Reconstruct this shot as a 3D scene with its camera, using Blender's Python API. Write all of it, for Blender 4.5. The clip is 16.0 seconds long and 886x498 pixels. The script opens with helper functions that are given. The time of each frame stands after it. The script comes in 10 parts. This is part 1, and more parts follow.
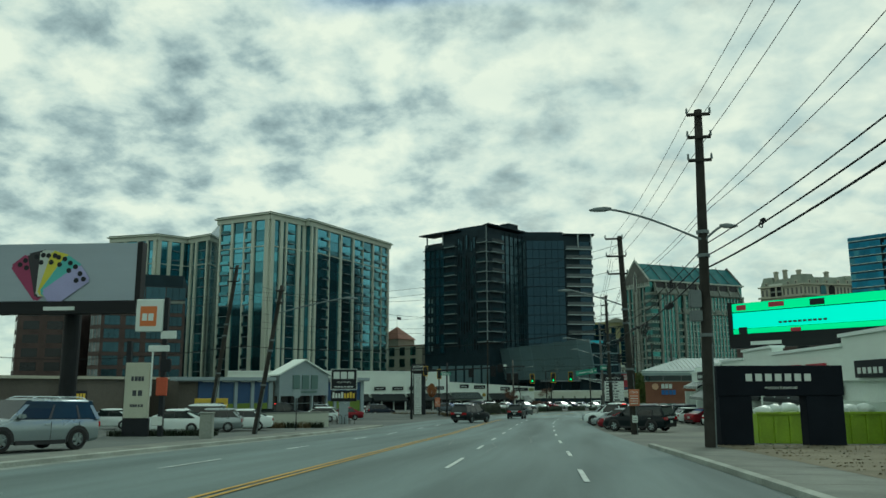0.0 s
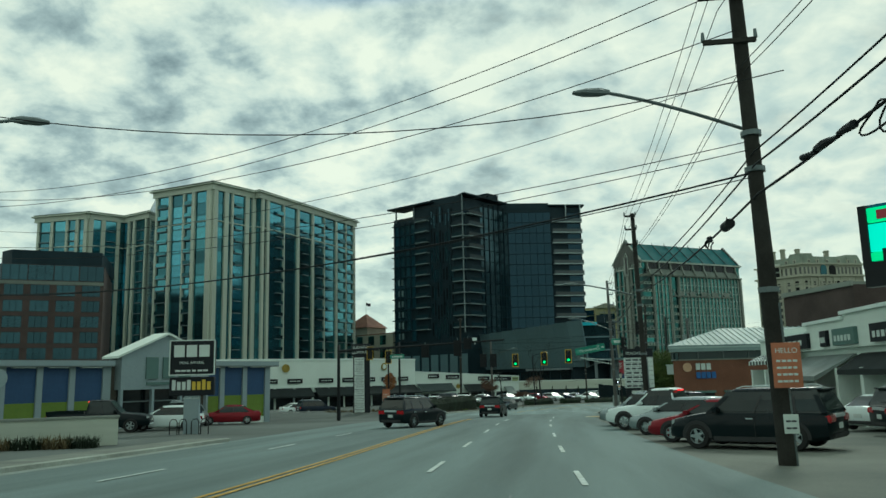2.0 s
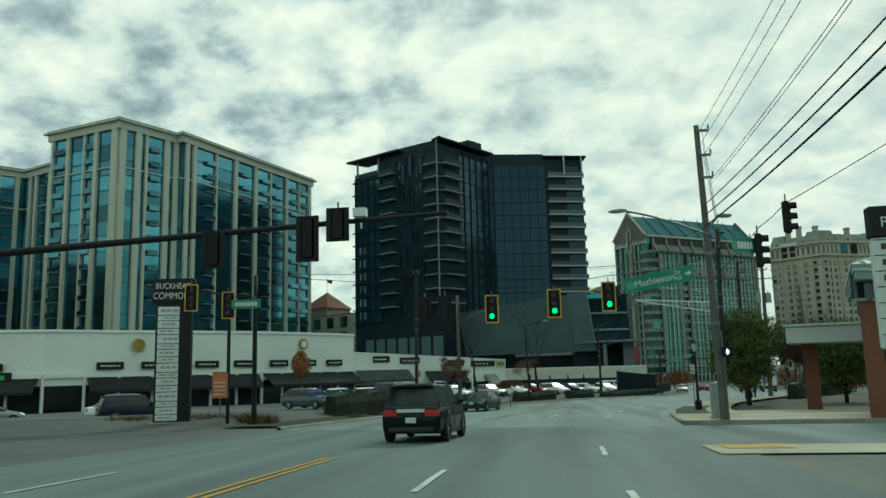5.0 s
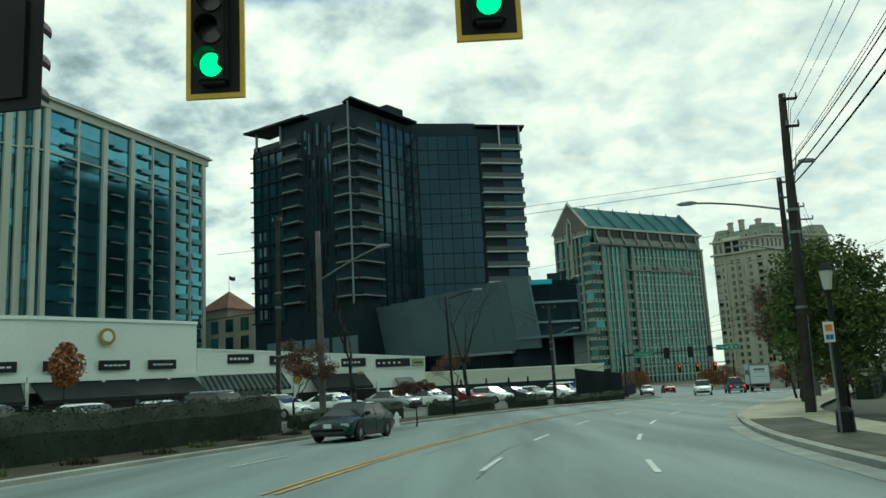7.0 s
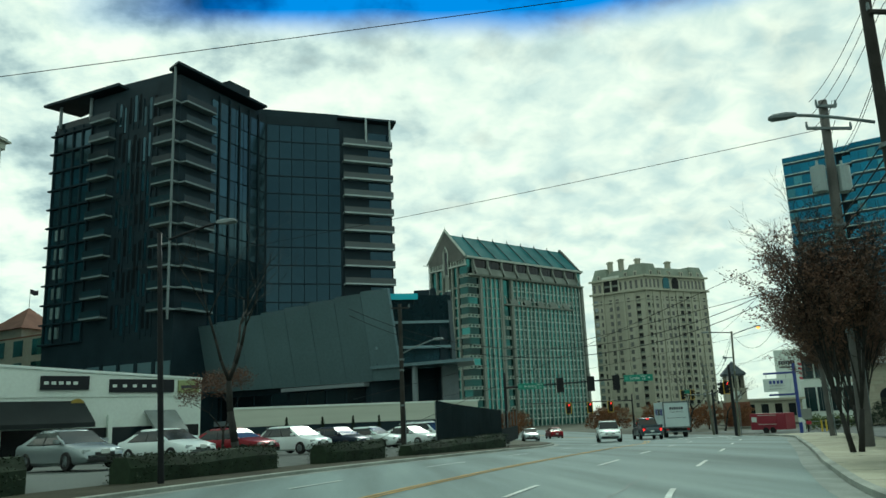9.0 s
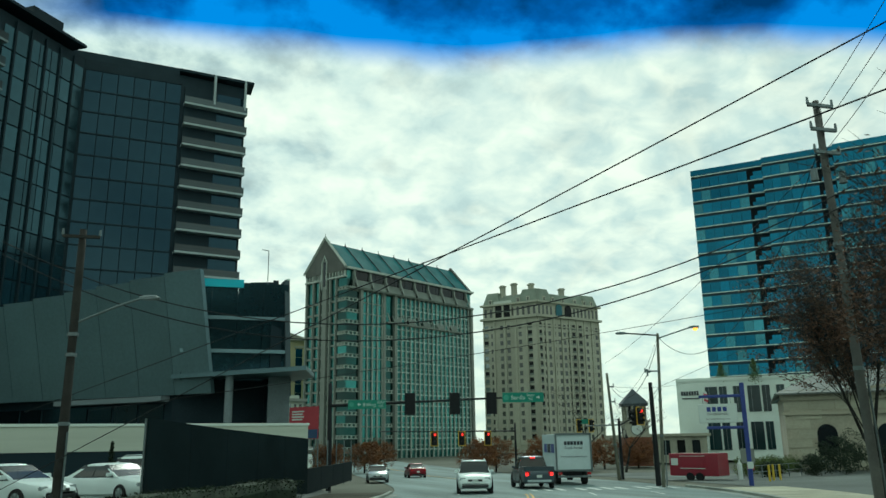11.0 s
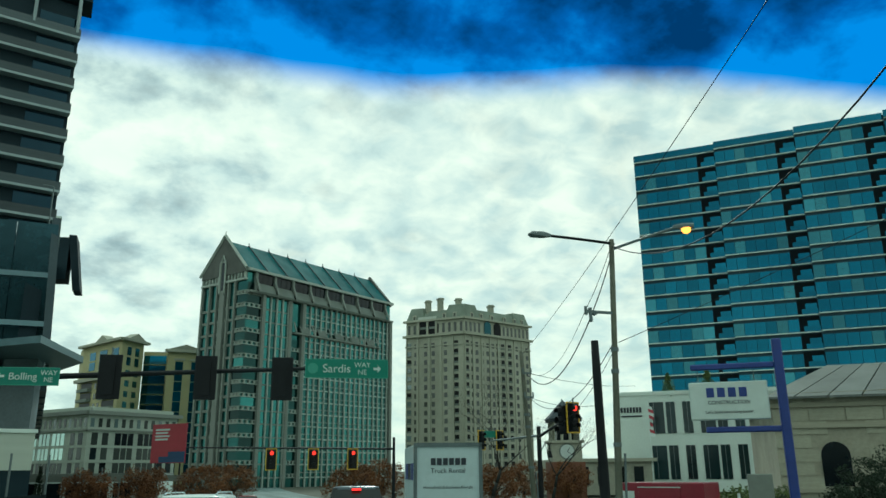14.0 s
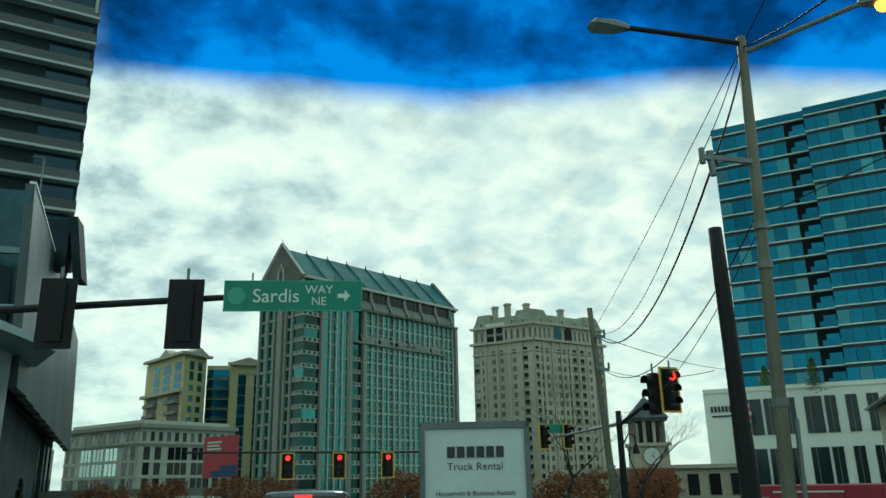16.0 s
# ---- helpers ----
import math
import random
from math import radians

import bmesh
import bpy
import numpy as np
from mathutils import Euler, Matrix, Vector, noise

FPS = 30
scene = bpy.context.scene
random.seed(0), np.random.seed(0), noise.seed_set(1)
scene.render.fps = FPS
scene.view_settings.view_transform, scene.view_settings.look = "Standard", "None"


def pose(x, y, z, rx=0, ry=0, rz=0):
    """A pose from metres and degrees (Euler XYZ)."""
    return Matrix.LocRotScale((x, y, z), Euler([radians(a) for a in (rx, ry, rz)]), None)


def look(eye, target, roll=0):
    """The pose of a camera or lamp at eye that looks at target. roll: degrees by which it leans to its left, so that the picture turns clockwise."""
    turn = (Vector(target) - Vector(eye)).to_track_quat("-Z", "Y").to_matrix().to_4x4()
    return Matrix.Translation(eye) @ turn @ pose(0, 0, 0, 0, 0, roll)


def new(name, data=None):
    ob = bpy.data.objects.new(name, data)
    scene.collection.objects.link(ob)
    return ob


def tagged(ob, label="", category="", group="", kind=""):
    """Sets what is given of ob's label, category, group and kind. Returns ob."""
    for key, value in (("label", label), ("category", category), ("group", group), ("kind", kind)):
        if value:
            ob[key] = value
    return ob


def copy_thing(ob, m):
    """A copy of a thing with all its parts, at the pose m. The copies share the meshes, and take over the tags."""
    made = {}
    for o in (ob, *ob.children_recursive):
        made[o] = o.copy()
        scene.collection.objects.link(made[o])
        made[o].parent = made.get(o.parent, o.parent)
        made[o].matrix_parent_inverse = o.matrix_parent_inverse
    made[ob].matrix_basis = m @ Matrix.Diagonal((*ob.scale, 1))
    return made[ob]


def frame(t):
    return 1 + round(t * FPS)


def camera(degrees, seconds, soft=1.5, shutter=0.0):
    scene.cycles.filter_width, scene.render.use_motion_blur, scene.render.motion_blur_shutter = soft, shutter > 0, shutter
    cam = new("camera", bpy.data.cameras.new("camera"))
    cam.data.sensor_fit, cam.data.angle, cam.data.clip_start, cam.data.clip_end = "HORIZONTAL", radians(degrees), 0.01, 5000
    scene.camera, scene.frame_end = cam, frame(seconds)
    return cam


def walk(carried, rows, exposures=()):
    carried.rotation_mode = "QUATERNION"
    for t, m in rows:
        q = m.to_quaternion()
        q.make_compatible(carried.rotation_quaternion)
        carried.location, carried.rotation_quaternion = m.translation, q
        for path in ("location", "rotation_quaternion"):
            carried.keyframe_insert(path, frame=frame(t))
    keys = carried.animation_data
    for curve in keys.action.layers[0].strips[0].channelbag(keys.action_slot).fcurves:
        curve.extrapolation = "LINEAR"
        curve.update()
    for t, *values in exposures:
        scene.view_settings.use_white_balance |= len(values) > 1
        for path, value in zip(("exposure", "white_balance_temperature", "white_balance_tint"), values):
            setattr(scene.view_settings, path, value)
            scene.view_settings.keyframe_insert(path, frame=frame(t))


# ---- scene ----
cam = camera(59.5, 16.0)
PATH = [
    (0, (0.355, -1.686, 0.655), (0.039, 0.259, 0.996), -0.2),
    (0.5, (-0.08, 6.455, 0.319), (-0.386, 8.4, 0.669), -0.0),
    (1, (-0.388, 14.339, 0.021), (-0.685, 16.286, 0.367), -0.7),
    (1.5, (-0.708, 22.054, -0.244), (-0.991, 24.005, 0.09), -1.1),
    (2, (-0.997, 29.334, -0.362), (-1.271, 31.288, -0.034), -1.3),
    (2.5, (-1.365, 36.702, -0.511), (-1.633, 38.657, -0.186), -1.0),
    (3, (-1.72, 44.434, -0.683), (-1.992, 46.388, -0.359), -0.5),
    (5.5, (-2.73, 80.219, -1.87), (-2.968, 82.18, -1.56), -1.8),
    (6, (-2.764, 87.784, -2.075), (-2.968, 89.748, -1.76), -1.8),
    (6.5, (-2.543, 95.243, -2.274), (-2.695, 97.211, -1.95), -2.5),
    (7, (-2.37, 102.29, -2.524), (-2.454, 104.261, -2.195), -3.0),
    (7.5, (-1.834, 109.392, -2.796), (-1.843, 111.362, -2.449), -2.7),
    (8, (-1.013, 116.435, -2.907), (-0.941, 118.398, -2.528), -2.0),
    (8.5, (0.134, 123.044, -3.107), (0.285, 124.995, -2.697), -2.3),
    (9, (1.654, 129.076, -3.249), (1.881, 131.018, -2.828), -2.4),
    (11.5, (12.847, 157.242, -3.215), (13.406, 159.099, -2.726), -1.1),
    (12, (15.311, 161.939, -3.273), (15.937, 163.776, -2.789), -1.3),
    (12.5, (17.351, 165.847, -3.348), (17.99, 167.674, -2.846), -0.9),
    (13, (19.379, 169.509, -3.401), (20.018, 171.328, -2.872), -0.7),
    (13.5, (21.067, 172.525, -3.573), (21.705, 174.342, -3.033), -0.3),
    (14, (22.491, 175.155, -3.718), (23.125, 176.971, -3.17), -0.5),
    (14.5, (23.875, 177.906, -3.827), (24.494, 179.726, -3.277), -0.4),
    (15, (25.177, 180.571, -3.953), (25.761, 182.402, -3.401), -0.5),
    (15.5, (26.259, 182.966, -4.07), (26.791, 184.806, -3.496), -0.7),
    (16, (27.169, 185.126, -4.135), (27.633, 186.982, -3.552), -1.2),
]
walk(cam, [(t, look(eye, target, roll)) for t, eye, target, roll in PATH],
     exposures=((0, -0.20, 6150, -10), (3, -0.11, 6150, -10), (5.5, -0.04, 6200, -9), (7.5, 0.10, 6200, -9), (9, 0.10, 6100, -11), (12, 0.06, 6000, -12), (16, 0.06, 5850, -13)))

# ---------------- light ----------------
world = bpy.data.worlds.new("sky")
scene.world = world
world.use_nodes = True


def build_sky():
    """Broken grey-white cloud deck over a Nishita sky, mixed by the view direction."""
    nt = world.node_tree
    nt.nodes.clear()
    N, L = nt.nodes.new, nt.links.new
    out, bg = N("ShaderNodeOutputWorld"), N("ShaderNodeBackground")
    sky = N("ShaderNodeTexSky")
    sky.sky_type, sky.sun_disc = "NISHITA", False
    sky.sun_elevation, sky.sun_rotation = radians(38), radians(20)
    geo, sep = N("ShaderNodeTexCoord"), N("ShaderNodeSeparateXYZ")
    L(geo.outputs["Generated"], sep.inputs[0])
    up = N("ShaderNodeMath")
    up.operation = "MAXIMUM"
    up.inputs[1].default_value = 0.0
    L(sep.outputs[2], up.inputs[0])
    den = N("ShaderNodeMath")
    den.inputs[1].default_value = 0.42
    L(up.outputs[0], den.inputs[0])
    flat = N("ShaderNodeVectorMath")
    flat.operation = "DIVIDE"
    comb = N("ShaderNodeCombineXYZ")
    for k in range(3):
        L(den.outputs[0], comb.inputs[k])
    L(geo.outputs["Generated"], flat.inputs[0])
    L(comb.outputs[0], flat.inputs[1])
    # large cloud masses and their torn edges
    n1, n2 = N("ShaderNodeTexNoise"), N("ShaderNodeTexNoise")
    n1.inputs["Scale"].default_value, n1.inputs["Detail"].default_value, n1.inputs["Roughness"].default_value = 8.2, 7, 0.55
    n1.inputs["Distortion"].default_value = 0.12
    n2.inputs["Scale"].default_value, n2.inputs["Detail"].default_value = 2.0, 3
    off = N("ShaderNodeVectorMath")
    off.inputs[1].default_value = (3.1, 7.7, 0.0)
    L(flat.outputs[0], off.inputs[0])
    L(off.outputs[0], n1.inputs["Vector"])
    L(off.outputs[0], n2.inputs["Vector"])
    add = N("ShaderNodeMath")
    add.operation = "MULTIPLY_ADD"
    add.inputs[1].default_value = 0.40
    L(n2.outputs["Fac"], add.inputs[0])
    L(n1.outputs["Fac"], add.inputs[2])
    ramp = N("ShaderNodeValToRGB")
    e = ramp.color_ramp.elements
    e[0].position, e[0].color = 0.48, (0.20, 0.255, 0.28, 1)
    e[1].position, e[1].color = 0.82, (1.0, 0.97, 0.84, 1)
    for pos, col in ((0.60, (0.44, 0.515, 0.525, 1)), (0.69, (0.72, 0.77, 0.72, 1))):
        el = e.new(pos)
        el.color = col
    L(add.outputs[0], ramp.inputs[0])
    # brighter and evener towards the horizon
    low = N("ShaderNodeMapRange")
    low.inputs["From Min"].default_value, low.inputs["From Max"].default_value = 0.22, 0.0
    low.inputs["To Min"].default_value, low.inputs["To Max"].default_value = 0.0, 0.6
    L(up.outputs[0], low.inputs["Value"])
    haze = N("ShaderNodeMixRGB")
    haze.inputs[2].default_value = (0.70, 0.79, 0.72, 1)
    L(low.outputs[0], haze.inputs[0])
    bright, even = N("ShaderNodeVectorMath"), N("ShaderNodeMixRGB")
    bright.operation = "DOT_PRODUCT"
    bright.inputs[1].default_value = (0.77, 0.64, 0.0)
    L(geo.outputs["Generated"], bright.inputs[0])
    glare = N("ShaderNodeMapRange")
    glare.inputs["From Min"].default_value, glare.inputs["From Max"].default_value = 0.42, 0.85
    glare.inputs["To Min"].default_value, glare.inputs["To Max"].default_value = 0.0, 0.8
    L(bright.outputs["Value"], glare.inputs["Value"])
    # fine mottled cloud in the bright part of the deck
    n3, mottle = N("ShaderNodeTexNoise"), N("ShaderNodeValToRGB")
    n3.inputs["Scale"].default_value, n3.inputs["Detail"].default_value, n3.inputs["Roughness"].default_value = 15.0, 4, 0.5
    n3.inputs["Distortion"].default_value = 0.35
    L(off.outputs[0], n3.inputs["Vector"])
    mc = mottle.color_ramp.elements
    mc[0].position, mc[0].color = 0.36, (0.54, 0.62, 0.61, 1)
    mc[1].position, mc[1].color = 0.66, (0.92, 0.89, 0.77, 1)
    L(n3.outputs["Fac"], mottle.inputs[0])
    L(mottle.outputs[0], even.inputs[2])
    L(glare.outputs[0], even.inputs[0])
    L(ramp.outputs[0], even.inputs[1])
    L(even.outputs[0], haze.inputs[1])
    # a little clear sky behind the deck
    skym = N("ShaderNodeMixRGB")
    skym.blend_type = "ADD"
    skym.inputs[0].default_value = 0.008
    L(haze.outputs[0], skym.inputs[1])
    L(sky.outputs[0], skym.inputs[2])
    # deep blue band added to the sky, standing in for a windscreen's tinted top strip
    fore, across = N("ShaderNodeVectorMath"), N("ShaderNodeVectorMath")
    fore.operation = across.operation = "DOT_PRODUCT"
    fore.inputs[1].default_value, across.inputs[1].default_value = (0.276, 0.961, 0.0), (0.961, -0.276, 0.0)
    L(geo.outputs["Generated"], fore.inputs[0])
    L(geo.outputs["Generated"], across.inputs[0])
    pos = N("ShaderNodeMath")
    pos.operation = "MAXIMUM"
    pos.inputs[1].default_value = 0.1
    L(fore.outputs["Value"], pos.inputs[0])
    rise = N("ShaderNodeMath")
    rise.operation = "DIVIDE"
    L(sep.outputs[2], rise.inputs[0])
    L(pos.outputs[0], rise.inputs[1])
    slope = N("ShaderNodeMath")
    slope.operation = "MULTIPLY_ADD"
    slope.inputs[1].default_value = 0.15
    left = N("ShaderNodeMath")
    left.operation = "MINIMUM"
    left.inputs[1].default_value = 0.0
    L(across.outputs["Value"], left.inputs[0])
    L(left.outputs[0], slope.inputs[0])
    L(rise.outputs[0], slope.inputs[2])
    wob = N("ShaderNodeMath")
    wob.operation = "MULTIPLY_ADD"
    wob.inputs[1].default_value = 0.10
    L(n2.outputs["Fac"], wob.inputs[0])
    L(slope.outputs[0], wob.inputs[2])
    edge, roof_, ahead = N("ShaderNodeMapRange"), N("ShaderNodeMapRange"), N("ShaderNodeMapRange")
    edge.interpolation_type = roof_.interpolation_type = "SMOOTHSTEP"
    edge.inputs["From Min"].default_value, edge.inputs["From Max"].default_value = 0.545, 0.608
    roof_.inputs["From Min"].default_value, roof_.inputs["From Max"].default_value = 0.68, 0.57
    L(wob.outputs[0], edge.inputs["Value"])
    L(sep.outputs[2], roof_.inputs["Value"])
    ahead.inputs["From Min"].default_value, ahead.inputs["From Max"].default_value = -0.55, -0.40
    L(across.outputs["Value"], ahead.inputs["Value"])
    clear = N("ShaderNodeMath")
    clear.operation = "MULTIPLY"
    L(edge.outputs[0], clear.inputs[0])
    L(roof_.outputs[0], clear.inputs[1])
    front = N("ShaderNodeMapRange")
    front.inputs["From Min"].default_value, front.inputs["From Max"].default_value = 0.42, 0.62
    L(fore.outputs["Value"], front.inputs["Value"])
    both = N("ShaderNodeMath")
    both.operation = "MULTIPLY"
    L(front.outputs[0], both.inputs[0])
    L(ahead.outputs[0], both.inputs[1])
    tint_mask = N("ShaderNodeMath")
    tint_mask.operation = "MULTIPLY"
    L(clear.outputs[0], tint_mask.inputs[0])
    L(both.outputs[0], tint_mask.inputs[1])
    deep = N("ShaderNodeValToRGB")
    d = deep.color_ramp.elements
    d[0].position, d[0].color = 0.56, (0.004, 0.04, 0.15, 1)
    d[1].position, d[1].color = 0.88, (0.012, 0.25, 0.78, 1)
    el = d.new(0.72)
    el.color = (0.005, 0.11, 0.42, 1)
    lift = N("ShaderNodeMapRange")
    lift.inputs["From Min"].default_value, lift.inputs["From Max"].default_value = 0.44, 0.58
    lift.inputs["To Min"].default_value, lift.inputs["To Max"].default_value = 0.16, -0.06
    L(sep.outputs[2], lift.inputs["Value"])
    tone = N("ShaderNodeMath")
    L(add.outputs[0], tone.inputs[0])
    L(lift.outputs[0], tone.inputs[1])
    L(tone.outputs[0], deep.inputs[0])
    tint_mix = N("ShaderNodeMixRGB")
    L(tint_mask.outputs[0], tint_mix.inputs[0])
    L(skym.outputs[0], tint_mix.inputs[1])
    L(deep.outputs[0], tint_mix.inputs[2])
    L(tint_mix.outputs[0], bg.inputs[0])
    bg.inputs[1].default_value = SKY
    L(bg.outputs[0], out.inputs[0])


SKY = 1.0
build_sky()
sun = new("sun", bpy.data.lights.new("sun", "SUN"))
sun.data.energy, sun.data.angle, sun.data.color = 1.3, radians(14), (1.0, 0.96, 0.88)
sun.matrix_world = look((0, 0, 80), (-0.34 * 50, -0.94 * 50, 80 - 39))

# ---------------- small tools ----------------
GY = [-400, -80, 0, 18, 32, 49, 66, 78, 100, 120, 134, 148, 160, 176, 190, 240, 400, 700, 3000]
GZ = [9, 1.9, -0.9, -1.45, -1.95, -2.55, -3.0, -3.3, -3.9, -4.45, -4.8, -5.0, -5.15, -5.55, -5.95, -7.0, -8.0, -8.5, -8.5]


def gz(y):
    """Height of the ground: it falls gently along the road."""
    return float(np.mean(np.interp([y - 6, y - 3, y, y + 3, y + 6], GY, GZ)))


def part(name, bm, material, parent=None, label="", smooth=False):
    me = bpy.data.meshes.new(name)
    bm.normal_update()
    bm.to_mesh(me)
    bm.free()
    for m in material if isinstance(material, (list, tuple)) else (material,):
        me.materials.append(m)
    if smooth:
        me.polygons.foreach_set("use_smooth", [True] * len(me.polygons))
    ob = new(name, me)
    if parent is not None:
        ob.parent = parent
    if label:
        ob["label"] = label
    return ob


def thing(name, label, category, x, y, z=None, rz=0.0, group="", kind=""):
    ob = new(name)
    ob.empty_display_size = 0.3
    ob.location = (x, y, gz(y) if z is None else z)
    ob.rotation_euler = (0, 0, radians(rz))
    return tagged(ob, label, category, group, kind)


def box(bm, x0, y0, z0, x1, y1, z1, m=None, mi=0):
    v = [bm.verts.new((m @ Vector(p)) if m else p) for p in
         ((x0, y0, z0), (x1, y0, z0), (x1, y1, z0), (x0, y1, z0), (x0, y0, z1), (x1, y0, z1), (x1, y1, z1), (x0, y1, z1))]
    for f in ((3, 2, 1, 0), (4, 5, 6, 7), (0, 1, 5, 4), (1, 2, 6, 5), (2, 3, 7, 6), (3, 0, 4, 7)):
        bm.faces.new([v[i] for i in f]).material_index = mi
    return v


def prism(bm, pts, z0, z1, m=None, mi=0):
    """An upright prism over a plan polygon that runs counter-clockwise."""
    lo = [bm.verts.new((m @ Vector((*p, z0))) if m else (*p, z0)) for p in pts]
    hi = [bm.verts.new((m @ Vector((*p, z1))) if m else (*p, z1)) for p in pts]
    n = len(pts)
    bm.faces.new(list(reversed(lo))).material_index = mi
    bm.faces.new(hi).material_index = mi
    for i in range(n):
        bm.faces.new((lo[i], lo[(i + 1) % n], hi[(i + 1) % n], hi[i])).material_index = mi


def rod(bm, a, b, r0, r1=None, n=8, mi=0):
    """A tapered round bar from a to b, with caps."""
    a, b, r1 = Vector(a), Vector(b), r0 if r1 is None else r1
    d = (b - a).normalized()
    u = d.cross(Vector((0, 0, 1)) if abs(d.z) < 0.9 else Vector((1, 0, 0))).normalized()
    w = d.cross(u)
    ring = [[bm.verts.new(c + (u * math.cos(k * math.tau / n) + w * math.sin(k * math.tau / n)) * r) for k in range(n)] for c, r in ((a, r0), (b, r1))]
    for k in range(n):
        bm.faces.new((ring[0][k], ring[0][(k + 1) % n], ring[1][(k + 1) % n], ring[1][k])).material_index = mi
    bm.faces.new(list(reversed(ring[0]))).material_index = mi
    bm.faces.new(ring[1]).material_index = mi


def tube(bm, pts, r, n=6, mi=0):
    """One bent round bar through the points."""
    pts = [Vector(p) for p in pts]
    rings = []
    for i, c in enumerate(pts):
        d = (pts[min(i + 1, len(pts) - 1)] - pts[max(i - 1, 0)]).normalized()
        u = d.cross(Vector((0, 0, 1)) if abs(d.z) < 0.9 else Vector((1, 0, 0))).normalized()
        w = d.cross(u)
        rings.append([bm.verts.new(c + (u * math.cos(k * math.tau / n) + w * math.sin(k * math.tau / n)) * r) for k in range(n)])
    for a, b in zip(rings, rings[1:]):
        for k in range(n):
            bm.faces.new((a[k], a[(k + 1) % n], b[(k + 1) % n], b[k])).material_index = mi
    bm.faces.new(list(reversed(rings[0]))).material_index = mi
    bm.faces.new(rings[-1]).material_index = mi


def B():
    return bmesh.new()


# ---------------- materials ----------------
MATS = {}
CAST = 0.88  # cool cast of a tinted windscreen, put into every base colour


def mat(name, color, rough=0.7, metal=0.0, var=0.25, scale=0.6, fine=14.0, bump=0.15, spec=0.5, color2=None, rand=0.0, coat=0.0, stretch=None):
    """A painted or natural surface: two scales of variation, grain bump, and a random shift from piece to piece."""
    if name in MATS:
        return MATS[name]
    # less red, a little more blue: the windscreen cast goes into the colour
    color = (color[0] * CAST, color[1], color[2] * 1.02)
    if color2:
        color2 = (color2[0] * CAST, color2[1], color2[2] * 1.02)
    m = bpy.data.materials.new(name)
    m.use_nodes = True
    nt = m.node_tree
    N, L = nt.nodes.new, nt.links.new
    p = nt.nodes["Principled BSDF"]
    co = N("ShaderNodeTexCoord")
    a, b = N("ShaderNodeTexNoise"), N("ShaderNodeTexNoise")
    a.inputs["Scale"].default_value, a.inputs["Detail"].default_value = scale, 5
    b.inputs["Scale"].default_value, b.inputs["Detail"].default_value = fine, 3
    L(co.outputs["Object"], a.inputs["Vector"])
    L(co.outputs["Object"], b.inputs["Vector"])
    if stretch:
        mp = N("ShaderNodeMapping")
        mp.inputs["Rotation"].default_value = (0, 0, radians(stretch[0]))
        mp.inputs["Scale"].default_value = (1, stretch[1], 1)
        L(co.outputs["Object"], mp.inputs["Vector"])
        L(mp.outputs[0], a.inputs["Vector"])
    mix = N("ShaderNodeMixRGB")
    c2 = color2 or tuple(c * (1 - var) for c in color)
    mix.inputs[1].default_value, mix.inputs[2].default_value = (*color, 1), (*c2, 1)
    r = N("ShaderNodeMapRange")
    r.inputs["From Min"].default_value, r.inputs["From Max"].default_value = 0.35, 0.68
    L(a.outputs["Fac"], r.inputs["Value"])
    L(r.outputs[0], mix.inputs[0])
    g = N("ShaderNodeMixRGB")
    g.blend_type = "MULTIPLY"
    g.inputs[0].default_value = min(1.0, var * 1.2)
    gr = N("ShaderNodeMapRange")
    gr.inputs["From Min"].default_value, gr.inputs["From Max"].default_value = 0.3, 0.7
    gr.inputs["To Min"].default_value, gr.inputs["To Max"].default_value = 0.6, 1.15
    L(b.outputs["Fac"], gr.inputs["Value"])
    L(mix.outputs[0], g.inputs[1])
    L(gr.outputs[0], g.inputs[2])
    last = g
    if rand:
        inf, hs = N("ShaderNodeObjectInfo"), N("ShaderNodeHueSaturation")
        rr = N("ShaderNodeMapRange")
        rr.inputs["To Min"].default_value, rr.inputs["To Max"].default_value = 1 - rand, 1 + rand
        L(inf.outputs["Random"], rr.inputs["Value"])
        L(rr.outputs[0], hs.inputs["Value"])
        L(g.outputs[0], hs.inputs["Color"])
        last = hs
    L(last.outputs[0], p.inputs["Base Color"])
    rm = N("ShaderNodeMapRange")
    rm.inputs["To Min"].default_value, rm.inputs["To Max"].default_value = max(0.02, rough - 0.12), min(1, rough + 0.12)
    L(a.outputs["Fac"], rm.inputs["Value"])
    L(rm.outputs[0], p.inputs["Roughness"])
    p.inputs["Metallic"].default_value = metal
    p.inputs["Specular IOR Level"].default_value = spec
    p.inputs["Coat Weight"].default_value = coat
    p.inputs["Coat Roughness"].default_value = 0.05
    if bump:
        bp = N("ShaderNodeBump")
        bp.inputs["Strength"].default_value, bp.inputs["Distance"].default_value = bump, 0.02
        L(b.outputs["Fac"], bp.inputs["Height"])
        L(bp.outputs[0], p.inputs["Normal"])
    MATS[name] = m
    return m


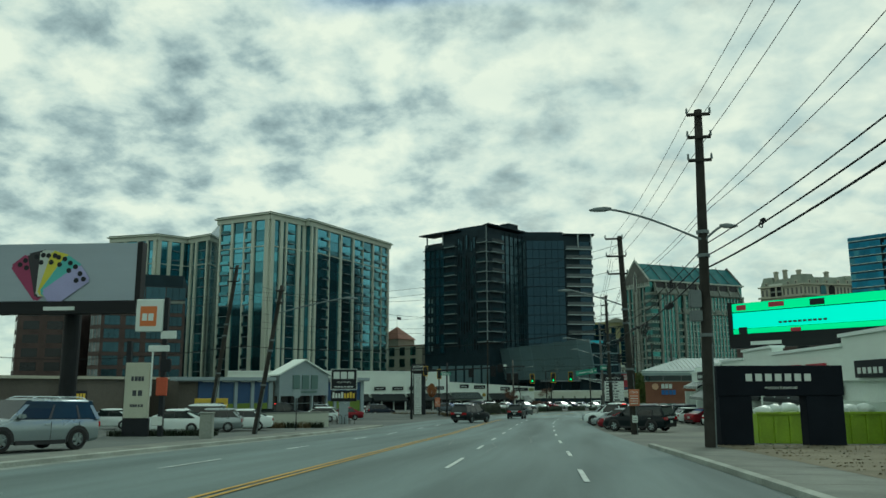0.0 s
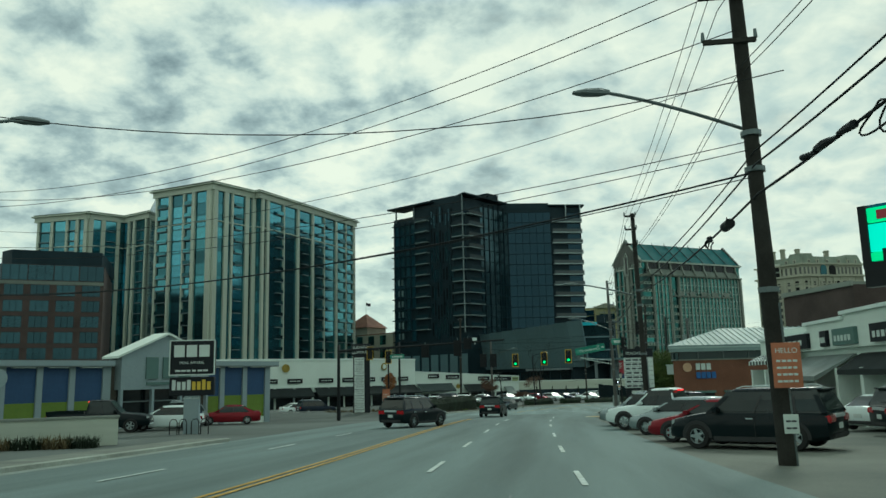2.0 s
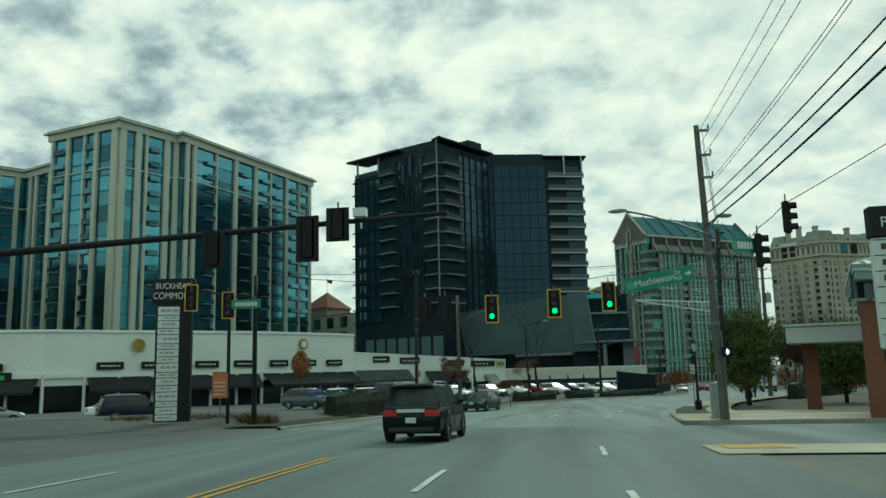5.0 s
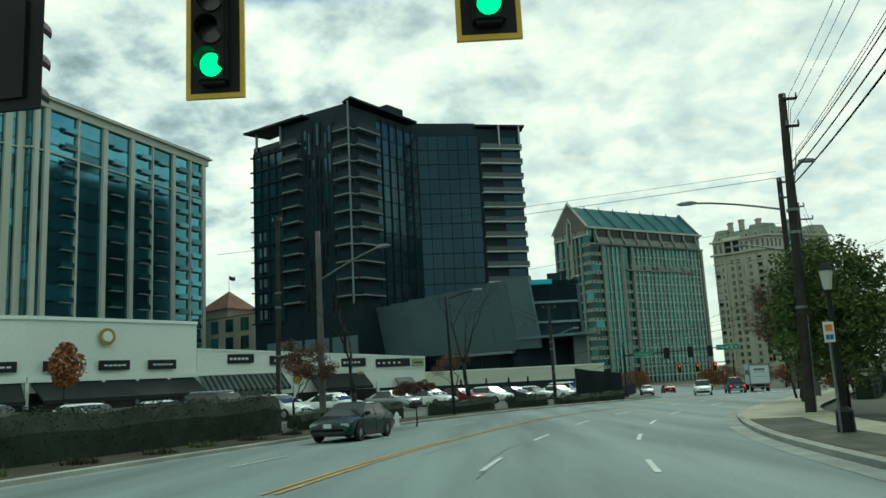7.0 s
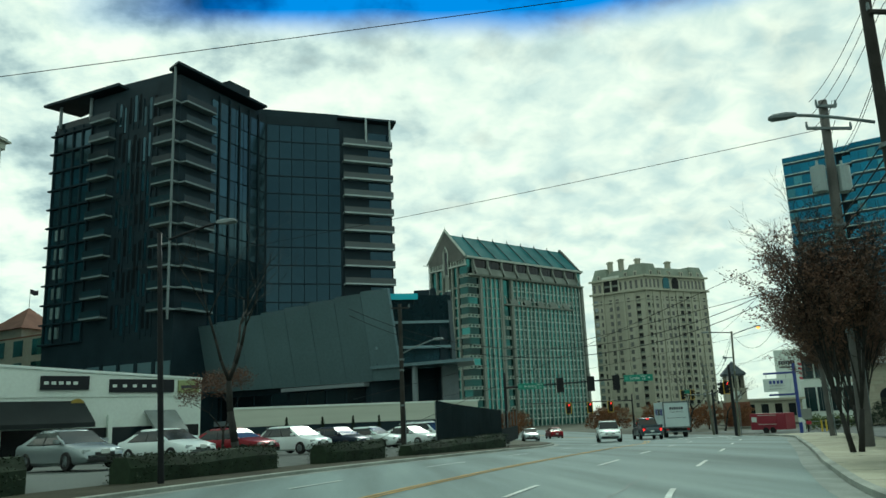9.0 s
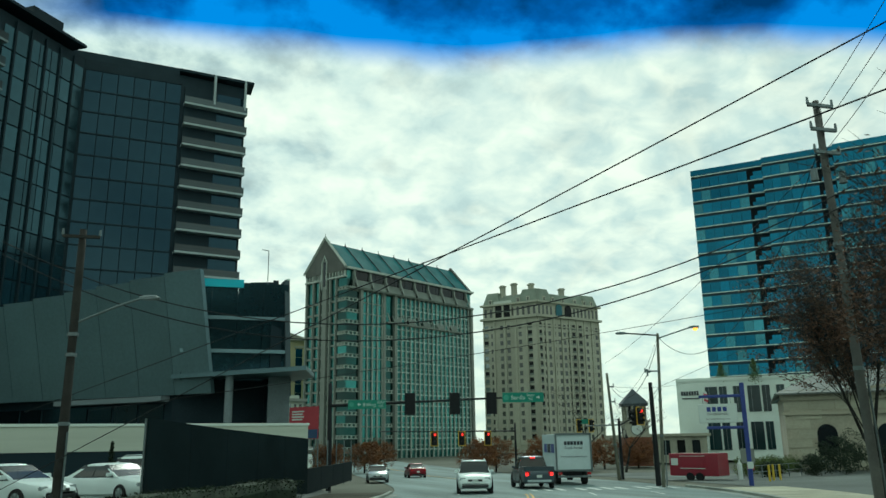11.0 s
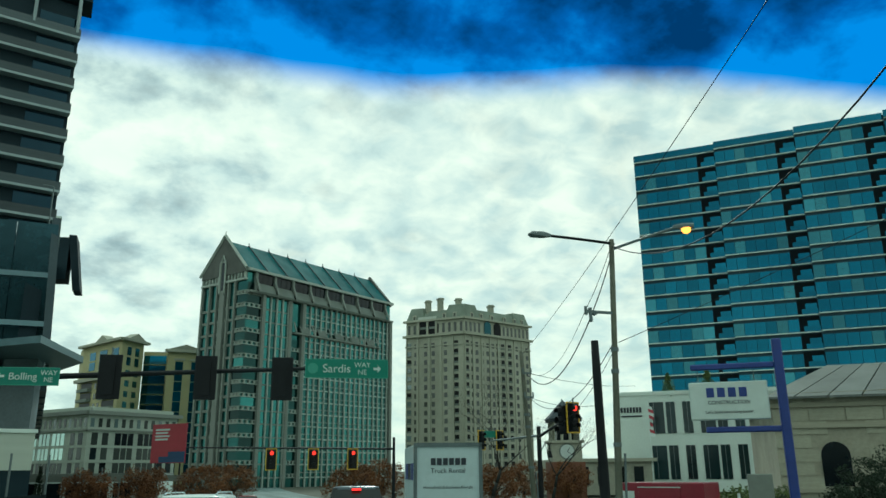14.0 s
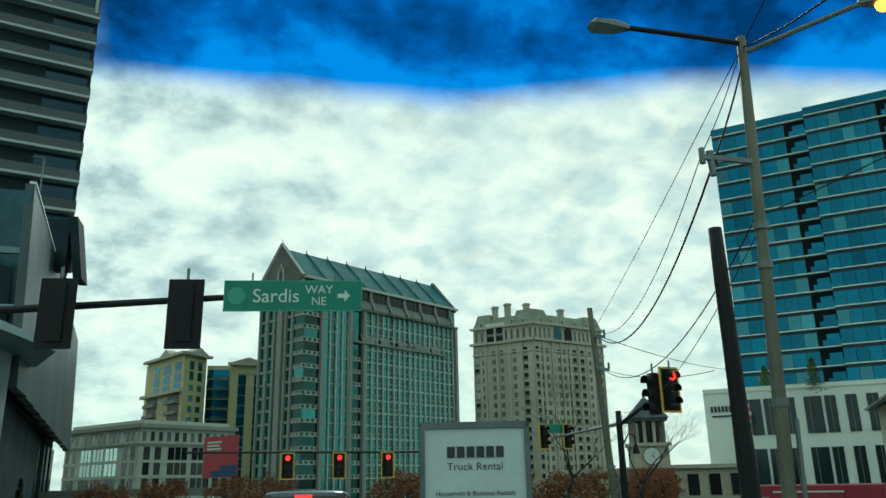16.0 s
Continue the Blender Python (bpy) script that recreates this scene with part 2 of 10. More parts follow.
def glass(name, color, rough=0.06, spec=0.9, rand=0.3, metal=0.0, wave=0.03, scale=0.35):
    """Coated window glass on a facade: dark body, mirror-like surface, slightly wavy, panes that differ."""
    if name in MATS:
        return MATS[name]
    m = mat(name, color, rough, metal, 0.35, scale, 3.0, 0.0, spec, rand=rand)
    nt = m.node_tree
    N, L = nt.nodes.new, nt.links.new
    p = nt.nodes["Principled BSDF"]
    co, nz, bp = N("ShaderNodeTexCoord"), N("ShaderNodeTexNoise"), N("ShaderNodeBump")
    nz.inputs["Scale"].default_value = 0.5
    L(co.outputs["Object"], nz.inputs["Vector"])
    L(nz.outputs["Fac"], bp.inputs["Height"])
    bp.inputs["Strength"].default_value, bp.inputs["Distance"].default_value = wave, 0.5
    L(bp.outputs[0], p.inputs["Normal"])
    p.inputs["IOR"].default_value = 1.6
    return m


def glow(name, color, power):
    if name in MATS:
        return MATS[name]
    m = bpy.data.materials.new(name)
    m.use_nodes = True
    p = m.node_tree.nodes["Principled BSDF"]
    p.inputs["Base Color"].default_value = (*color, 1)
    p.inputs["Emission Color"].default_value = (*color, 1)
    p.inputs["Emission Strength"].default_value = power
    MATS[name] = m
    return m


pale_asphalt = mat("paler_asphalt", (0.208, 0.262, 0.248), 0.8, 0, 0.42, 0.55, 30, 0.5, 0.35, stretch=(24, 0.07))
asphalt = mat("asphalt", (0.158, 0.200, 0.190), 0.8, 0, 0.42, 0.55, 30, 0.5, 0.35, stretch=(0, 0.06))
lot_asphalt = mat("lot_asphalt", (0.13, 0.137, 0.124), 0.9, 0, 0.35, 0.15, 25, 0.5, 0.25)
concrete = mat("concrete", (0.30, 0.30, 0.26), 0.9, 0, 0.3, 0.5, 12, 0.3, 0.3, rand=0.12)
white_paint = mat("white_paint", (0.78, 0.79, 0.74), 0.6, 0, 0.12, 0.4, 9, 0.1)
cream = mat("cream_concrete", (0.55, 0.54, 0.45), 0.85, 0, 0.2, 0.1, 3, 0.1)
black = mat("black_metal", (0.010, 0.012, 0.014), 0.6, 0.0, 0.3, 1, 12, 0.1, 0.25)
wood_pole = mat("weathered_pole_wood", (0.045, 0.04, 0.035), 0.9, 0, 0.4, 1.5, 25, 0.5, 0.2)
road_white = mat("road_paint_white", (0.62, 0.63, 0.58), 0.7, 0, 0.35, 2, 20, 0.2)
road_yellow = mat("road_paint_yellow", (0.55, 0.30, 0.03), 0.7, 0, 0.35, 2, 20, 0.2)
earth = mat("worn_ground", (0.13, 0.125, 0.095), 0.95, 0, 0.4, 0.06, 6, 0.6, 0.2)
grass_mat = mat("winter_grass", (0.060, 0.056, 0.034), 0.95, 0, 0.5, 0.4, 14, 0.8, 0.2)
steel = mat("galvanised_steel", (0.17, 0.19, 0.19), 0.5, 0.4, 0.25, 1, 15, 0.1)

# ---------------- ground and road ----------------
ROAD = [(0.1, -150), (-3.2, -60), (-5.3, 0), (-6.0, 20), (-6.75, 38), (-7.55, 62), (-7.9, 85), (-7.2, 103), (-5.5, 119.5), (-3.3, 131),
        (0.4, 143.5), (5.0, 153.0), (9.3, 160.8), (16.2, 173.5), (22.9, 186.2), (26.9, 200), (29.2, 216), (30.5, 232), (32, 262), (36, 330), (44, 420), (60, 640)]


def along(pts, step=1.5):
    """A smooth line through the points, as places and headings."""
    p = [Vector(q) for q in pts]
    p = [2 * p[0] - p[1]] + p + [2 * p[-1] - p[-2]]
    out = []
    for i in range(1, len(p) - 2):
        a, b, c, d = p[i - 1:i + 3]
        n = max(2, int((c - b).length / step))
        for k in range(n):
            t = k / n
            out.append(0.5 * (2 * b + (c - a) * t + (2 * a - 5 * b + 4 * c - d) * t * t + (3 * b - 3 * c + d - a) * t ** 3))
    out.append(p[-2])
    return out


LINE = along(ROAD)
NORM = []
for i in range(len(LINE)):
    d = (LINE[min(i + 1, len(LINE) - 1)] - LINE[max(i - 1, 0)]).normalized()
    NORM.append(Vector((d.y, -d.x)))


def side(i, o):
    """The place o metres to the right of the yellow line."""
    q = LINE[i] + NORM[i] * o
    return q.x, q.y


def at_y(y, o):
    """The place o metres right of the yellow line where that line passes y, and the heading in degrees."""
    i = min(range(len(LINE)), key=lambda k: abs(LINE[k].y - y))
    n = NORM[i]
    return (*side(i, o), math.degrees(math.atan2(n.y, n.x)))


def ribbon(bm, offs, lift, i0=0, i1=None, mi=0):
    i1 = len(LINE) if i1 is None else i1
    rows = [[bm.verts.new((x, y, gz(y) + h)) for (x, y), h in ((side(i, o), h) for o, h in zip(offs, lift))] for i in range(i0, i1)]
    for r, s in zip(rows, rows[1:]):
        for k in range(len(offs) - 1):
            bm.faces.new((r[k], r[k + 1], s[k + 1], s[k])).material_index = mi


bm = B()
ys = [-400 + 20 * k for k in range(16)] + [-80 + 3 * k for k in range(120)] + [290, 320, 360, 400, 500, 700, 1000, 1600, 3000]
xs = [-3000, -1000, -400, -150, -60, -20, 20, 60, 150, 400, 1000, 3000]
rows = [[bm.verts.new((x, y, gz(y))) for x in xs] for y in ys]
for r, s in zip(rows, rows[1:]):
    for k in range(len(xs) - 1):
        bm.faces.new((r[k], r[k + 1], s[k + 1], s[k]))
tagged(part("ground", bm, earth, smooth=True), "worn grey-brown ground of verges and lots", "ground", kind="structure")

bm = B()
SEAM = min(range(len(LINE)), key=lambda k: abs(LINE[k].y - 107))
ribbon(bm, [-7.4, -5, -2.5, 0, 2.5, 5, 7.5, 9.7], [0.05] * 8, 0, SEAM)
tagged(part("road", bm, asphalt, smooth=True), "grey worn asphalt road of several lanes", "road", kind="structure")
# from SEAM onward the road has a paler base colour
bm = B()
ribbon(bm, [-7.4, -5, -2.5, 0, 2.5, 5, 7.5, 9.7], [0.05] * 8, SEAM - 1)
tagged(part("road", bm, pale_asphalt, smooth=True), "pale older asphalt road past the crossing", "road", kind="structure")

# ---------------- buildings: faces and pieces ----------------
UNITS = {}


def unit(m):
    """One shared box of unit size for each material."""
    if m.name not in UNITS:
        bm = B()
        box(bm, 0, 0, 0, 1, 1, 1)
        me = bpy.data.meshes.new("piece_" + m.name)
        bm.normal_update()
        bm.to_mesh(me)
        bm.free()
        me.materials.append(m)
        UNITS[m.name] = me
    return UNITS[m.name]


class Face:
    """One wall of a building, from p to q as seen with its outside on the right hand; u runs along it, out away from it."""

    def __init__(self, owner, p, q):
        self.owner, self.base = owner, owner.location
        self.p, d = Vector(p) - self.base.xy, Vector(q) - Vector(p)
        self.length, self.angle = d.length, math.atan2(d.y, d.x)
        self.d = d.normalized()
        self.n = Vector((self.d.y, -self.d.x))

    def piece(self, name, m, u0, u1, z0, z1, o0, o1, parent=None, label=""):
        ob = new(name, unit(m))
        c = self.p + self.d * u0 + self.n * o1
        ob.parent = parent or self.owner
        ob.location = (c.x, c.y, z0)
        ob.rotation_euler, ob.scale = (0, 0, self.angle), (u1 - u0, o1 - o0, z1 - z0)
        if parent:
            ob.matrix_parent_inverse = parent.matrix_basis.inverted()
        if label:
            ob["label"] = label
        return ob

    def matrix(self, o=0.0, z=0.0):
        c = self.p + self.n * o
        return Matrix.Translation((c.x, c.y, z)) @ Matrix.Rotation(self.angle, 4, "Z")


def building(name, label, pts, z0, z1, m, roof=None, category="building", group=""):
    cx, cy = sum(p[0] for p in pts) / len(pts), sum(p[1] for p in pts) / len(pts)
    t = thing(name, label, category, cx, cy, z0, group=group)
    bm = B()
    prism(bm, [(p[0] - cx, p[1] - cy) for p in pts], 0, z1 - z0 - 0.3)
    part("wall", bm, m, t)
    bm = B()
    prism(bm, [(p[0] - cx, p[1] - cy) for p in pts], z1 - z0 - 0.3, z1 - z0)
    part("roof", bm, roof or m, t)
    return t, [Face(t, p, q) for p, q in zip(pts, pts[1:] + pts[:1])]


teal = glass("teal_glass", (0.10, 0.27, 0.33), 0.10, 0.6, 0.45, 0.85)
teal_dark = glass("dark_teal_glass", (0.078, 0.215, 0.245), 0.12, 0.5, 0.6, 0.85)
blue = glass("blue_glass", (0.017, 0.118, 0.190), 0.08, 0.6, 0.22, 0.9)
dark = glass("dark_glass", (0.035, 0.074, 0.092), 0.12, 0.3, 0.22, 0.7)
dark_panel = mat("charcoal_panel", (0.016, 0.031, 0.040), 0.6, 0.0, 0.3, 0.3, 5, 0.05, 0.15, rand=0.15)
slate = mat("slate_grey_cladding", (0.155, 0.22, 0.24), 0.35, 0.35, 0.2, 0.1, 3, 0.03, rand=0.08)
pale_slab = mat("pale_slab_edge", (0.20, 0.225, 0.235), 0.8, 0, 0.25, 0.4, 6, 0.1)
rail_glass = glass("balcony_glass", (0.016, 0.034, 0.042), 0.15, 0.15, 0.4)
stone = mat("tan_stone", (0.47, 0.425, 0.330), 0.9, 0, 0.3, 0.08, 2.5, 0.15, rand=0.06)
stone_dark = mat("slate_mansard", (0.20, 0.21, 0.18), 0.8, 0, 0.3, 0.2, 4, 0.2)
green_roof = mat("green_metal_roof", (0.030, 0.135, 0.140), 0.7, 0.0, 0.25, 0.2, 4, 0.05, 0.08, rand=0.10)
precast = mat("grey_precast", (0.25, 0.25, 0.215), 0.8, 0, 0.2, 0.15, 4, 0.1, rand=0.06)
green_glass = glass("green_glass", (0.052, 0.175, 0.160), 0.10, 0.5, 0.45, 0.85)
deep_green = glass("deep_green_glass", (0.010, 0.050, 0.045), 0.10, 0.5, 0.6, 0.7)
brick = mat("brown_brick", (0.088, 0.056, 0.050), 0.9, 0, 0.35, 0.3, 8, 0.3)
orange_brick = mat("orange_brick", (0.22, 0.085, 0.05), 0.9, 0, 0.3, 0.4, 10, 0.3)
window_dark = glass("window_dark", (0.007, 0.012, 0.015), 0.15, 0.25, 0.5)
window_pale = glass("window_pale", (0.16, 0.20, 0.20), 0.12, 0.8, 0.4)
window_mid = glass("window_grey", (0.050, 0.055, 0.047), 0.2, 0.5, 0.4)
white_wall = mat("white_stucco", (0.74, 0.75, 0.68), 0.8, 0, 0.12, 0.15, 6, 0.1)
yellow_wall = mat("pale_yellow_stucco", (0.50, 0.42, 0.225), 0.85, 0, 0.15, 0.1, 4, 0.1)
awning = mat("dark_awning_cloth", (0.010, 0.017, 0.017), 0.95, 0, 0.3, 0.8, 20, 0.2)
sign_black = mat("black_sign_face", (0.010, 0.013, 0.017), 0.5, 0, 0.2, 1, 8, 0.02, 0.25)
sign_white = mat("white_sign_face", (0.66, 0.67, 0.62), 0.4, 0, 0.1, 1, 8, 0.02)
sign_ink = mat("dark_sign_lettering", (0.03, 0.035, 0.045), 0.5, 0, 0.1)
sign_yellow = mat("yellow_sign_lettering", (0.70, 0.45, 0.04), 0.5, 0, 0.1)
sign_green = mat("green_street_sign", (0.005, 0.20, 0.13), 0.4, 0, 0.15, 1, 10, 0.02)
sign_red = mat("red_sign_face", (0.42, 0.02, 0.04), 0.45, 0, 0.15, 0.6, 8, 0.03)
bulb_warm = glow("warm_lamp", (1.0, 0.36, 0.06), 2.4)


def cornice(t, faces, z, h, out, m, name="cornice"):
    for f in faces:
        f.piece(name, m, -out, f.length + out, z, z + h, -0.2, out)


# cream apartment towers: pilasters, teal glass, stacked balconies
def apartment_face(f, H, pils, balcs, floors=18, fine=True):
    fh = (H - 2.2) / floors
    edges = [0] + sorted(x for u, w in pils for x in (u, u + w)) + [f.length]
    for u, w in pils:
        f.piece("pilaster", cream, u, u + w, 0, H - 2.0, 0, 0.7)
    f.piece("string_course", cream, 0, f.length, H - 2.0 - 2.6 * fh, H - 1.75 - 2.6 * fh, 0, 0.55)
    for k in range(0, len(edges), 2):
        a, b = edges[k], edges[k + 1]
        if b - a < 0.6:
            continue
        for j in range(floors):
            f.piece("window", teal if (k // 2) % 3 != 1 or j > floors - 4 else teal_dark, a, b, j * fh + 0.28, (j + 1) * fh - 0.04, 0.0, 0.12)
    for a, b in balcs:
        for j in range(1, floors):
            s = f.piece("balcony", pale_slab, a, b, j * fh - 0.10, j * fh + 0.10, 0, 0.9)
            if fine:
                f.piece("railing", teal_dark, a, b, j * fh + 0.10, j * fh + 1.05, 0.78, 0.86)


def apartment_tower(label, pts, z0, z1, faces, floors=18, fine=True):
    t, fs = building("apartment_tower", label, pts, z0, z1 - 1.2, teal_dark, cream, "apartment building", "cream towers")
    H = z1 - z0
    for f, (pils, balcs) in zip(fs, faces):
        apartment_face(f, H, pils, balcs, floors, fine)
    used = fs[:len(faces)]
    cornice(t, used, H - 2.1, 1.5, 0.8, cream)
    cornice(t, used, H - 0.6, 0.35, 1.5, cream, "parapet")
    cornice(t, used, H - 0.25, 0.45, 1.0, stone_dark, "roof_edge")
    return t, fs


tA, fA = apartment_tower("cream concrete apartment tower with teal glass and stacked balconies",
    [(-108.9, 227.1), (-89.7, 220.9), (-83.1, 233.9), (-81.5, 233.1), (-66.5, 280.0), (-100, 300), (-128, 255)], -8, 52.8, [
    ([(0.2, 0.7), (5.0, 0.9), (10.2, 0.6), (13.4, 1.1), (18.6, 1.5)], [(1.2, 4.6), (10.9, 13.3)]),
    ([(0.0, 1.3), (3.6, 1.3), (6.0, 0.6), (10.8, 1.3), (13.2, 1.3)], [(7.2, 9.6)]),
    ([], []),
    ([(0.6, 1.0), (2.8, 1.1), (10.4, 0.5), (17.0, 1.1), (24.6, 1.0), (31.0, 0.4), (37.6, 0.9), (43.5, 0.4), (48.0, 1.1)],
     [(7.2, 10.2), (19.6, 22.6), (27.6, 30.6), (32.8, 35.8), (39.6, 42.8), (44.2, 47.4)])])
bm = B()
box(bm, -4, -3, 59.6, 3, 3, 62.6)
part("stair_bulkhead", bm, cream, tA)
tA2, fA2 = apartment_tower("distant cream concrete apartment tower with flat cornice and balconies",
    [(-157.6, 244.9), (-139.5, 243.0), (-132.5, 251.5), (-131, 250.8), (-113.5, 242.5), (-112, 290), (-165, 285)], -8, 51.8, [
    ([(0.2, 0.8), (5, 1.0), (10.5, 0.8), (14, 1.0), (17, 1.2)], [(1.2, 4.6), (11.2, 13.8)]),
    ([(0, 1.2), (3.6, 1.2), (8.2, 1.0)], [(5.2, 7.8)]), ([], []),
    ([(0.4, 1.1), (3, 1.1), (9, 0.8), (15.5, 3.6)], [(5.6, 8.4)])], 18, False)


# dark glass residential tower with corner balconies and a leaning grey podium
PB = [(-48.6, 260.4), (-24.8, 245.2), (-13.7, 262.2), (-0.6, 264.5), (8.6, 267.2), (0.5, 291), (-36, 291)]
tB, fB = building("dark_tower", "dark charcoal glass residential tower with stacked corner balconies", PB, -8, 46.9, dark_panel, dark_panel, "apartment building")
FH = 3.22


def glass_grid(f, u0, u1, z0, z1, w, m, skip=0.0, out=0.1, seed=1):
    rng = random.Random(seed)
    n = max(1, round((u1 - u0) / w))
    rows_ = max(1, round((z1 - z0) / FH))
    for j in range(rows_):
        for k in range(n):
            if rng.random() < skip:
                continue
            a, b = u0 + (u1 - u0) * k / n, u0 + (u1 - u0) * (k + 1) / n
            f.piece("window", m, a + 0.06, b - 0.06, z0 + j * FH + 0.10, z0 + (j + 1) * FH - 0.10, 0, out + 0.05 * rng.random())


def balcony_stack(f, u0, u1, z0, n, deep=1.7, m=pale_slab, rail=rail_glass):
    for j in range(n):
        z = z0 + j * FH
        f.piece("balcony", m, u0, u1, z - 0.16, z + 0.12, -0.05, deep)
        f.piece("opening", dark_panel, u0 + 0.1, u1 - 0.1, z + 0.15, z + FH - 0.2, 0, 0.16)
        if rail:
            f.piece("railing", rail, u0, u1, z + 0.12, z + 1.1, deep - 0.12, deep - 0.06)


dark_slab = mat("dark_slab_edge", (0.19, 0.22, 0.225), 0.7, 0, 0.3, 0.4, 6, 0.1)
# near-black colour that holds the shade of recesses with no real depth
slit = mat("painted_recess_shade", (0.006, 0.010, 0.013), 0.8, 0, 0.3, 0.4, 6, 0.05, 0.1)
f = fB[0]
glass_grid(f, 0.4, 9.0, 18.4, 53.5, 2.2, dark, 0.1, seed=2)
for j in range(12):  # floor edges stand out past the corner, with narrow mullions between them
    f.piece("floor_edge", dark_panel, -0.5, 9.4, 18.25 + j * FH, 18.5 + j * FH, 0.0, 0.5)
for k in range(5):
    f.piece("fin", dark_panel, 0.3 + 2.2 * k, 0.5 + 2.2 * k, 18.4, 54.6, 0.1, 0.4)
balcony_stack(f, 10.0, 14.6, 21.6, 11, 1.5, dark_slab)
rng = random.Random(33)
for k in range(8):  # tall window slits that shift from floor to floor
    u = 15.3 + 1.1 * k
    for j in range(7):
        z = 18.6 + 5.4 * j + rng.uniform(0.0, 1.8)
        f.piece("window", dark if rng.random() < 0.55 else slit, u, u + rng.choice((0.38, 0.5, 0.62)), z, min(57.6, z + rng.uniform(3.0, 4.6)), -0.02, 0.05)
        f.piece("cladding", dark_panel, u + 0.68, u + 0.98, z - 1.2, min(58.2, z + 3.4), 0.0, 0.16)
# pale panes: sky showing through the corner is put into their colour
for j in range(6):
    for k in range(2):
        f.piece("lit_window", window_pale, 2.0 + 1.3 * k, 2.6 + 1.3 * k, 19.2 + j * FH, 21.0 + j * FH, 0.1, 0.42)
balcony_stack(f, 24.4, 28.6, 21.6, 11, 1.6, dark_slab)
for k in range(7):
    f.piece("base_column", dark_panel, 3 + 3.6 * k, 3.5 + 3.6 * k, 6.5, 14.5, 0, 0.35)
    f.piece("base_window", slate, 3.6 + 3.6 * k, 6.4 + 3.6 * k, 6.8, 14.2, 0, 0.15)
f = fB[1]
balcony_stack(f, 0.0, 6.4, 21.6, 11, 1.6, dark_slab)
glass_grid(f, 6.8, 20.0, 18.4, 57.6, 1.9, dark, 0.0, seed=5)
for k in range(5):
    f.piece("fin", dark_panel, 8.4 + 2.4 * k, 8.65 + 2.4 * k, 18.4, 58.0, 0.1, 0.35)
f = fB[2]
blue_dark = glass("blue_black_glass", (0.021, 0.046, 0.064), 0.12, 0.3, 0.06, 0.75)
glass_grid(f, 0.2, 13.2, 18.4, 58.2, 2.2, blue_dark, 0.0, seed=6)
for j in range(13):
    f.piece("floor_edge", dark_panel, 0.2, 13.2, 18.3 + j * FH, 18.5 + j * FH, 0.05, 0.22)
f = fB[3]
white_slab = mat("white_slab_edge", (0.42, 0.45, 0.45), 0.8, 0, 0.25, 0.4, 6, 0.1)
balcony_stack(f, 0.3, 9.6, 18.4, 12, 1.3, white_slab, glass("grey_rail_glass", (0.085, 0.10, 0.105), 0.2, 0.2, 0.4))
for k in range(12):
    f.piece("balcony_screen", blue_dark, 5.2, 9.2, 18.6 + k * FH, 21.2 + k * FH, 0.15, 0.25)
for fi, u, o in ((0, 28.5, 1.4), (3, 9.2, 1.1), (3, 4.6, 1.1)):
    q = fB[fi].p + fB[fi].d * u + fB[fi].n * o
    bm = B()
    rod(bm, (q.x, q.y, 20.0 if fi == 0 else 54.4), (q.x, q.y, 59.2), 0.2, 0.2, 10)
    part("corner_column", bm, dark_slab if fi == 0 else white_slab, tB, "slim pale concrete column")
c0 = Vector((sum(p[0] for p in PB) / 7, sum(p[1] for p in PB) / 7))


def plate(name, pts, z0, z1, m, owner, c):
    bm = B()
    prism(bm, [(p[0] - c.x, p[1] - c.y) for p in pts], z0, z1)
    return part(name, bm, m, owner)


plate("upper_storey", [(-41.4, 255.8), (-24.8, 245.2), (-13.7, 262.2), (-0.6, 264.5), (8.6, 267.2), (0.5, 291), (-34, 291)], 54.9, 58.6, dark_panel, tB, c0)
fB[0].piece("terrace_rail", rail_glass, 0.0, 8.5, 54.9, 56.0, -0.2, -0.1)
plate("roof_canopy", [(-50.6, 259.6), (-35.6, 250.2), (-33.6, 254), (-46, 264)], 58.9, 59.35, dark_panel, tB, c0)
plate("roof_canopy", [(-26.6, 245.2), (-24.6, 242.6), (-13.2, 260), (-16.5, 262)], 59.2, 59.6, dark_panel, tB, c0)
plate("roof_canopy", [(-1.0, 263.6), (9.8, 266.2), (9.3, 270), (-1.4, 268)], 58.9, 59.3, dark_panel, tB, c0)
plate("penthouse", [(-36, 253), (-25.2, 247), (-15, 262.6), (-1, 265.4), (-3, 284), (-33, 284)], 58.6, 60.1, dark_panel, tB, c0)
plate("plant_room", [(-22, 256), (-18.8, 254), (-16, 258), (-19, 260)], 60, 61.6, dark_panel, tB, c0)
for u in (0.8, 5.4):
    q = fB[0].p + fB[0].d * (u * 1.6) + fB[0].n * 0.2
    bm = B()
    rod(bm, (q.x, q.y, 55.0), (q.x, q.y, 58.95), 0.28, 0.28, 8)
    part("terrace_column", bm, pale_slab, tB)

# leaning grey wing in front of it
wing = thing("podium_wing", "slate grey leaning glass podium wing with cyan strip", "building", -10, 243, -8)
c1 = Vector((-10, 243))


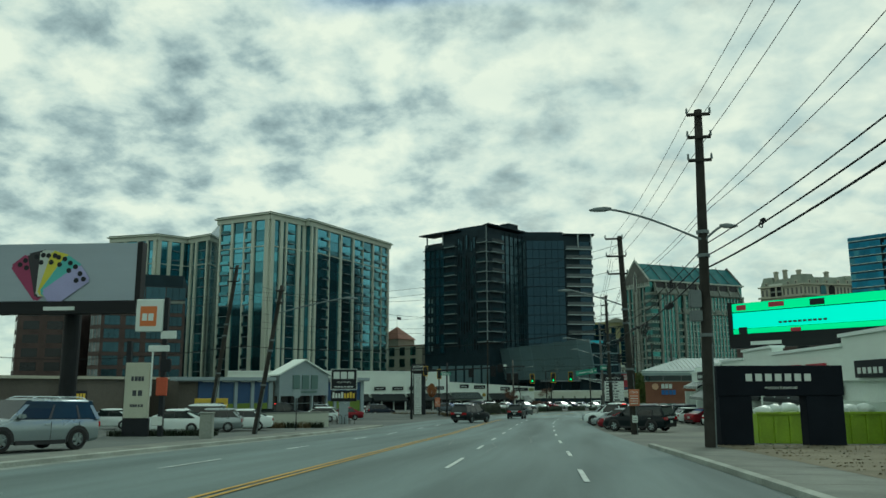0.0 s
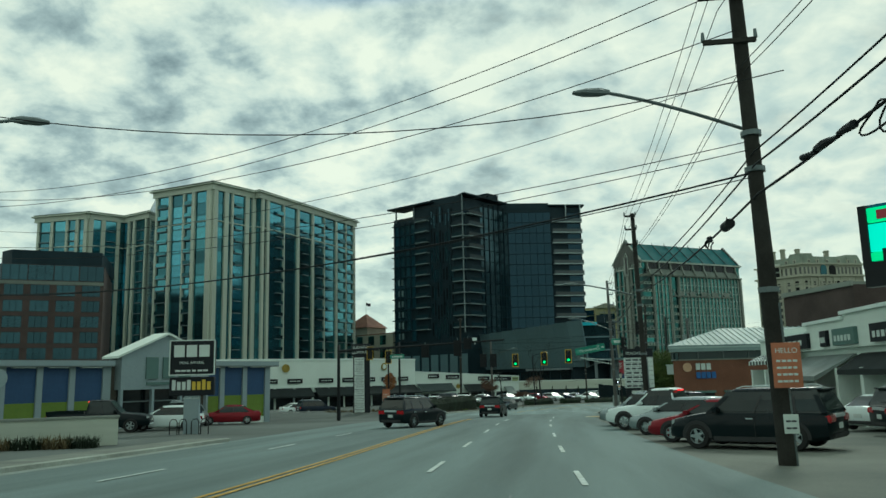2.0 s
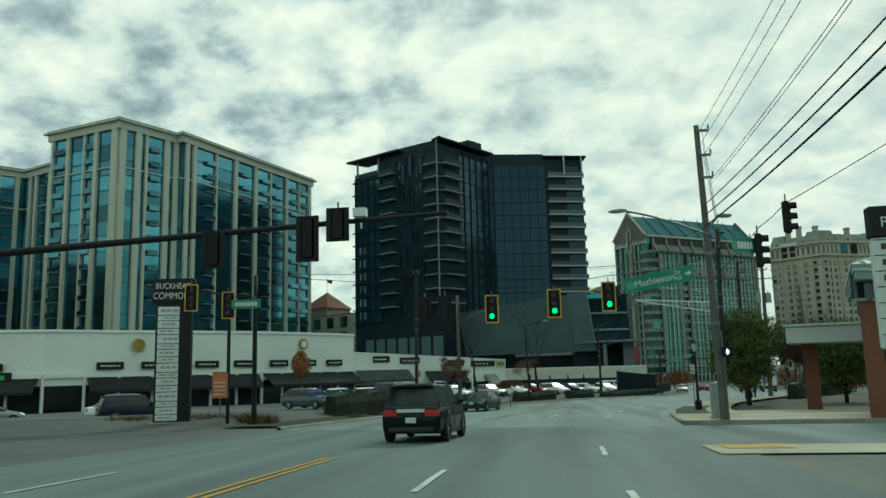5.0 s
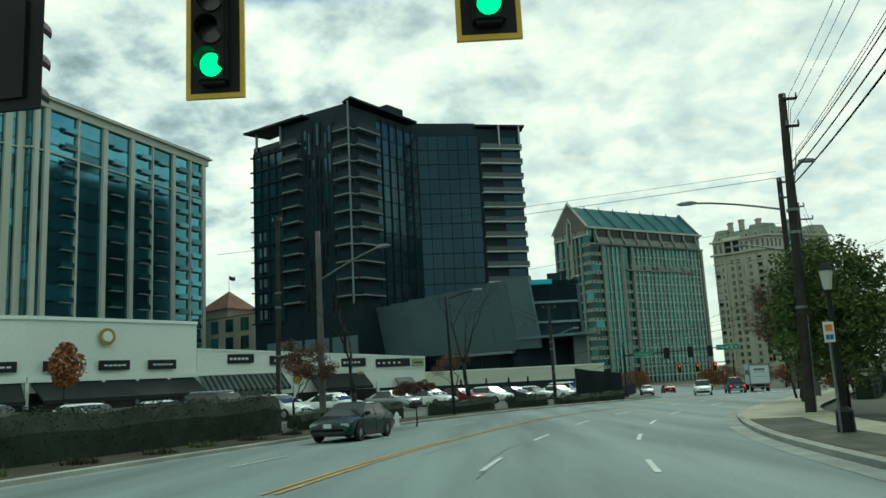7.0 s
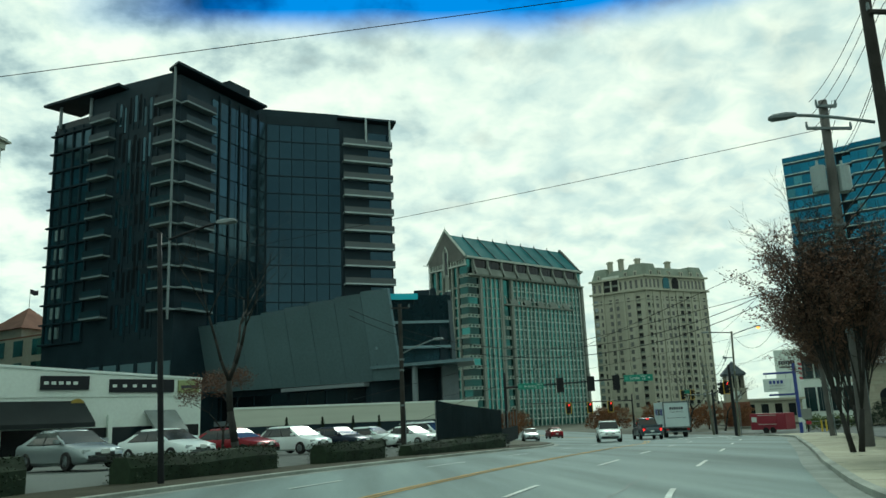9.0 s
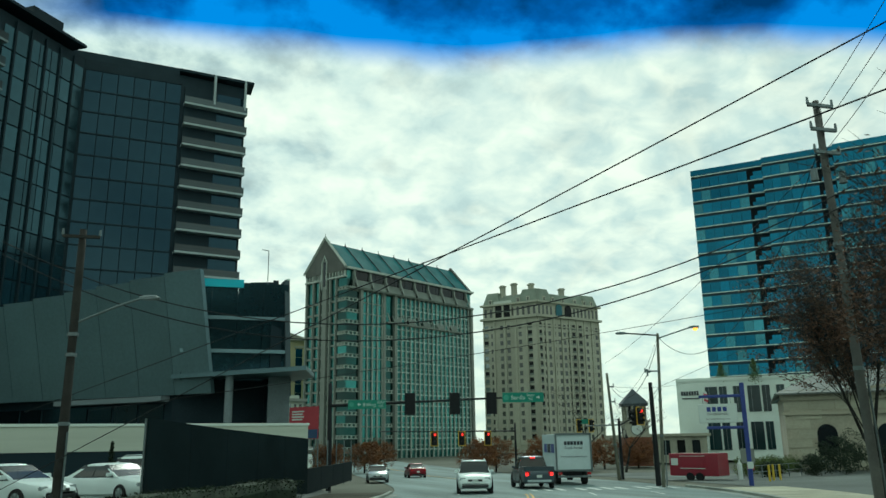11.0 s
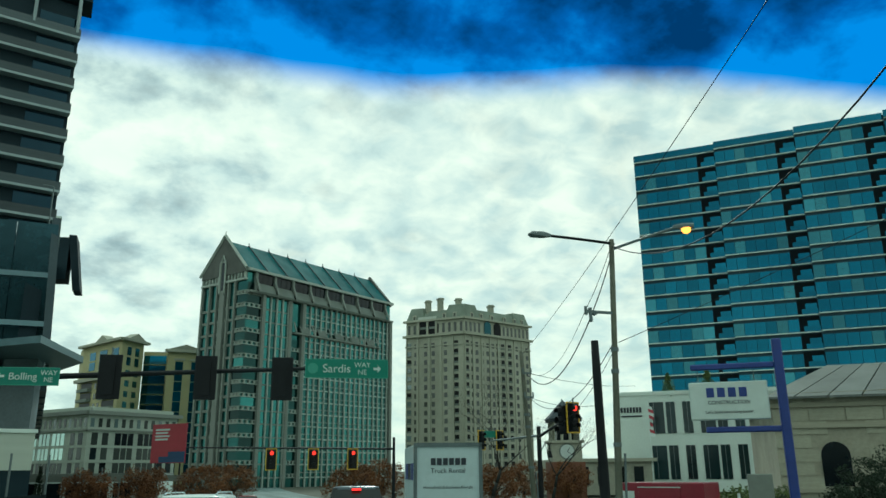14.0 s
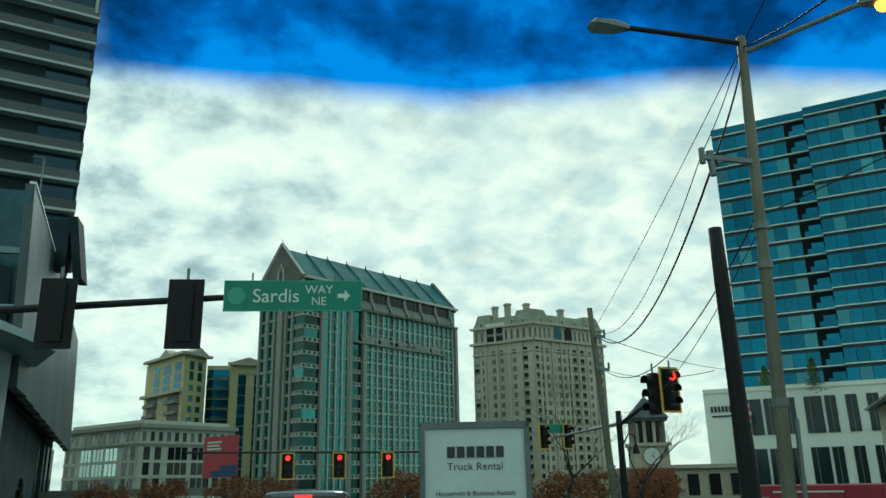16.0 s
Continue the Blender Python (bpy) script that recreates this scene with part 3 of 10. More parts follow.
def slanted(name, a, b, za, zb, lean, thick, n, m, owner, c, zlow=0.0):
    """A leaning wall of n panels from a to b; its top overhangs its foot by lean."""
    a, b = Vector(a) - c, Vector(b) - c
    d = (b - a).normalized()
    nn = Vector((d.y, -d.x))
    for k in range(n):
        p, q = a + (b - a) * k / n, a + (b - a) * (k + 1) / n - d * 0.05
        bm = B()
        lo, hi = [], []
        for pt, back in ((p, 0), (q, 0), (q, 1), (p, 1)):
            lo.append(bm.verts.new((*(pt - nn * (lean + thick * back)), za)))
        for pt, back in ((p, 0), (q, 0), (q, 1), (p, 1)):
            hi.append(bm.verts.new((*(pt - nn * (thick * back)), zb + zlow * (1 - (k + 0.5) / n))))
        bm.faces.new(reversed(lo))
        bm.faces.new(hi)
        for i in range(4):
            bm.faces.new((lo[i], lo[(i + 1) % 4], hi[(i + 1) % 4], hi[i]))
        part(name, bm, m, owner)


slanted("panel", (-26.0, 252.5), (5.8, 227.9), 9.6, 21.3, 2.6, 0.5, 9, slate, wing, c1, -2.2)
bm = B()
prism(bm, [(x - c1.x, y - c1.y) for x, y in [(-25, 258), (3.6, 233.6), (13.2, 234.5), (9.2, 262), (-18, 268)]], 0, 19.6)
part("wall", bm, dark_panel, wing)
fw = Face(wing, (-25, 258), (3.6, 233.6))
for k in range(10):
    fw.piece("ground_window", window_dark, 1 + 3.6 * k, 4.2 + 3.6 * k, 2.2, 8.8, 0.0, 0.12)
fw.piece("band", pale_slab, 2, 37, 4.6, 5.3, 0.1, 0.9)
fw.piece("band", pale_slab, 22, 37.3, 9.0, 9.5, 0.1, 1.2)
fr = Face(wing, (3.6, 232.0), (14.4, 232.6))
slanted("glass_front", (4.4, 230.6), (14.4, 231.4), 11.0, 20.6, 1.2, 0.4, 4, dark, wing, c1)
for z in (13.6, 16.9):
    fr.piece("floor_band", slate, 0.5, 10.6, z, z + 0.35, 0.2, 1.0)
fr.piece("sign_strip", mat("cyan_strip", (0.02, 0.42, 0.52), 0.4, 0, 0.1), 1.4, 6.2, 20.0, 20.8, 1.6, 1.75)
# the flank along the road: tall grey panels that lean out, above a dark glazed foot
fs_ = Face(wing, (14.4, 231.5), (7.6, 281.0))
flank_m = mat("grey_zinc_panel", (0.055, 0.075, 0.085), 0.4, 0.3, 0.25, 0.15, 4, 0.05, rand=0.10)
mt = fs_.matrix()
for k in range(11):
    u0, u1 = fs_.length * k / 11, fs_.length * (k + 1) / 11 - 0.08
    zt, zl = 21.1 - 0.05 * k, 9.4 - 0.12 * k
    bm = B()
    lo = [bm.verts.new(mt @ Vector(q)) for q in ((u0, -0.5, zl), (u1, -0.5, zl), (u1, 0.0, zl), (u0, 0.0, zl))]
    hi = [bm.verts.new(mt @ Vector(q)) for q in ((u0, 0.0, zt), (u1, 0.0, zt), (u1, 0.5, zt), (u0, 0.5, zt))]
    bm.faces.new(list(reversed(lo)))
    bm.faces.new(hi)
    for i in range(4):
        bm.faces.new((lo[i], lo[(i + 1) % 4], hi[(i + 1) % 4], hi[i]))
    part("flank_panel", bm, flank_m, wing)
    fs_.piece("foot_window", window_dark, u0 + 0.1, u1, 1.0, 8.4, -1.3, -1.1)
    fs_.piece("foot_mullion", dark_panel, u0 - 0.1, u0 + 0.1, 0.6, 8.6, -1.3, -1.0)
fs_.piece("coping", white_wall, 0, fs_.length * 0.4, 21.1, 21.25, -0.3, 0.06)
fs_.piece("foot_wall", dark_panel, 0, fs_.length, 0, 9.3, -1.6, -1.3)
fs_.piece("flank_core", dark_panel, 0.5, fs_.length, 9.3, 20.2, -1.6, -0.55)
# plant screen on the roof: a flat frame with a fin that hangs out past the edge
plate("roof_screen", [(10.6, 246.2), (13.3, 245.6), (13.4, 247.6), (10.7, 248.0)], 20.0, 23.7, dark_panel, wing, c1)
bm = B()
v0 = [(13.2, 245.5), (13.8, 245.5), (13.8, 247.8), (13.2, 247.8)]
lo = [bm.verts.new((x + 0.75 - c1.x, y - c1.y, 19.1)) for x, y in v0]
hi = [bm.verts.new((x - c1.x, y - c1.y, 23.9)) for x, y in v0]
bm.faces.new(list(reversed(lo)))
bm.faces.new(hi)
for i in range(4):
    bm.faces.new((lo[i], lo[(i + 1) % 4], hi[(i + 1) % 4], hi[i]))
part("end_fin", bm, dark_panel, wing)
bm = B()
rod(bm, (12.4 - c1.x, 240 - c1.y, 20), (12.4 - c1.x, 240 - c1.y, 26.2), 0.06, 0.05, 6)
rod(bm, (12.4 - c1.x, 240 - c1.y, 26.2), (11.6 - c1.x, 240 - c1.y, 26.3), 0.05, 0.04, 6)
part("roof_mast", bm, steel, wing, "thin grey lamp mast on the roof")
plate("entrance_canopy", [(3.4, 232.2), (15.6, 221.8), (17.0, 230), (14.6, 236)], 11.1, 11.5, slate, wing, c1)
plate("entrance_wall", [(12.6, 229.4), (14.6, 228.6), (14.6, 231.0), (12.6, 231.0)], 0, 11.1, pale_slab, wing, c1)
for x, y in ((9.0, 228.4),):
    bm = B()
    rod(bm, (x - c1.x, y - c1.y, 0), (x - c1.x, y - c1.y, 11.1), 0.38, 0.38, 12)
    part("column", bm, pale_slab, wing)
part_wall = thing("forecourt_wall", "low cream retaining wall before the podium", "wall", 4, 219)
fz = Face(part_wall, (-12, 216.5), (15.8, 222.6))
fz.piece("wall_face", cream, 0, fz.length, 3.0, 4.9, 0, 0.5)
fz.piece("wall_foot", dark_panel, 0, fz.length, 0, 3.0, 0, 0.45)
fz.piece("coping", white_wall, -0.1, fz.length + 0.1, 4.9, 5.1, -0.1, 0.6)

# office tower with a green pitched roof and ribbed walls
PC = [(29.2, 405.4), (40.0, 389.8), (90.3, 424.5), (79.5, 440.1)]
tC, fC = building("office_tower", "grey ribbed office tower with green glass and pitched roof", PC, -9, 50.4, green_glass, precast, "office building")
cC = Vector((sum(p[0] for p in PC) / 4, sum(p[1] for p in PC) / 4))
HC, NF = 59.4, 17
fh = HC / NF
g, lf = fC[0], fC[1]
baluster = mat("pale_baluster", (0.36, 0.36, 0.31), 0.8, 0, 0.2, 0.3, 4, 0.05)


def bay(f, u0, u1, j, out=0.45):
    """One storey of a balcony bay: dark glass, a pale sill and rail with balusters between."""
    z = j * fh
    f.piece("bay_window", deep_green if (j * 7 + int(u0)) % 6 else green_glass, u0, u1, z + 1.15, z + fh - 0.05, 0.0, out - 0.25)
    f.piece("bay_sill", baluster, u0, u1, z - 0.05, z + 0.22, 0.0, out)
    f.piece("bay_rail", baluster, u0, u1, z + 0.92, z + 1.1, 0.0, out)
    n = max(2, round((u1 - u0) / 1.5))
    for k in range(n):
        c = u0 + (u1 - u0) * (k + 0.5) / n
        f.piece("baluster", baluster, c - 0.3, c + 0.3, z + 0.22, z + 0.92, 0.0, out - 0.04)


def strut(f, u, za, zb, oa, ob_, w=0.5, t=0.55, name="flying_strut", m=None):
    """A sloping buttress from za at oa to zb at ob_, seen against the wall."""
    mt = f.matrix()
    bm = B()
    lo = [bm.verts.new(mt @ Vector(q)) for q in ((u, -ob_, zb - t), (u + w, -ob_, zb - t), (u + w, -oa, za - t), (u, -oa, za - t))]
    hi = [bm.verts.new(mt @ Vector(q)) for q in ((u, -ob_, zb), (u + w, -ob_, zb), (u + w, -oa, za), (u, -oa, za))]
    bm.faces.new(list(reversed(lo)))
    bm.faces.new(hi)
    for i in range(4):
        bm.faces.new((lo[i], lo[(i + 1) % 4], hi[(i + 1) % 4], hi[i]))
    part(name, bm, m or precast, f.owner)


for j in range(1, NF - 2):
    g.piece("spandrel", precast, 0, g.length, j * fh - 0.1, j * fh + 0.6, 0.05, 0.3)
for j in range(1, NF - 1):
    bay(g, 15.2, g.length + 0.3, j)
    bay(lf, 0.0, 5.2, j)
for j in range(1, NF - 5):
    bay(lf, 16.4, 20.4, j, 0.3)
for u in (0.0, 3.4, 6.6, 11.6, 14.4):
    g.piece("rib", precast, u, u + 0.6, 0, HC, 0, 0.75)
g.piece("arch_shaft", precast, 8.6, 10.6, 0, HC + 3.6, 0, 1.0)
mullion = mat("pale_mullion", (0.45, 0.45, 0.395), 0.7, 0, 0.15, 0.3, 4, 0.05)
for k in range(25):
    u = 6.2 + k * 2.2
    if 15.8 < u < 20.2:
        continue
    lf.piece("rib", mullion, u, u + 0.34, 0, HC - 6.5, 0.0, 0.8)
    lf.piece("window_strip", green_glass, u + 0.4, u + 2.15, 0.4, HC - 7, 0.12, 0.34)
for u in (5.2, 15.2, 20.4, lf.length - 1.0):
    lf.piece("pier", precast, u, u + 1.1, 0, HC - 6.4, 0, 1.1)
for j in range(1, NF - 2):
    lf.piece("floor_band", mullion, 21.6, lf.length - 1.2, j * fh - 0.15, j * fh + 0.25, 0.1, 0.40)
    lf.piece("floor_band", precast, 21.6, lf.length - 1.2, (j + 0.4) * fh - 0.14, (j + 0.4) * fh + 0.16, 0.1, 0.39)
    lf.piece("floor_band", precast, 6.4, 15.2, j * fh - 0.1, j * fh + 0.3, 0.1, 0.38)
# row of little buttresses over the setback
lf.piece("setback_ledge", precast, 17.0, 54.8, 43.4, 43.9, 0, 1.5)
for k in range(6):
    u = 17.4 + 7.2 * k
    strut(lf, u, 47.0, 44.2, 0.5, 1.7, 0.5, 0.5)
    if k < 5:
        strut(lf, u + 2.4, 46.2, 44.0, 0.4, 1.5, 3.6, 0.4, "skirt_roof", stone_dark)
# attic set back behind a sloping skirt, with posts and flying struts
lf.piece("attic_ledge", precast, 0, lf.length, HC - 6.6, HC - 6.0, 0, 1.6)
for k in range(9):
    u = 2.4 + 6.9 * k
    lf.piece("attic_post", precast, u, u + 0.7, HC - 6.2, HC + 0.4, 0.0, 0.9)
    strut(lf, u, HC - 1.6, HC - 5.6, 0.6, 2.4, 0.7, 0.8)
    if k < 8:
        for q in range(3):
            lf.piece("attic_window", window_dark, u + 0.9 + 2.0 * q, u + 2.7 + 2.0 * q, HC - 3.4, HC - 0.5, 0.02, 0.3)
        strut(lf, u + 0.7, HC - 3.4, HC - 6.0, 0.3, 1.9, 6.2, 0.3, "skirt_roof", stone_dark)
lf.piece("eave", mullion, -0.6, lf.length + 0.6, HC - 0.45, HC + 0.25, 0, 1.3)
g.piece("eave", mullion, -0.3, g.length + 0.3, HC - 3.0, HC - 2.5, 0, 0.9)
for k in range(14):
    if abs(k * 1.4 - 9.2) > 1.6:
        g.piece("attic_pillar", mullion, 0.3 + 1.4 * k, 0.65 + 1.4 * k, HC - 2.5, HC - 0.3, 0, 0.8)


def gable_roof(owner, c, w, s, e, n, z0, z1, m, mg, bays=12):
    """Two slopes of metal bays between stone gable ends."""
    w, s, e, n = (Vector(p) - c for p in (w, s, e, n))
    r0, r1 = (w + s) / 2, (e + n) / 2
    for a0, a1, k in ((s, e, 1), (n, w, 0)):
        b0, b1 = (r0, r1) if k else (r1, r0)
        for i in range(bays):
            bm = B()
            q = [a0 + (a1 - a0) * (i + 0.03) / bays, a0 + (a1 - a0) * (i + 0.97) / bays, b0 + (b1 - b0) * (i + 0.97) / bays, b0 + (b1 - b0) * (i + 0.03) / bays]
            zz = (z0, z0, z1, z1)
            lo = [bm.verts.new((*p, z - 0.25)) for p, z in zip(q, zz)]
            hi = [bm.verts.new((*p, z)) for p, z in zip(q, zz)]
            bm.faces.new(reversed(lo))
            bm.faces.new(hi)
            for j in range(4):
                bm.faces.new((lo[j], lo[(j + 1) % 4], hi[(j + 1) % 4], hi[j]))
            part("roof_bay", bm, m, owner)
    for a, b, r, sgn in ((w, s, r0, -1), (e, n, r1, 1)):
        d = (r1 - r0).normalized() * sgn
        bm = B()
        lo = [bm.verts.new((*(p - d * 0.2), z)) for p, z in ((a, z0 - 1), (b, z0 - 1), (b, z0 + 0.3), (r, z1 + 1.1), (a, z0 + 0.3))]
        hi = [bm.verts.new((*(p + d * 0.9), z)) for p, z in ((a, z0 - 1), (b, z0 - 1), (b, z0 + 0.3), (r, z1 + 1.1), (a, z0 + 0.3))]
        bm.faces.new(lo)
        bm.faces.new(list(reversed(hi)))
        for j in range(5):
            bm.faces.new((lo[(j + 1) % 5], lo[j], hi[j], hi[(j + 1) % 5]))
        part("gable_end", bm, mg, owner)


gable_roof(tC, cC, *PC, HC + 0.2, 69.2, green_roof, mat("brown_grey_gable", (0.135, 0.13, 0.115), 0.85, 0, 0.25, 0.3, 4, 0.1), 8)
rib_dark = mat("dark_roof_rib", (0.014, 0.045, 0.05), 0.7, 0, 0.2, 0.5, 6, 0.05)
w_, s_, e_, n_ = (Vector(q) - cC for q in PC)
for k in range(9):
    a, b = s_ + (e_ - s_) * k / 8, (w_ + s_) / 2 + ((e_ + n_) / 2 - (w_ + s_) / 2) * k / 8
    bm = B()
    rod(bm, (*a, HC + 0.3), (*b, 69.3), 0.28, 0.28, 6)
    part("roof_rib", bm, rib_dark, tC)
    bm = B()
    rod(bm, (*b, 69.2), (*b, 70.3), 0.2, 0.08, 6)
    part("ridge_post", bm, rib_dark, tC)
mt = g.matrix()
for a, b in (((-0.7, HC + 0.2), (g.length / 2, 70.6)), ((g.length / 2, 70.6), (g.length + 0.7, HC + 0.2))):
    bm = B()
    rod(bm, mt @ Vector((a[0], -1.0, a[1])), mt @ Vector((b[0], -1.0, b[1])), 0.5, 0.5, 4)
    part("rake_trim", bm, mullion, tC)
bm = B()
rod(bm, mt @ Vector((g.length / 2, -0.9, 70.2)), mt @ Vector((g.length / 2, -0.9, 72.0)), 0.3, 0.05, 6)
part("finial", bm, mullion, tC)
bm = B()
tube(bm, [mt @ Vector((8.4, -1.15, HC - 6)), mt @ Vector((8.4, -1.15, HC + 2.8)), mt @ Vector((9.55, -1.15, HC + 5.0)), mt @ Vector((10.7, -1.15, HC + 2.8)), mt @ Vector((10.7, -1.15, HC - 6))], 0.26, 6)
part("arch_trim", bm, mullion, tC)
g.piece("arch_window", window_dark, 9.0, 10.2, HC - 5, HC + 3.0, 1.0, 1.06)

# stone hotel tower with a mansard top
PD = [(114.0, 484.8), (133.0, 466.5), (168.0, 479.5), (150, 508)]
tD, fD = building("stone_tower", "tan stone tower with slate mansard roof and chimneys", PD, -9, 56.4, stone, stone_dark, "hotel building")
cD = Vector((sum(p[0] for p in PD) / 4, sum(p[1] for p in PD) / 4))
HD = 65.4
# near-black panes: shade inside loggias and balcony bays is put into the colour
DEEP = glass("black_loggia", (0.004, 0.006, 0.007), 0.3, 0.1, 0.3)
for f, cols in ((fD[0], ((0.055, 2), (0.17, 0), (0.34, 0), (0.47, 0), (0.68, 0), (0.86, 1))),
                (fD[1], ((0.035, 1), (0.115, 0), (0.18, 0), (0.26, 0), (0.34, 0), (0.42, 0), (0.50, 1), (0.57, 1), (0.68, 1), (0.79, 0), (0.88, 0), (0.955, 0)))):
    for j in range(15):
        z = 6.0 + j * 3.4
        for c, deep in cols:
            u, w = c * f.length, (0.95 if deep else 0.72)
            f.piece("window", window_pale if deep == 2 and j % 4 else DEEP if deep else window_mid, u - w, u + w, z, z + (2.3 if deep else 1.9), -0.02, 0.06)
            if deep:
                f.piece("balcony_rail", stone_dark, u - w, u + w, z, z + 0.7, 0.06, 0.32)
    for z, o, h in ((4.0, 0.5, 0.8), (54.2, 0.4, 0.5), (58.2, 1.2, 0.9), (64.6, 1.1, 0.8)):
        f.piece("string_course", stone, -o, f.length + o, z, z + h, -0.2, o)
    n = 5 if f is fD[0] else 8
    for k in range(n + 1):
        u = f.length * k / n
        f.piece("pilaster", stone, max(0, u - 0.45), min(f.length, u + 0.45), 0, 58.2, 0, 0.4)
    for k in range(2 * n):
        u = f.length * (k + 0.5) / (2 * n)
        if not (f is fD[0] and 0.2 < u / f.length < 0.54) and not (f is fD[1] and 0.28 < u / f.length < 0.56):
            f.piece("attic_window", window_mid, u - 0.55, u + 0.55, 59.6, 63.4, -0.02, 0.08)
            f.piece("attic_frame", stone, u - 0.75, u + 0.75, 63.4, 63.9, 0, 0.3)
f = fD[0]
# no hollow behind the piers, only a flat pane painted as dark as its shade
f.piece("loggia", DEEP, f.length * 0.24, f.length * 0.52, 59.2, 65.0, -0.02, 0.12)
f.piece("loggia_rail", stone_dark, f.length * 0.24, f.length * 0.52, 61.4, 62.3, 0.12, 0.5)
for c in (0.22, 0.38, 0.53):
    f.piece("loggia_pier", stone, f.length * c - 0.4, f.length * c + 0.4, 59.0, 65.4, 0.1, 0.7)
f.piece("pediment", mat("pale_pediment", (0.60, 0.58, 0.50), 0.85, 0, 0.15, 0.3, 4, 0.1), f.length * 0.22, f.length * 0.54, 65.4, 66.5, 0, 0.9)
f = fD[1]
for c in (0.34, 0.49):
    mt = f.matrix()
    u = f.length * c
    pts = [(u - 1.9, 58.8), (u + 1.9, 58.8)] + [(u + 1.9 * math.cos(q), 62.6 + 1.9 * math.sin(q)) for q in [math.pi * i / 8 for i in range(9)]]
    bm = B()
    fr_ = [bm.verts.new(mt @ Vector((a, -0.35, z))) for a, z in pts]
    bk = [bm.verts.new(mt @ Vector((a, 0.0, z))) for a, z in pts]
    bm.faces.new(fr_)
    for i in range(len(pts)):
        k = (i + 1) % len(pts)
        bm.faces.new((fr_[k], fr_[i], bk[i], bk[k]))
    part("arched_window", bm, teal_dark if c < 0.4 else DEEP, tD)
mansard_m = mat("grey_green_mansard", (0.255, 0.275, 0.215), 0.75, 0, 0.3, 0.25, 4, 0.2, rand=0.05)
lo = [Vector(p) - cD for p in PD]


def roof_block(pts, inset, z0, z1, name):
    """A steep mansard block over a plan polygon."""
    c = sum(pts, Vector((0, 0))) / len(pts)
    bm = B()
    va = [bm.verts.new((*p, z0)) for p in pts]
    vb = [bm.verts.new((*(c + (p - c) * inset), z1)) for p in pts]
    n = len(pts)
    for i in range(n):
        bm.faces.new((va[i], va[(i + 1) % n], vb[(i + 1) % n], vb[i]))
    bm.faces.new(vb)
    part(name, bm, mansard_m, tD)


roof_block(lo, 0.86, HD - 0.2, HD + 4.0, "mansard")
for i, (a, b, z) in enumerate(((0, 1, 5.6), (1, 2, 5.0), (2, 3, 4.4))):
    # a taller pavilion roof at each corner
    c, d1, d2 = lo[b], (lo[a] - lo[b]).normalized(), (lo[(b + 1) % 4] - lo[b]).normalized()
    q = [c, c + d2 * 9, c + d2 * 9 + d1 * 9, c + d1 * 9]
    roof_block(q, 0.72, HD - 0.1, HD + z, "pavilion_roof")
c = lo[0]
d1, d2 = (lo[1] - lo[0]).normalized(), (lo[3] - lo[0]).normalized()
roof_block([c, c + d1 * 8, c + d1 * 8 + d2 * 8, c + d2 * 8], 0.66, HD - 0.1, HD + 5.4, "pavilion_roof")
for f, ks in ((fD[0], (0.14, 0.66, 0.84)), (fD[1], (0.12, 0.26, 0.42, 0.62, 0.78, 0.9))):
    for c in ks:
        u = f.length * c
        f.piece("dormer", stone, u - 0.8, u + 0.8, HD, HD + 2.3, -1.6, -0.1)
        f.piece("dormer_window", window_mid, u - 0.4, u + 0.4, HD + 0.4, HD + 1.8, -0.1, -0.04)
for f, c, back, zt in ((fD[0], 0.33, 3.2, 8.8), (fD[0], 0.54, 3.4, 9.4), (fD[0], 0.84, 4.2, 8.6), (fD[1], 0.50, 4.0, 7.6)):
    q = f.p + f.d * f.length * c - f.n * back
    bm = B()
    box(bm, q.x - 1.05, q.y - 1.05, HD + 1, q.x + 1.05, q.y + 1.05, HD + zt)
    box(bm, q.x - 1.35, q.y - 1.35, HD + zt - 0.9, q.x + 1.35, q.y + 1.35, HD + zt - 0.3)
    part("chimney", bm, stone, tD)

# blue glass tower that steps back bay by bay
dE, nE = Vector((0.739, -0.674)), Vector((-0.674, -0.739))
PE0 = Vector((98.2, 287.0))
steps = []
for k, (u0, u1, o) in enumerate(((0, 13.8, 0.0), (13.8, 26.5, 1.0), (26.5, 39.5, 2.0), (39.5, 54, 3.0))):
    steps += [tuple(PE0 + dE * u0 + nE * o), tuple(PE0 + dE * u1 + nE * o)]
PE = steps + [tuple(PE0 + dE * 54 - nE * 22), tuple(PE0 - nE * 22)]
tE, fE = building("glass_tower", "blue glass apartment tower with white floor bands", PE, -8, 50.0, mat("deep_teal_panel", (0.012, 0.045, 0.065), 0.5, 0, 0.25, 0.3, 5, 0.05, 0.3), dark_panel, "apartment building")
FE = 2.73
blue_pale = glass("pale_blue_glass", (0.045, 0.19, 0.24), 0.10, 0.6, 0.3, 0.7)
rng = random.Random(19)
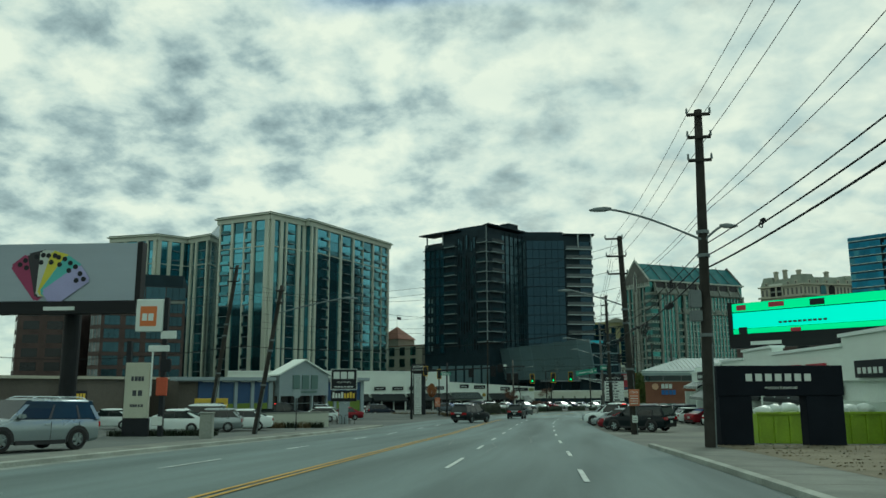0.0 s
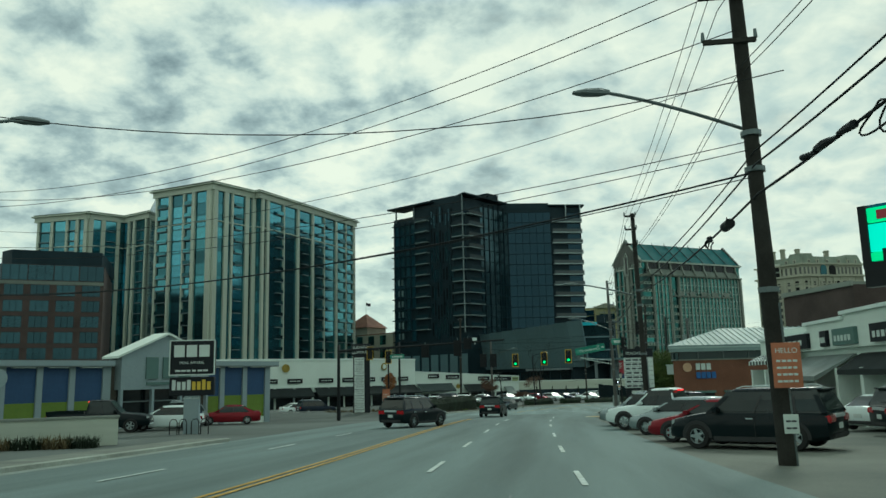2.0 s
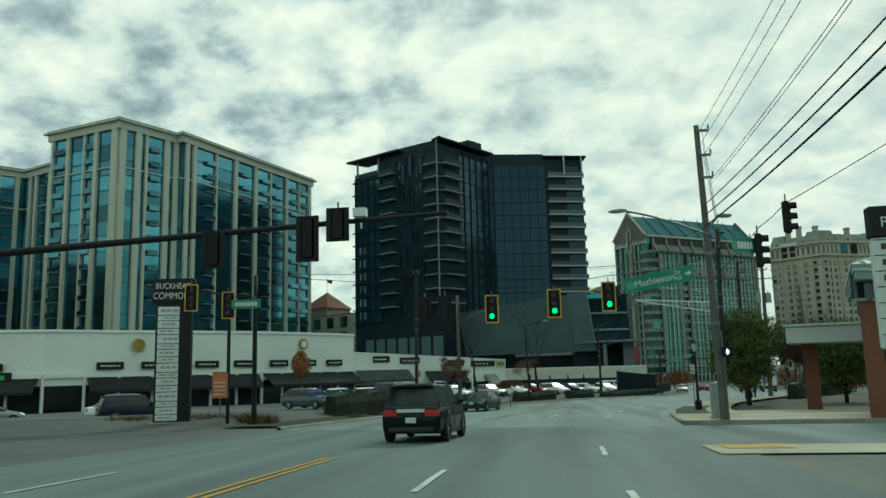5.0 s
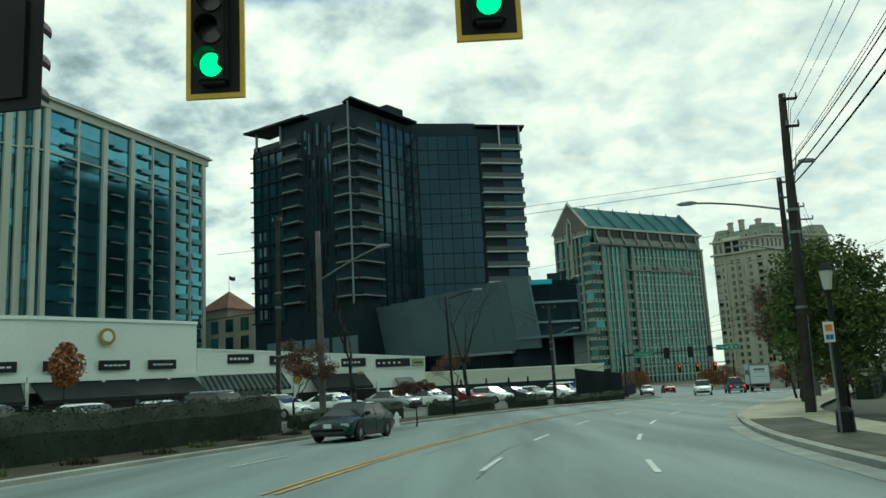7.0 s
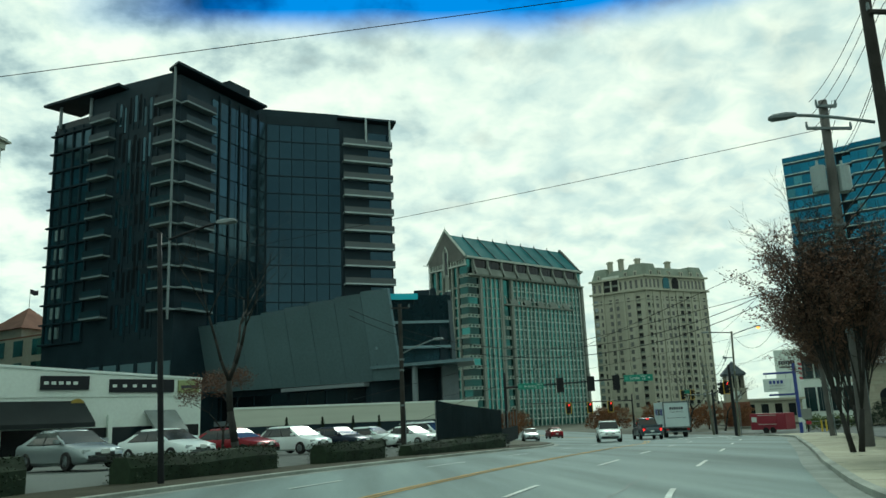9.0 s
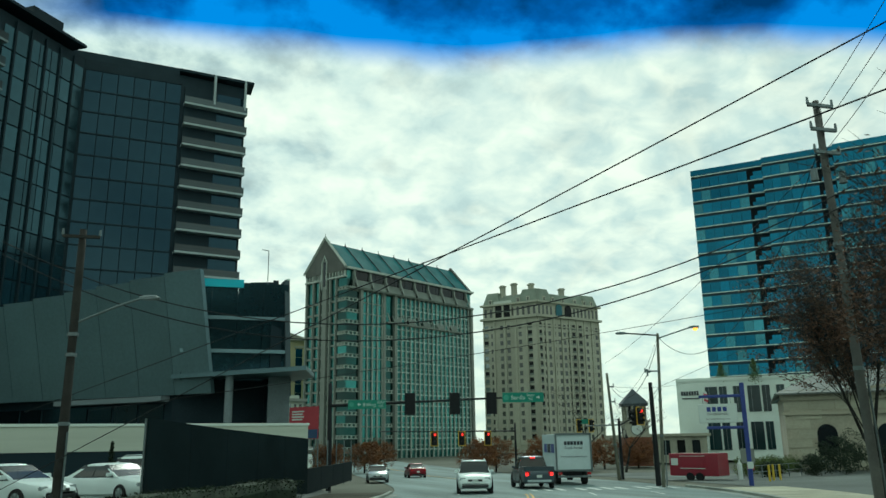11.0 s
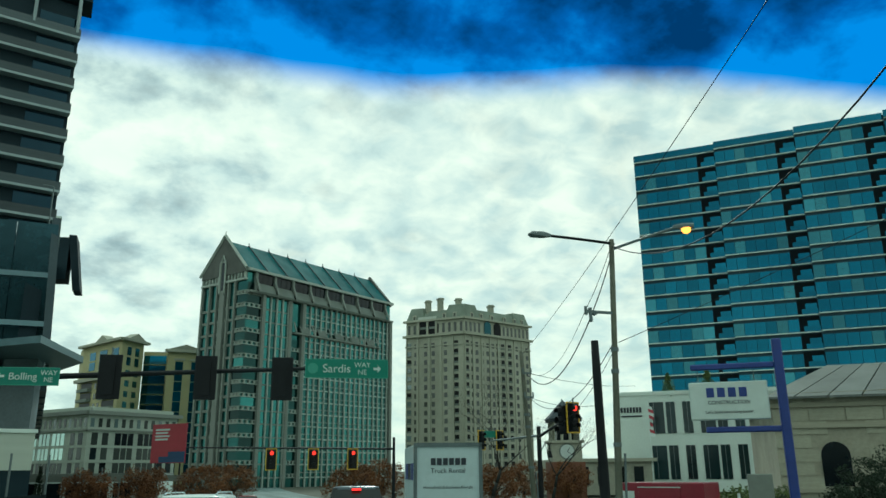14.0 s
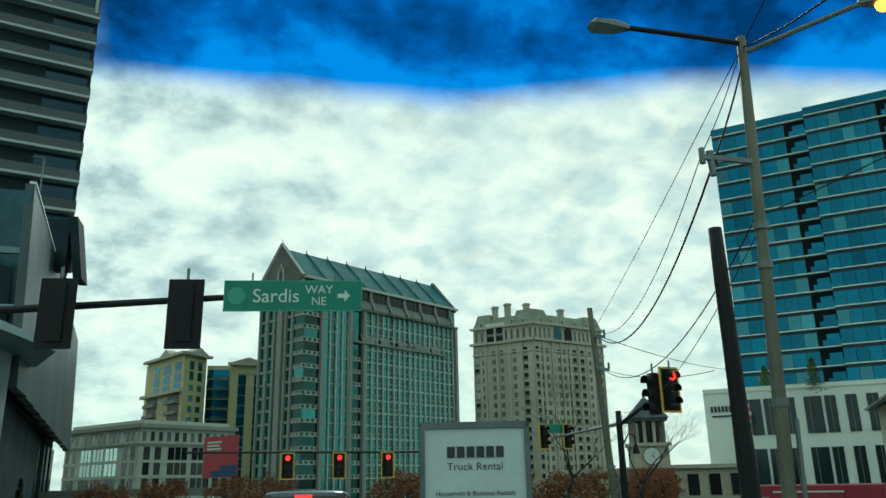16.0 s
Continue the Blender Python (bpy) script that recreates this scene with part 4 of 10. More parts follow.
for k in (0, 2, 4, 6):
    f = fE[k]
    wE = f.length - 3.0
    for j in range(16):
        z = 57.0 - (j + 1) * FE
        for i in range(6):
            a, b = wE * i / 6, wE * (i + 1) / 6
            f.piece("window", blue_pale if rng.random() < 0.16 else blue, a + 0.03, b - 0.03, z + 0.28, z + FE - 0.42, 0, 0.10 + 0.03 * ((i * 7 + j * 3) % 3))
        f.piece("floor_band", white_wall, 0, f.length, z + 0.10, z + 0.24, 0, 0.34)
        # flat dark plate; the balcony's shade is painted, nothing is cut in
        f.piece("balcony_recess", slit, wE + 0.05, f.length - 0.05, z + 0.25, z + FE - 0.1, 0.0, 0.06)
        f.piece("balcony_door", blue, wE + 1.2, f.length - 0.15, z + 0.3, z + FE - 0.75, 0.06, 0.12)
        f.piece("balcony_rail", blue, wE + 0.6, f.length, z + 0.26, z + 1.1, 0.26, 0.32)
    f.piece("parapet", blue, 0, f.length, 57.35, 58.5, 0, 0.1)
    f.piece("coping", white_wall, 0, f.length, 57.05, 57.2, 0, 0.34)

# brick office building behind the left-hand lots
PK = [(-118.0, 176.0), (-113.5, 173.6), (-97.0, 184.0), (-112, 212), (-130, 205)]
tK, fK = building("brick_building", "brown brick office building with dark window bands", PK, -7, 25.1, brick, brick, "office building")
for f, cols in ((fK[0], 3), (fK[1], 4)):
    w = f.length / cols
    for j in range(9):
        top2 = j > 7
        for k in range(cols):
            a, b, za, zb = w * (k + (0.02 if top2 else 0.14)), w * (k + (0.98 if top2 else 0.86)), 2.4 + j * 3.3, (5.6 if top2 else 4.7) + j * 3.3
            # first face's panes are paler: the white light on them is in the colour
            f.piece("window", window_pale if f is fK[0] and not top2 else dark, a, b, za, zb, 0.0, 0.08)
            for q in (0.33, 0.67):
                f.piece("mullion", dark_panel, a + (b - a) * q - 0.05, a + (b - a) * q + 0.05, za, zb, 0.08, 0.13)
        f.piece("spandrel_band", stone_dark if top2 else brick, 0, f.length, 1.5 + j * 3.3, 2.2 + j * 3.3, 0, 0.15)
plate("penthouse", [(-117, 178), (-113.2, 176), (-98.5, 185.4), (-108, 206), (-125, 200)], 32.1, 35.4, dark_panel, tK, Vector((sum(p[0] for p in PK) / 5, sum(p[1] for p in PK) / 5)))
PK2 = [(-150, 190), (-143, 182), (-128, 186), (-135, 215), (-152, 212)]
tK2, fK2 = building("brick_building", "taller dark brick office block behind", PK2, -7, 27.5, brick, dark_panel, "office building")
for j in range(8):
    for k in range(2):
        # this face's panes too have the white light painted in as a pale colour
        fK2[0].piece("window", window_pale, 1.5 + 4 * k, 4.2 + 4 * k, 4 + 3.6 * j, 6.4 + 3.6 * j, 0, 0.06)
        fK2[1].piece("window", window_dark, 1.5 + 6 * k, 5.5 + 6 * k, 4 + 3.6 * j, 6.2 + 3.6 * j, 0, 0.06)

# tiled-roof house between the two towers
tH, fH = building("tiled_house", "buff block with orange tiled pyramid roof", [(-84, 300), (-52.5, 276), (-46, 290), (-70, 325)], -8, 14.5, stone, orange_brick, "building")
for k in range(6):
    for j in range(5):
        fH[0].piece("window", green_glass, 3 + 6 * k, 6 + 6 * k, 2 + 4.2 * j, 5 + 4.2 * j, 0, 0.08)
bm = B()
c = tH.location.xy
q = [Vector(p) - c for p in ((-76, 301), (-65, 292.5), (-60, 303), (-70, 313))]
vs = [bm.verts.new((*p, 25.6)) for p in q]
top = bm.verts.new((*(sum(q, Vector((0, 0))) / 4), 31.0))
for i in range(4):
    bm.faces.new((vs[i], vs[(i + 1) % 4], top))
bm.faces.new(list(reversed(vs)))
part("pyramid_roof", bm, orange_brick, tH)
bm = B()
prism(bm, [tuple(p * 0.9 + sum(q, Vector((0, 0))) * 0.025) for p in q], 22, 25.6)
part("turret", bm, stone, tH)

# far cream flats and pale office block up the road
tF, fF = building("far_flats", "distant pale yellow flats with blue balconies", [(-5.6, 455), (7.3, 432), (13.3, 440.5), (6, 470), (-8, 470)], -9, 36.6, yellow_wall, stone, "apartment building")
NFL = 13
for j in range(NFL):
    z = 1.6 + j * 3.2
    up = j > 9
    f = fF[0]
    for a, b in ((1.2, 8.6), (16.6, 24.4)) if not up else ((5.2, 9.2), (12.0, 17.0), (20.0, 24.6)):
        f.piece("window", blue if up else DEEP, a, b, z, z + 2.6, 0, 0.08)
        if not up:
            f.piece("balcony", stone_dark, a - 0.3, b + 0.3, z - 0.3, z + 0.7, 0.0, 1.4)
    if not up:
        for c in (10.6, 13.4):
            f.piece("window", window_mid, c, c + 1.2, z + 0.4, z + 2.2, 0, 0.06)
    f = fF[1]
    for c in (2.6, 6.4):
        f.piece("window", teal_dark if j < 11 else blue, c, c + 1.9, z + 0.4, z + (2.2 if j < 11 else 3.0), 0, 0.08)
fF[0].piece("string_course", stone, -1.0, fF[0].length + 0.6, 33.2, 34.2, 0, 1.8)
for f in fF[:2]:
    f.piece("cornice", stone, -1.2, f.length + 1.2, 44.6, 45.4, -0.3, 1.5)
    mt = f.matrix()
    bm = B()
    c = f.length * 0.55
    lo_ = [bm.verts.new(mt @ Vector(q)) for q in ((c - 4.2, -1.2, 45.4), (c + 4.2, -1.2, 45.4), (c, -1.2, 47.4))]
    hi_ = [bm.verts.new(mt @ Vector(q)) for q in ((c - 4.2, 2.0, 45.4), (c + 4.2, 2.0, 45.4), (c, 2.0, 47.4))]
    bm.faces.new(lo_)
    bm.faces.new(list(reversed(hi_)))
    for i in range(3):
        bm.faces.new((lo_[(i + 1) % 3], lo_[i], hi_[i], hi_[(i + 1) % 3]))
    part("pediment", bm, stone, tF)
tF2, fF2 = building("far_flats", "distant tan flats with tall blue glass strips", [(13.3, 447), (20.5, 446), (20.8, 440), (31.5, 441), (36, 462), (14, 468)], -9, 34.4, yellow_wall, stone, "apartment building")
for j in range(NFL):
    z = 1.4 + j * 3.2
    fF2[0].piece("window", blue, 0.3, fF2[0].length - 0.2, z, z + 2.3, 0, 0.1)
    fF2[0].piece("balcony_rail", teal_dark, 0.2, fF2[0].length, z - 0.5, z + 0.3, 0.6, 0.8)
for u0, u1 in ((2.4, 4.8), (7.4, 9.8)):
    for j in range(NFL - 1):
        fF2[2].piece("window", blue, u0, u1, 1.4 + 3.2 * j, 4.4 + 3.2 * j, 0, 0.1)
    fF2[2].piece("window_head", stone, u0 - 0.5, u1 + 0.5, 40.0, 40.6, 0, 0.4)
fF2[2].piece("cornice", stone, -1.0, fF2[2].length + 1, 42.6, 43.5, -0.3, 1.2)
mt = fF2[2].matrix()
bm = B()
lo_ = [bm.verts.new(mt @ Vector(q)) for q in ((0, -1.0, 43.5), (fF2[2].length, -1.0, 43.5), (fF2[2].length / 2, -1.0, 45.2))]
hi_ = [bm.verts.new(mt @ Vector(q)) for q in ((0, 2.0, 43.5), (fF2[2].length, 2.0, 43.5), (fF2[2].length / 2, 2.0, 45.2))]
bm.faces.new(lo_)
bm.faces.new(list(reversed(hi_)))
for i in range(3):
    bm.faces.new((lo_[(i + 1) % 3], lo_[i], hi_[i], hi_[(i + 1) % 3]))
part("pediment", bm, stone, tF2)
office_stone = mat("cream_office_stone", (0.50, 0.50, 0.42), 0.85, 0, 0.2, 0.2, 4, 0.1)
tW, fW = building("pale_office", "pale concrete office block with ribbon windows", [(-7.0, 352.5), (8.8, 333), (24.3, 344), (10, 366)], -8, 7.2, office_stone, precast, "office building")
# bright sky reflection put into the colour of the wide middle panes
sheen = glass("sky_sheen_window", (0.55, 0.62, 0.56), 0.10, 0.8, 0.2, 0.9)
for f, spans in ((fW[0], ((0.6, 1.7), (3.0, 4.1), (6.2, 9.6), (10.4, 13.8), (14.6, 18.4), (20.2, 21.5), (22.6, 23.9))),
                 (fW[1], ((0.9, 2.1), (3.0, 4.2), (5.6, 9.4), (10.4, 14.0), (15.0, 16.2), (17.0, 18.2)))):
    for j, (zl, zh) in enumerate(((3.9, 6.0), (6.6, 8.8), (9.2, 11.4), (0.9, 3.0))):
        for a, b in spans:
            wide = b - a > 2
            f.piece("window", sheen if wide and f is fW[0] and j in (1, 2) else window_mid if (int(a * 3) + j) % 3 else window_dark, a, b, zl, zh, 0, 0.06)
            for q in range(1, 3 if wide else 1):
                f.piece("mullion", office_stone, a + (b - a) * q / 3 - 0.06, a + (b - a) * q / 3 + 0.06, zl, zh, 0.06, 0.12)
        f.piece("spandrel", office_stone, 0, f.length, zl - 0.5, zl - 0.15, 0, 0.16)
    n = round(f.length / 1.55)
    for k in range(n):
        u = f.length * (k + 0.5) / n
        # every third pane paler, for the white reflection in the top row
        f.piece("window", window_pale if k % 3 == 0 else window_mid, u - 0.36, u + 0.36, 12.4, 14.0, 0, 0.06)
    f.piece("band", precast, -0.2, f.length + 0.2, 11.7, 12.0, 0, 0.35)
    f.piece("cornice", precast, -0.6, f.length + 0.6, 14.6, 15.3, 0, 0.9)
    f.piece("parapet", office_stone, 0.5, f.length - 0.5, 15.2, 16.1, -1.4, -0.8)

# ---------------- markings, kerbs, pavements, lots ----------------
def ix(y):
    return min(range(len(LINE)), key=lambda k: abs(LINE[k].y - y))


bm = B()
for o in (-0.16, 0.08):
    ribbon(bm, [o, o + 0.11], [0.066, 0.066], ix(-60), ix(93))
    ribbon(bm, [o, o + 0.11], [0.066, 0.066], ix(116), ix(193))
    ribbon(bm, [o, o + 0.11], [0.066, 0.066], ix(212), ix(330))
tagged(part("centre_line", bm, road_yellow), "faded double yellow centre line", "road marking", kind="structure")


def dash(o, y0, y1, cycle, length, w=0.12):
    y = y0
    while y < y1:
        i = ix(y)
        j = i + 1
        bm = B()
        while (LINE[j] - LINE[i]).length < length:
            j += 1
        ribbon(bm, [o - w / 2, o + w / 2], [0.066, 0.066], i, j + 1)
        ob = part("lane_dash", bm, road_white)
        tagged(ob, "worn white dashed lane marking", "road marking", "lane dashes", "structure")
        y += cycle * abs((LINE[min(i + 5, len(LINE) - 1)] - LINE[i]).normalized().y)


dash(3.2, -11.9, 92, 9.75, 2.6)
dash(6.4, -15.3, 92, 9.75, 2.6)
dash(3.2, 118.4, 196, 9.75, 2.6)
dash(6.4, 117.2, 196, 9.75, 2.6)
dash(-3.6, 6.5, 92, 9.75, 2.6)
dash(-3.6, 121, 196, 9.75, 2.6)
for o in (0.6, 1.4, 2.2, 3.4, 4.2, 5.0, 5.8, 7.0, 7.8, 8.6):
    i = ix(195)
    bm = B()
    ribbon(bm, [o, o + 0.32], [0.066, 0.066], i, i + 3)
    tagged(part("crossing_bar", bm, road_white), "white zebra crossing bar on asphalt", "road marking", "crossing bars", "structure")

# thin dark crack fillings that wander along the lanes
tar = mat("tar", (0.075, 0.092, 0.088), 0.5, 0, 0.2, 2, 20, 0.1)
rng = random.Random(4)
for k in range(9):
    bm = B()
    i = rng.randrange(ix(95), ix(165)) if k < 6 else rng.randrange(ix(10), ix(80))
    o = rng.uniform(0.8, 9.0)
    last = None
    for s in range(rng.randrange(4, 9)):
        x, y = side(i + s, o)
        a, b = bm.verts.new((x - 0.016, y, gz(y) + 0.062)), bm.verts.new((x + 0.016, y, gz(y) + 0.062))
        if last:
            bm.faces.new((last[0], last[1], b, a))
        last = (a, b)
        o += rng.uniform(-0.18, 0.18)
    tagged(part("tar_seam", bm, tar), "dark wandering tar seam in asphalt", "road marking", "tar seams", "structure")
kerb_mat = mat("kerb_concrete", (0.36, 0.355, 0.305), 0.9, 0, 0.35, 0.6, 14, 0.4, 0.3, rand=0.1)


def kerb(o, y0, y1, sign):
    """Kerb stones of about two metres, real steps of 15 cm."""
    i, end = ix(y0), ix(y1)
    while i < end:
        j = min(i + 2, end)
        bm = B()
        prof = [(o, 0.0), (o, 0.17), (o + sign * 0.18, 0.19), (o + sign * 0.18, 0.0)]
        rows_ = []
        for k in range(i, j + 1):
            rows_.append([bm.verts.new((*side(k, a), gz(side(k, a)[1]) + h)) for a, h in prof])
        for r, s in zip(rows_, rows_[1:]):
            for a in range(3):
                q = (r[a], s[a], s[a + 1], r[a + 1])
                bm.faces.new(q if sign > 0 else tuple(reversed(q)))
        tagged(part("kerb", bm, kerb_mat), "weathered grey concrete kerb stone", "kerb", "kerb stones", "structure")
        i = j


def slabs(o0, o1, y0, y1, m, label, h=0.18, n=2, name="pavement"):
    i, end = ix(y0), ix(y1)
    while i < end:
        j = min(i + n, end)
        bm = B()
        rows_ = []
        for k, e in [(i, 0.02)] + [(k, 0) for k in range(i + 1, j)] + [(j, -0.02)]:
            t = (LINE[min(k + 1, len(LINE) - 1)] - LINE[k]).normalized() * e if k + 1 < len(LINE) else Vector((0, 0))
            row = []
            for a in (o0, (o0 + o1) / 2, o1):
                x, y = side(k, a)
                row.append(bm.verts.new((x + t.x, y + t.y, gz(y) + h)))
            rows_.append(row)
        for r, s in zip(rows_, rows_[1:]):
            for a in range(2):
                bm.faces.new((r[a], r[a + 1], s[a + 1], s[a]))
        tagged(part(name, bm, m), label, "pavement", "pavement slabs", "structure")
        i = j


def flat(name, offs, y0, y1, m, label, lift=0.03):
    bm = B()
    ribbon(bm, offs, [lift] * len(offs), ix(y0), ix(y1))
    return tagged(part(name, bm, m, smooth=True), label, name.replace("_", " "), kind="structure")


paving = mat("pavement_concrete", (0.46, 0.41, 0.30), 0.92, 0, 0.28, 0.7, 14, 0.3, 0.3, rand=0.10)
kerb(-7.42, -60, 62, -1)
kerb(-7.42, 106, 196, -1)
kerb(9.72, -60, 30, 1)
kerb(9.72, 107, 196, 1)
slabs(-9.2, -7.6, -40, 62, mat("dull_pavement_concrete", (0.19, 0.19, 0.16), 0.92, 0, 0.3, 0.7, 14, 0.3, 0.3, rand=0.10), "pale concrete pavement slab")
slabs(9.9, 13.2, 108, 192, paving, "pale buff concrete pavement slab")
slabs(13.2, 26, 108, 121, paving, "pale concrete corner pavement slab", 0.172)
slabs(9.9, 12.6, -40, 28, mat("dull_pavement_concrete", (0.19, 0.19, 0.16)), "worn dusty pavement slab", 0.17)
flat("parking_lot", [9.71, 13, 18, 24, 30, 36], 30, 95, mat("dusty_forecourt", (0.195, 0.19, 0.16), 0.92, 0, 0.4, 0.25, 22, 0.5, 0.25, color2=(0.13, 0.13, 0.115)), "grey asphalt forecourt of the shops")
flat("side_street", [9.71, 14, 20, 30, 50, 80], 93, 108, asphalt, "side street asphalt meeting the road", 0.045)
flat("parking_lot", [-45, -36, -28, -20, -14, -9.25], 8, 110, lot_asphalt, "grey asphalt car park of the shops")
flat("parking_lot", [-9.2, -7.43], 62, 107, lot_asphalt, "asphalt crossover into the car park", 0.045)
bm = B()
ribbon(bm, [-40, -32, -26, -20, -14, -12.6, -11.2], [0.5, 0.5, 0.5, 0.5, 0.5, 0.45, 0.15], ix(111), ix(200))
tagged(part("parking_lot", bm, lot_asphalt, smooth=True), "grey asphalt car park by the shop row", "parking lot", kind="structure")
bm = B()
i0, i1 = ix(106), ix(111)
rw = [[bm.verts.new((*side(i, o), gz(side(i, o)[1]) + h)) for o in (-40, -26, -14, -12.6, -11.2, -7.6)] for i, h in ((i0, 0.02), (i1, 0.49))]
for v in rw[1][-2:]:
    v.co.z -= 0.34
for k in range(5):
    bm.faces.new((rw[0][k], rw[0][k + 1], rw[1][k + 1], rw[1][k]))
tagged(part("ramp", bm, lot_asphalt), "short asphalt ramp up to the raised car park", "ramp", kind="structure")
flat("verge", [-11.2, -9.5, -7.6], 108, 196, grass_mat, "strip of winter grass and mulch", 0.16)
flat("parking_lot", [13.3, 18, 26, 40, 60], 178, 235, lot_asphalt, "pale concrete lot past the trees")
flat("kerb_ramp", [8.9, 11, 13.5], 91.5, 96, paving, "pale concrete ramp at the crossing", 0.075)
bm = B()
ribbon(bm, [9.3, 10.9], [0.088, 0.088], ix(93), ix(93) + 2)
tagged(part("tactile_paving", bm, road_yellow), "yellow tactile paving at the crossing", "paving", kind="structure")
gutter = mat("gutter_concrete", (0.30, 0.31, 0.275), 0.9, 0, 0.35, 0.8, 14, 0.3, 0.3)
for o0, o1, y0, y1 in ((9.18, 9.71, 107, 196), (-7.42, -6.95, 106, 196), (-7.42, -6.95, -60, 62)):
    flat("gutter", [o0, o1], y0, y1, gutter, "pale concrete gutter along the kerb", 0.057)
flat("planting_strip", [9.98, 10.8, 11.75], 117, 135, mat("worn_strip_soil", (0.10, 0.105, 0.075), 0.95, 0, 0.45, 1.2, 16, 0.8, 0.2), "worn strip of thin grass along the kerb", 0.19)
sand = mat("trodden_sand", (0.20, 0.165, 0.11), 0.95, 0, 0.35, 0.5, 18, 0.6, 0.2)
flat("dirt_verge", [12.0, 14, 17, 21], 6, 31, sand, "trodden sandy verge with thin grass", 0.175)


# ---------------- signs, poles and wires ----------------
def words(owner, text, size, m, mt, name="lettering", label=""):
    cu = bpy.data.curves.new("t", "FONT")
    cu.body, cu.size, cu.align_x, cu.align_y, cu.extrude = text, size, "CENTER", "CENTER", 0.006
    tmp = bpy.data.objects.new("t", cu)
    me = bpy.data.meshes.new_from_object(tmp)
    bpy.data.objects.remove(tmp)
    me.materials.clear()
    me.materials.append(mt)
    ob = new(name, me)
    ob.parent = owner
    ob.matrix_basis = m
    if label:
        ob["label"] = label
    return ob


def upright(u, z, out=0.0, rz=0.0):
    """A pose for lettering on an upright board whose front looks along -y."""
    return Matrix.Translation((u, -out, z)) @ Matrix.Rotation(rz, 4, "Z") @ Matrix.Rotation(radians(90), 4, "X")


def bars(owner, x0, x1, z0, z1, n, m, out, seed=0, name="writing"):
    """Unreadable writing: a row of plain bars."""
    rng = random.Random(seed)
    x, w = x0, (x1 - x0) / n
    for k in range(n):
        bm = B()
        box(bm, x + 0.06 * w, -out - 0.012, z0, x + w * rng.uniform(0.72, 0.92), -out, z1)
        part(name, bm, m, owner)
        x += w


def board(owner, name, x0, x1, z0, z1, y0, y1, m, label=""):
    bm = B()
    box(bm, x0, y0, z0, x1, y1, z1)
    bmesh.ops.bevel(bm, geom=list(bm.edges), offset=min(0.03, (y1 - y0) * 0.3), segments=1, affect="EDGES")
    return part(name, bm, m, owner, label)


def utility_pole(x, y, tx, ty, tz, r=0.17, arms=(), m=None, label="tall weathered wooden utility pole with cables", group="utility poles", fittings=True):
    """A pole from its foot to its top (which may lean); arms: heights below the top, with reach left and right."""
    p = thing("utility_pole", label, "pole", x, y, group=group)
    z0 = p.location.z
    top = Vector((tx - x, ty - y, tz - z0))
    bm = B()
    n, rings = 6, []
    for k in range(n + 1):
        c, rk = top * (k / n), r * (1.15 - 0.35 * k / n) * (1.0 + 0.04 * math.sin(k * 2.1 + x))
        rings.append([bm.verts.new((c.x + rk * math.cos(a), c.y + rk * math.sin(a), c.z)) for a in [i * math.tau / 12 for i in range(12)]])
    for a, b in zip(rings, rings[1:]):
        for i in range(12):
            bm.faces.new((a[i], a[(i + 1) % 12], b[(i + 1) % 12], b[i]))
    bm.faces.new(rings[-1])
    part("shaft", bm, m or wood_pole, p, smooth=True)
    for d, a, b in arms:
        c = top * (1 - d / top.z)
        bm = B()
        box(bm, c.x + a, c.y - 0.26, c.z - 0.05, c.x + b, c.y - 0.15, c.z + 0.05)
        arm = part("crossarm", bm, steel if m else wood_pole, p)
        for u in (a, b):
            bm = B()
            rod(bm, (c.x + u, c.y - 0.2, c.z + 0.05), (c.x + u, c.y - 0.2, c.z + 0.26), 0.05, 0.035, 8)
            part("insulator", bm, steel, p)
    if fittings:
        for k, zz in enumerate((0.32, 0.55, 0.62)):
            c = top * zz
            bm = B()
            rod(bm, (c.x, c.y, c.z), (c.x, c.y, c.z + 0.12), r * 1.25, r * 1.25, 12)
            part("strap", bm, steel, p)
        c = top * 0.3
        bm = B()
        rod(bm, (0.16, -0.12, 0), (c.x + 0.16, c.y - 0.12, c.z), 0.035, 0.035, 6)
        part("conduit", bm, steel, p)
    return p, top


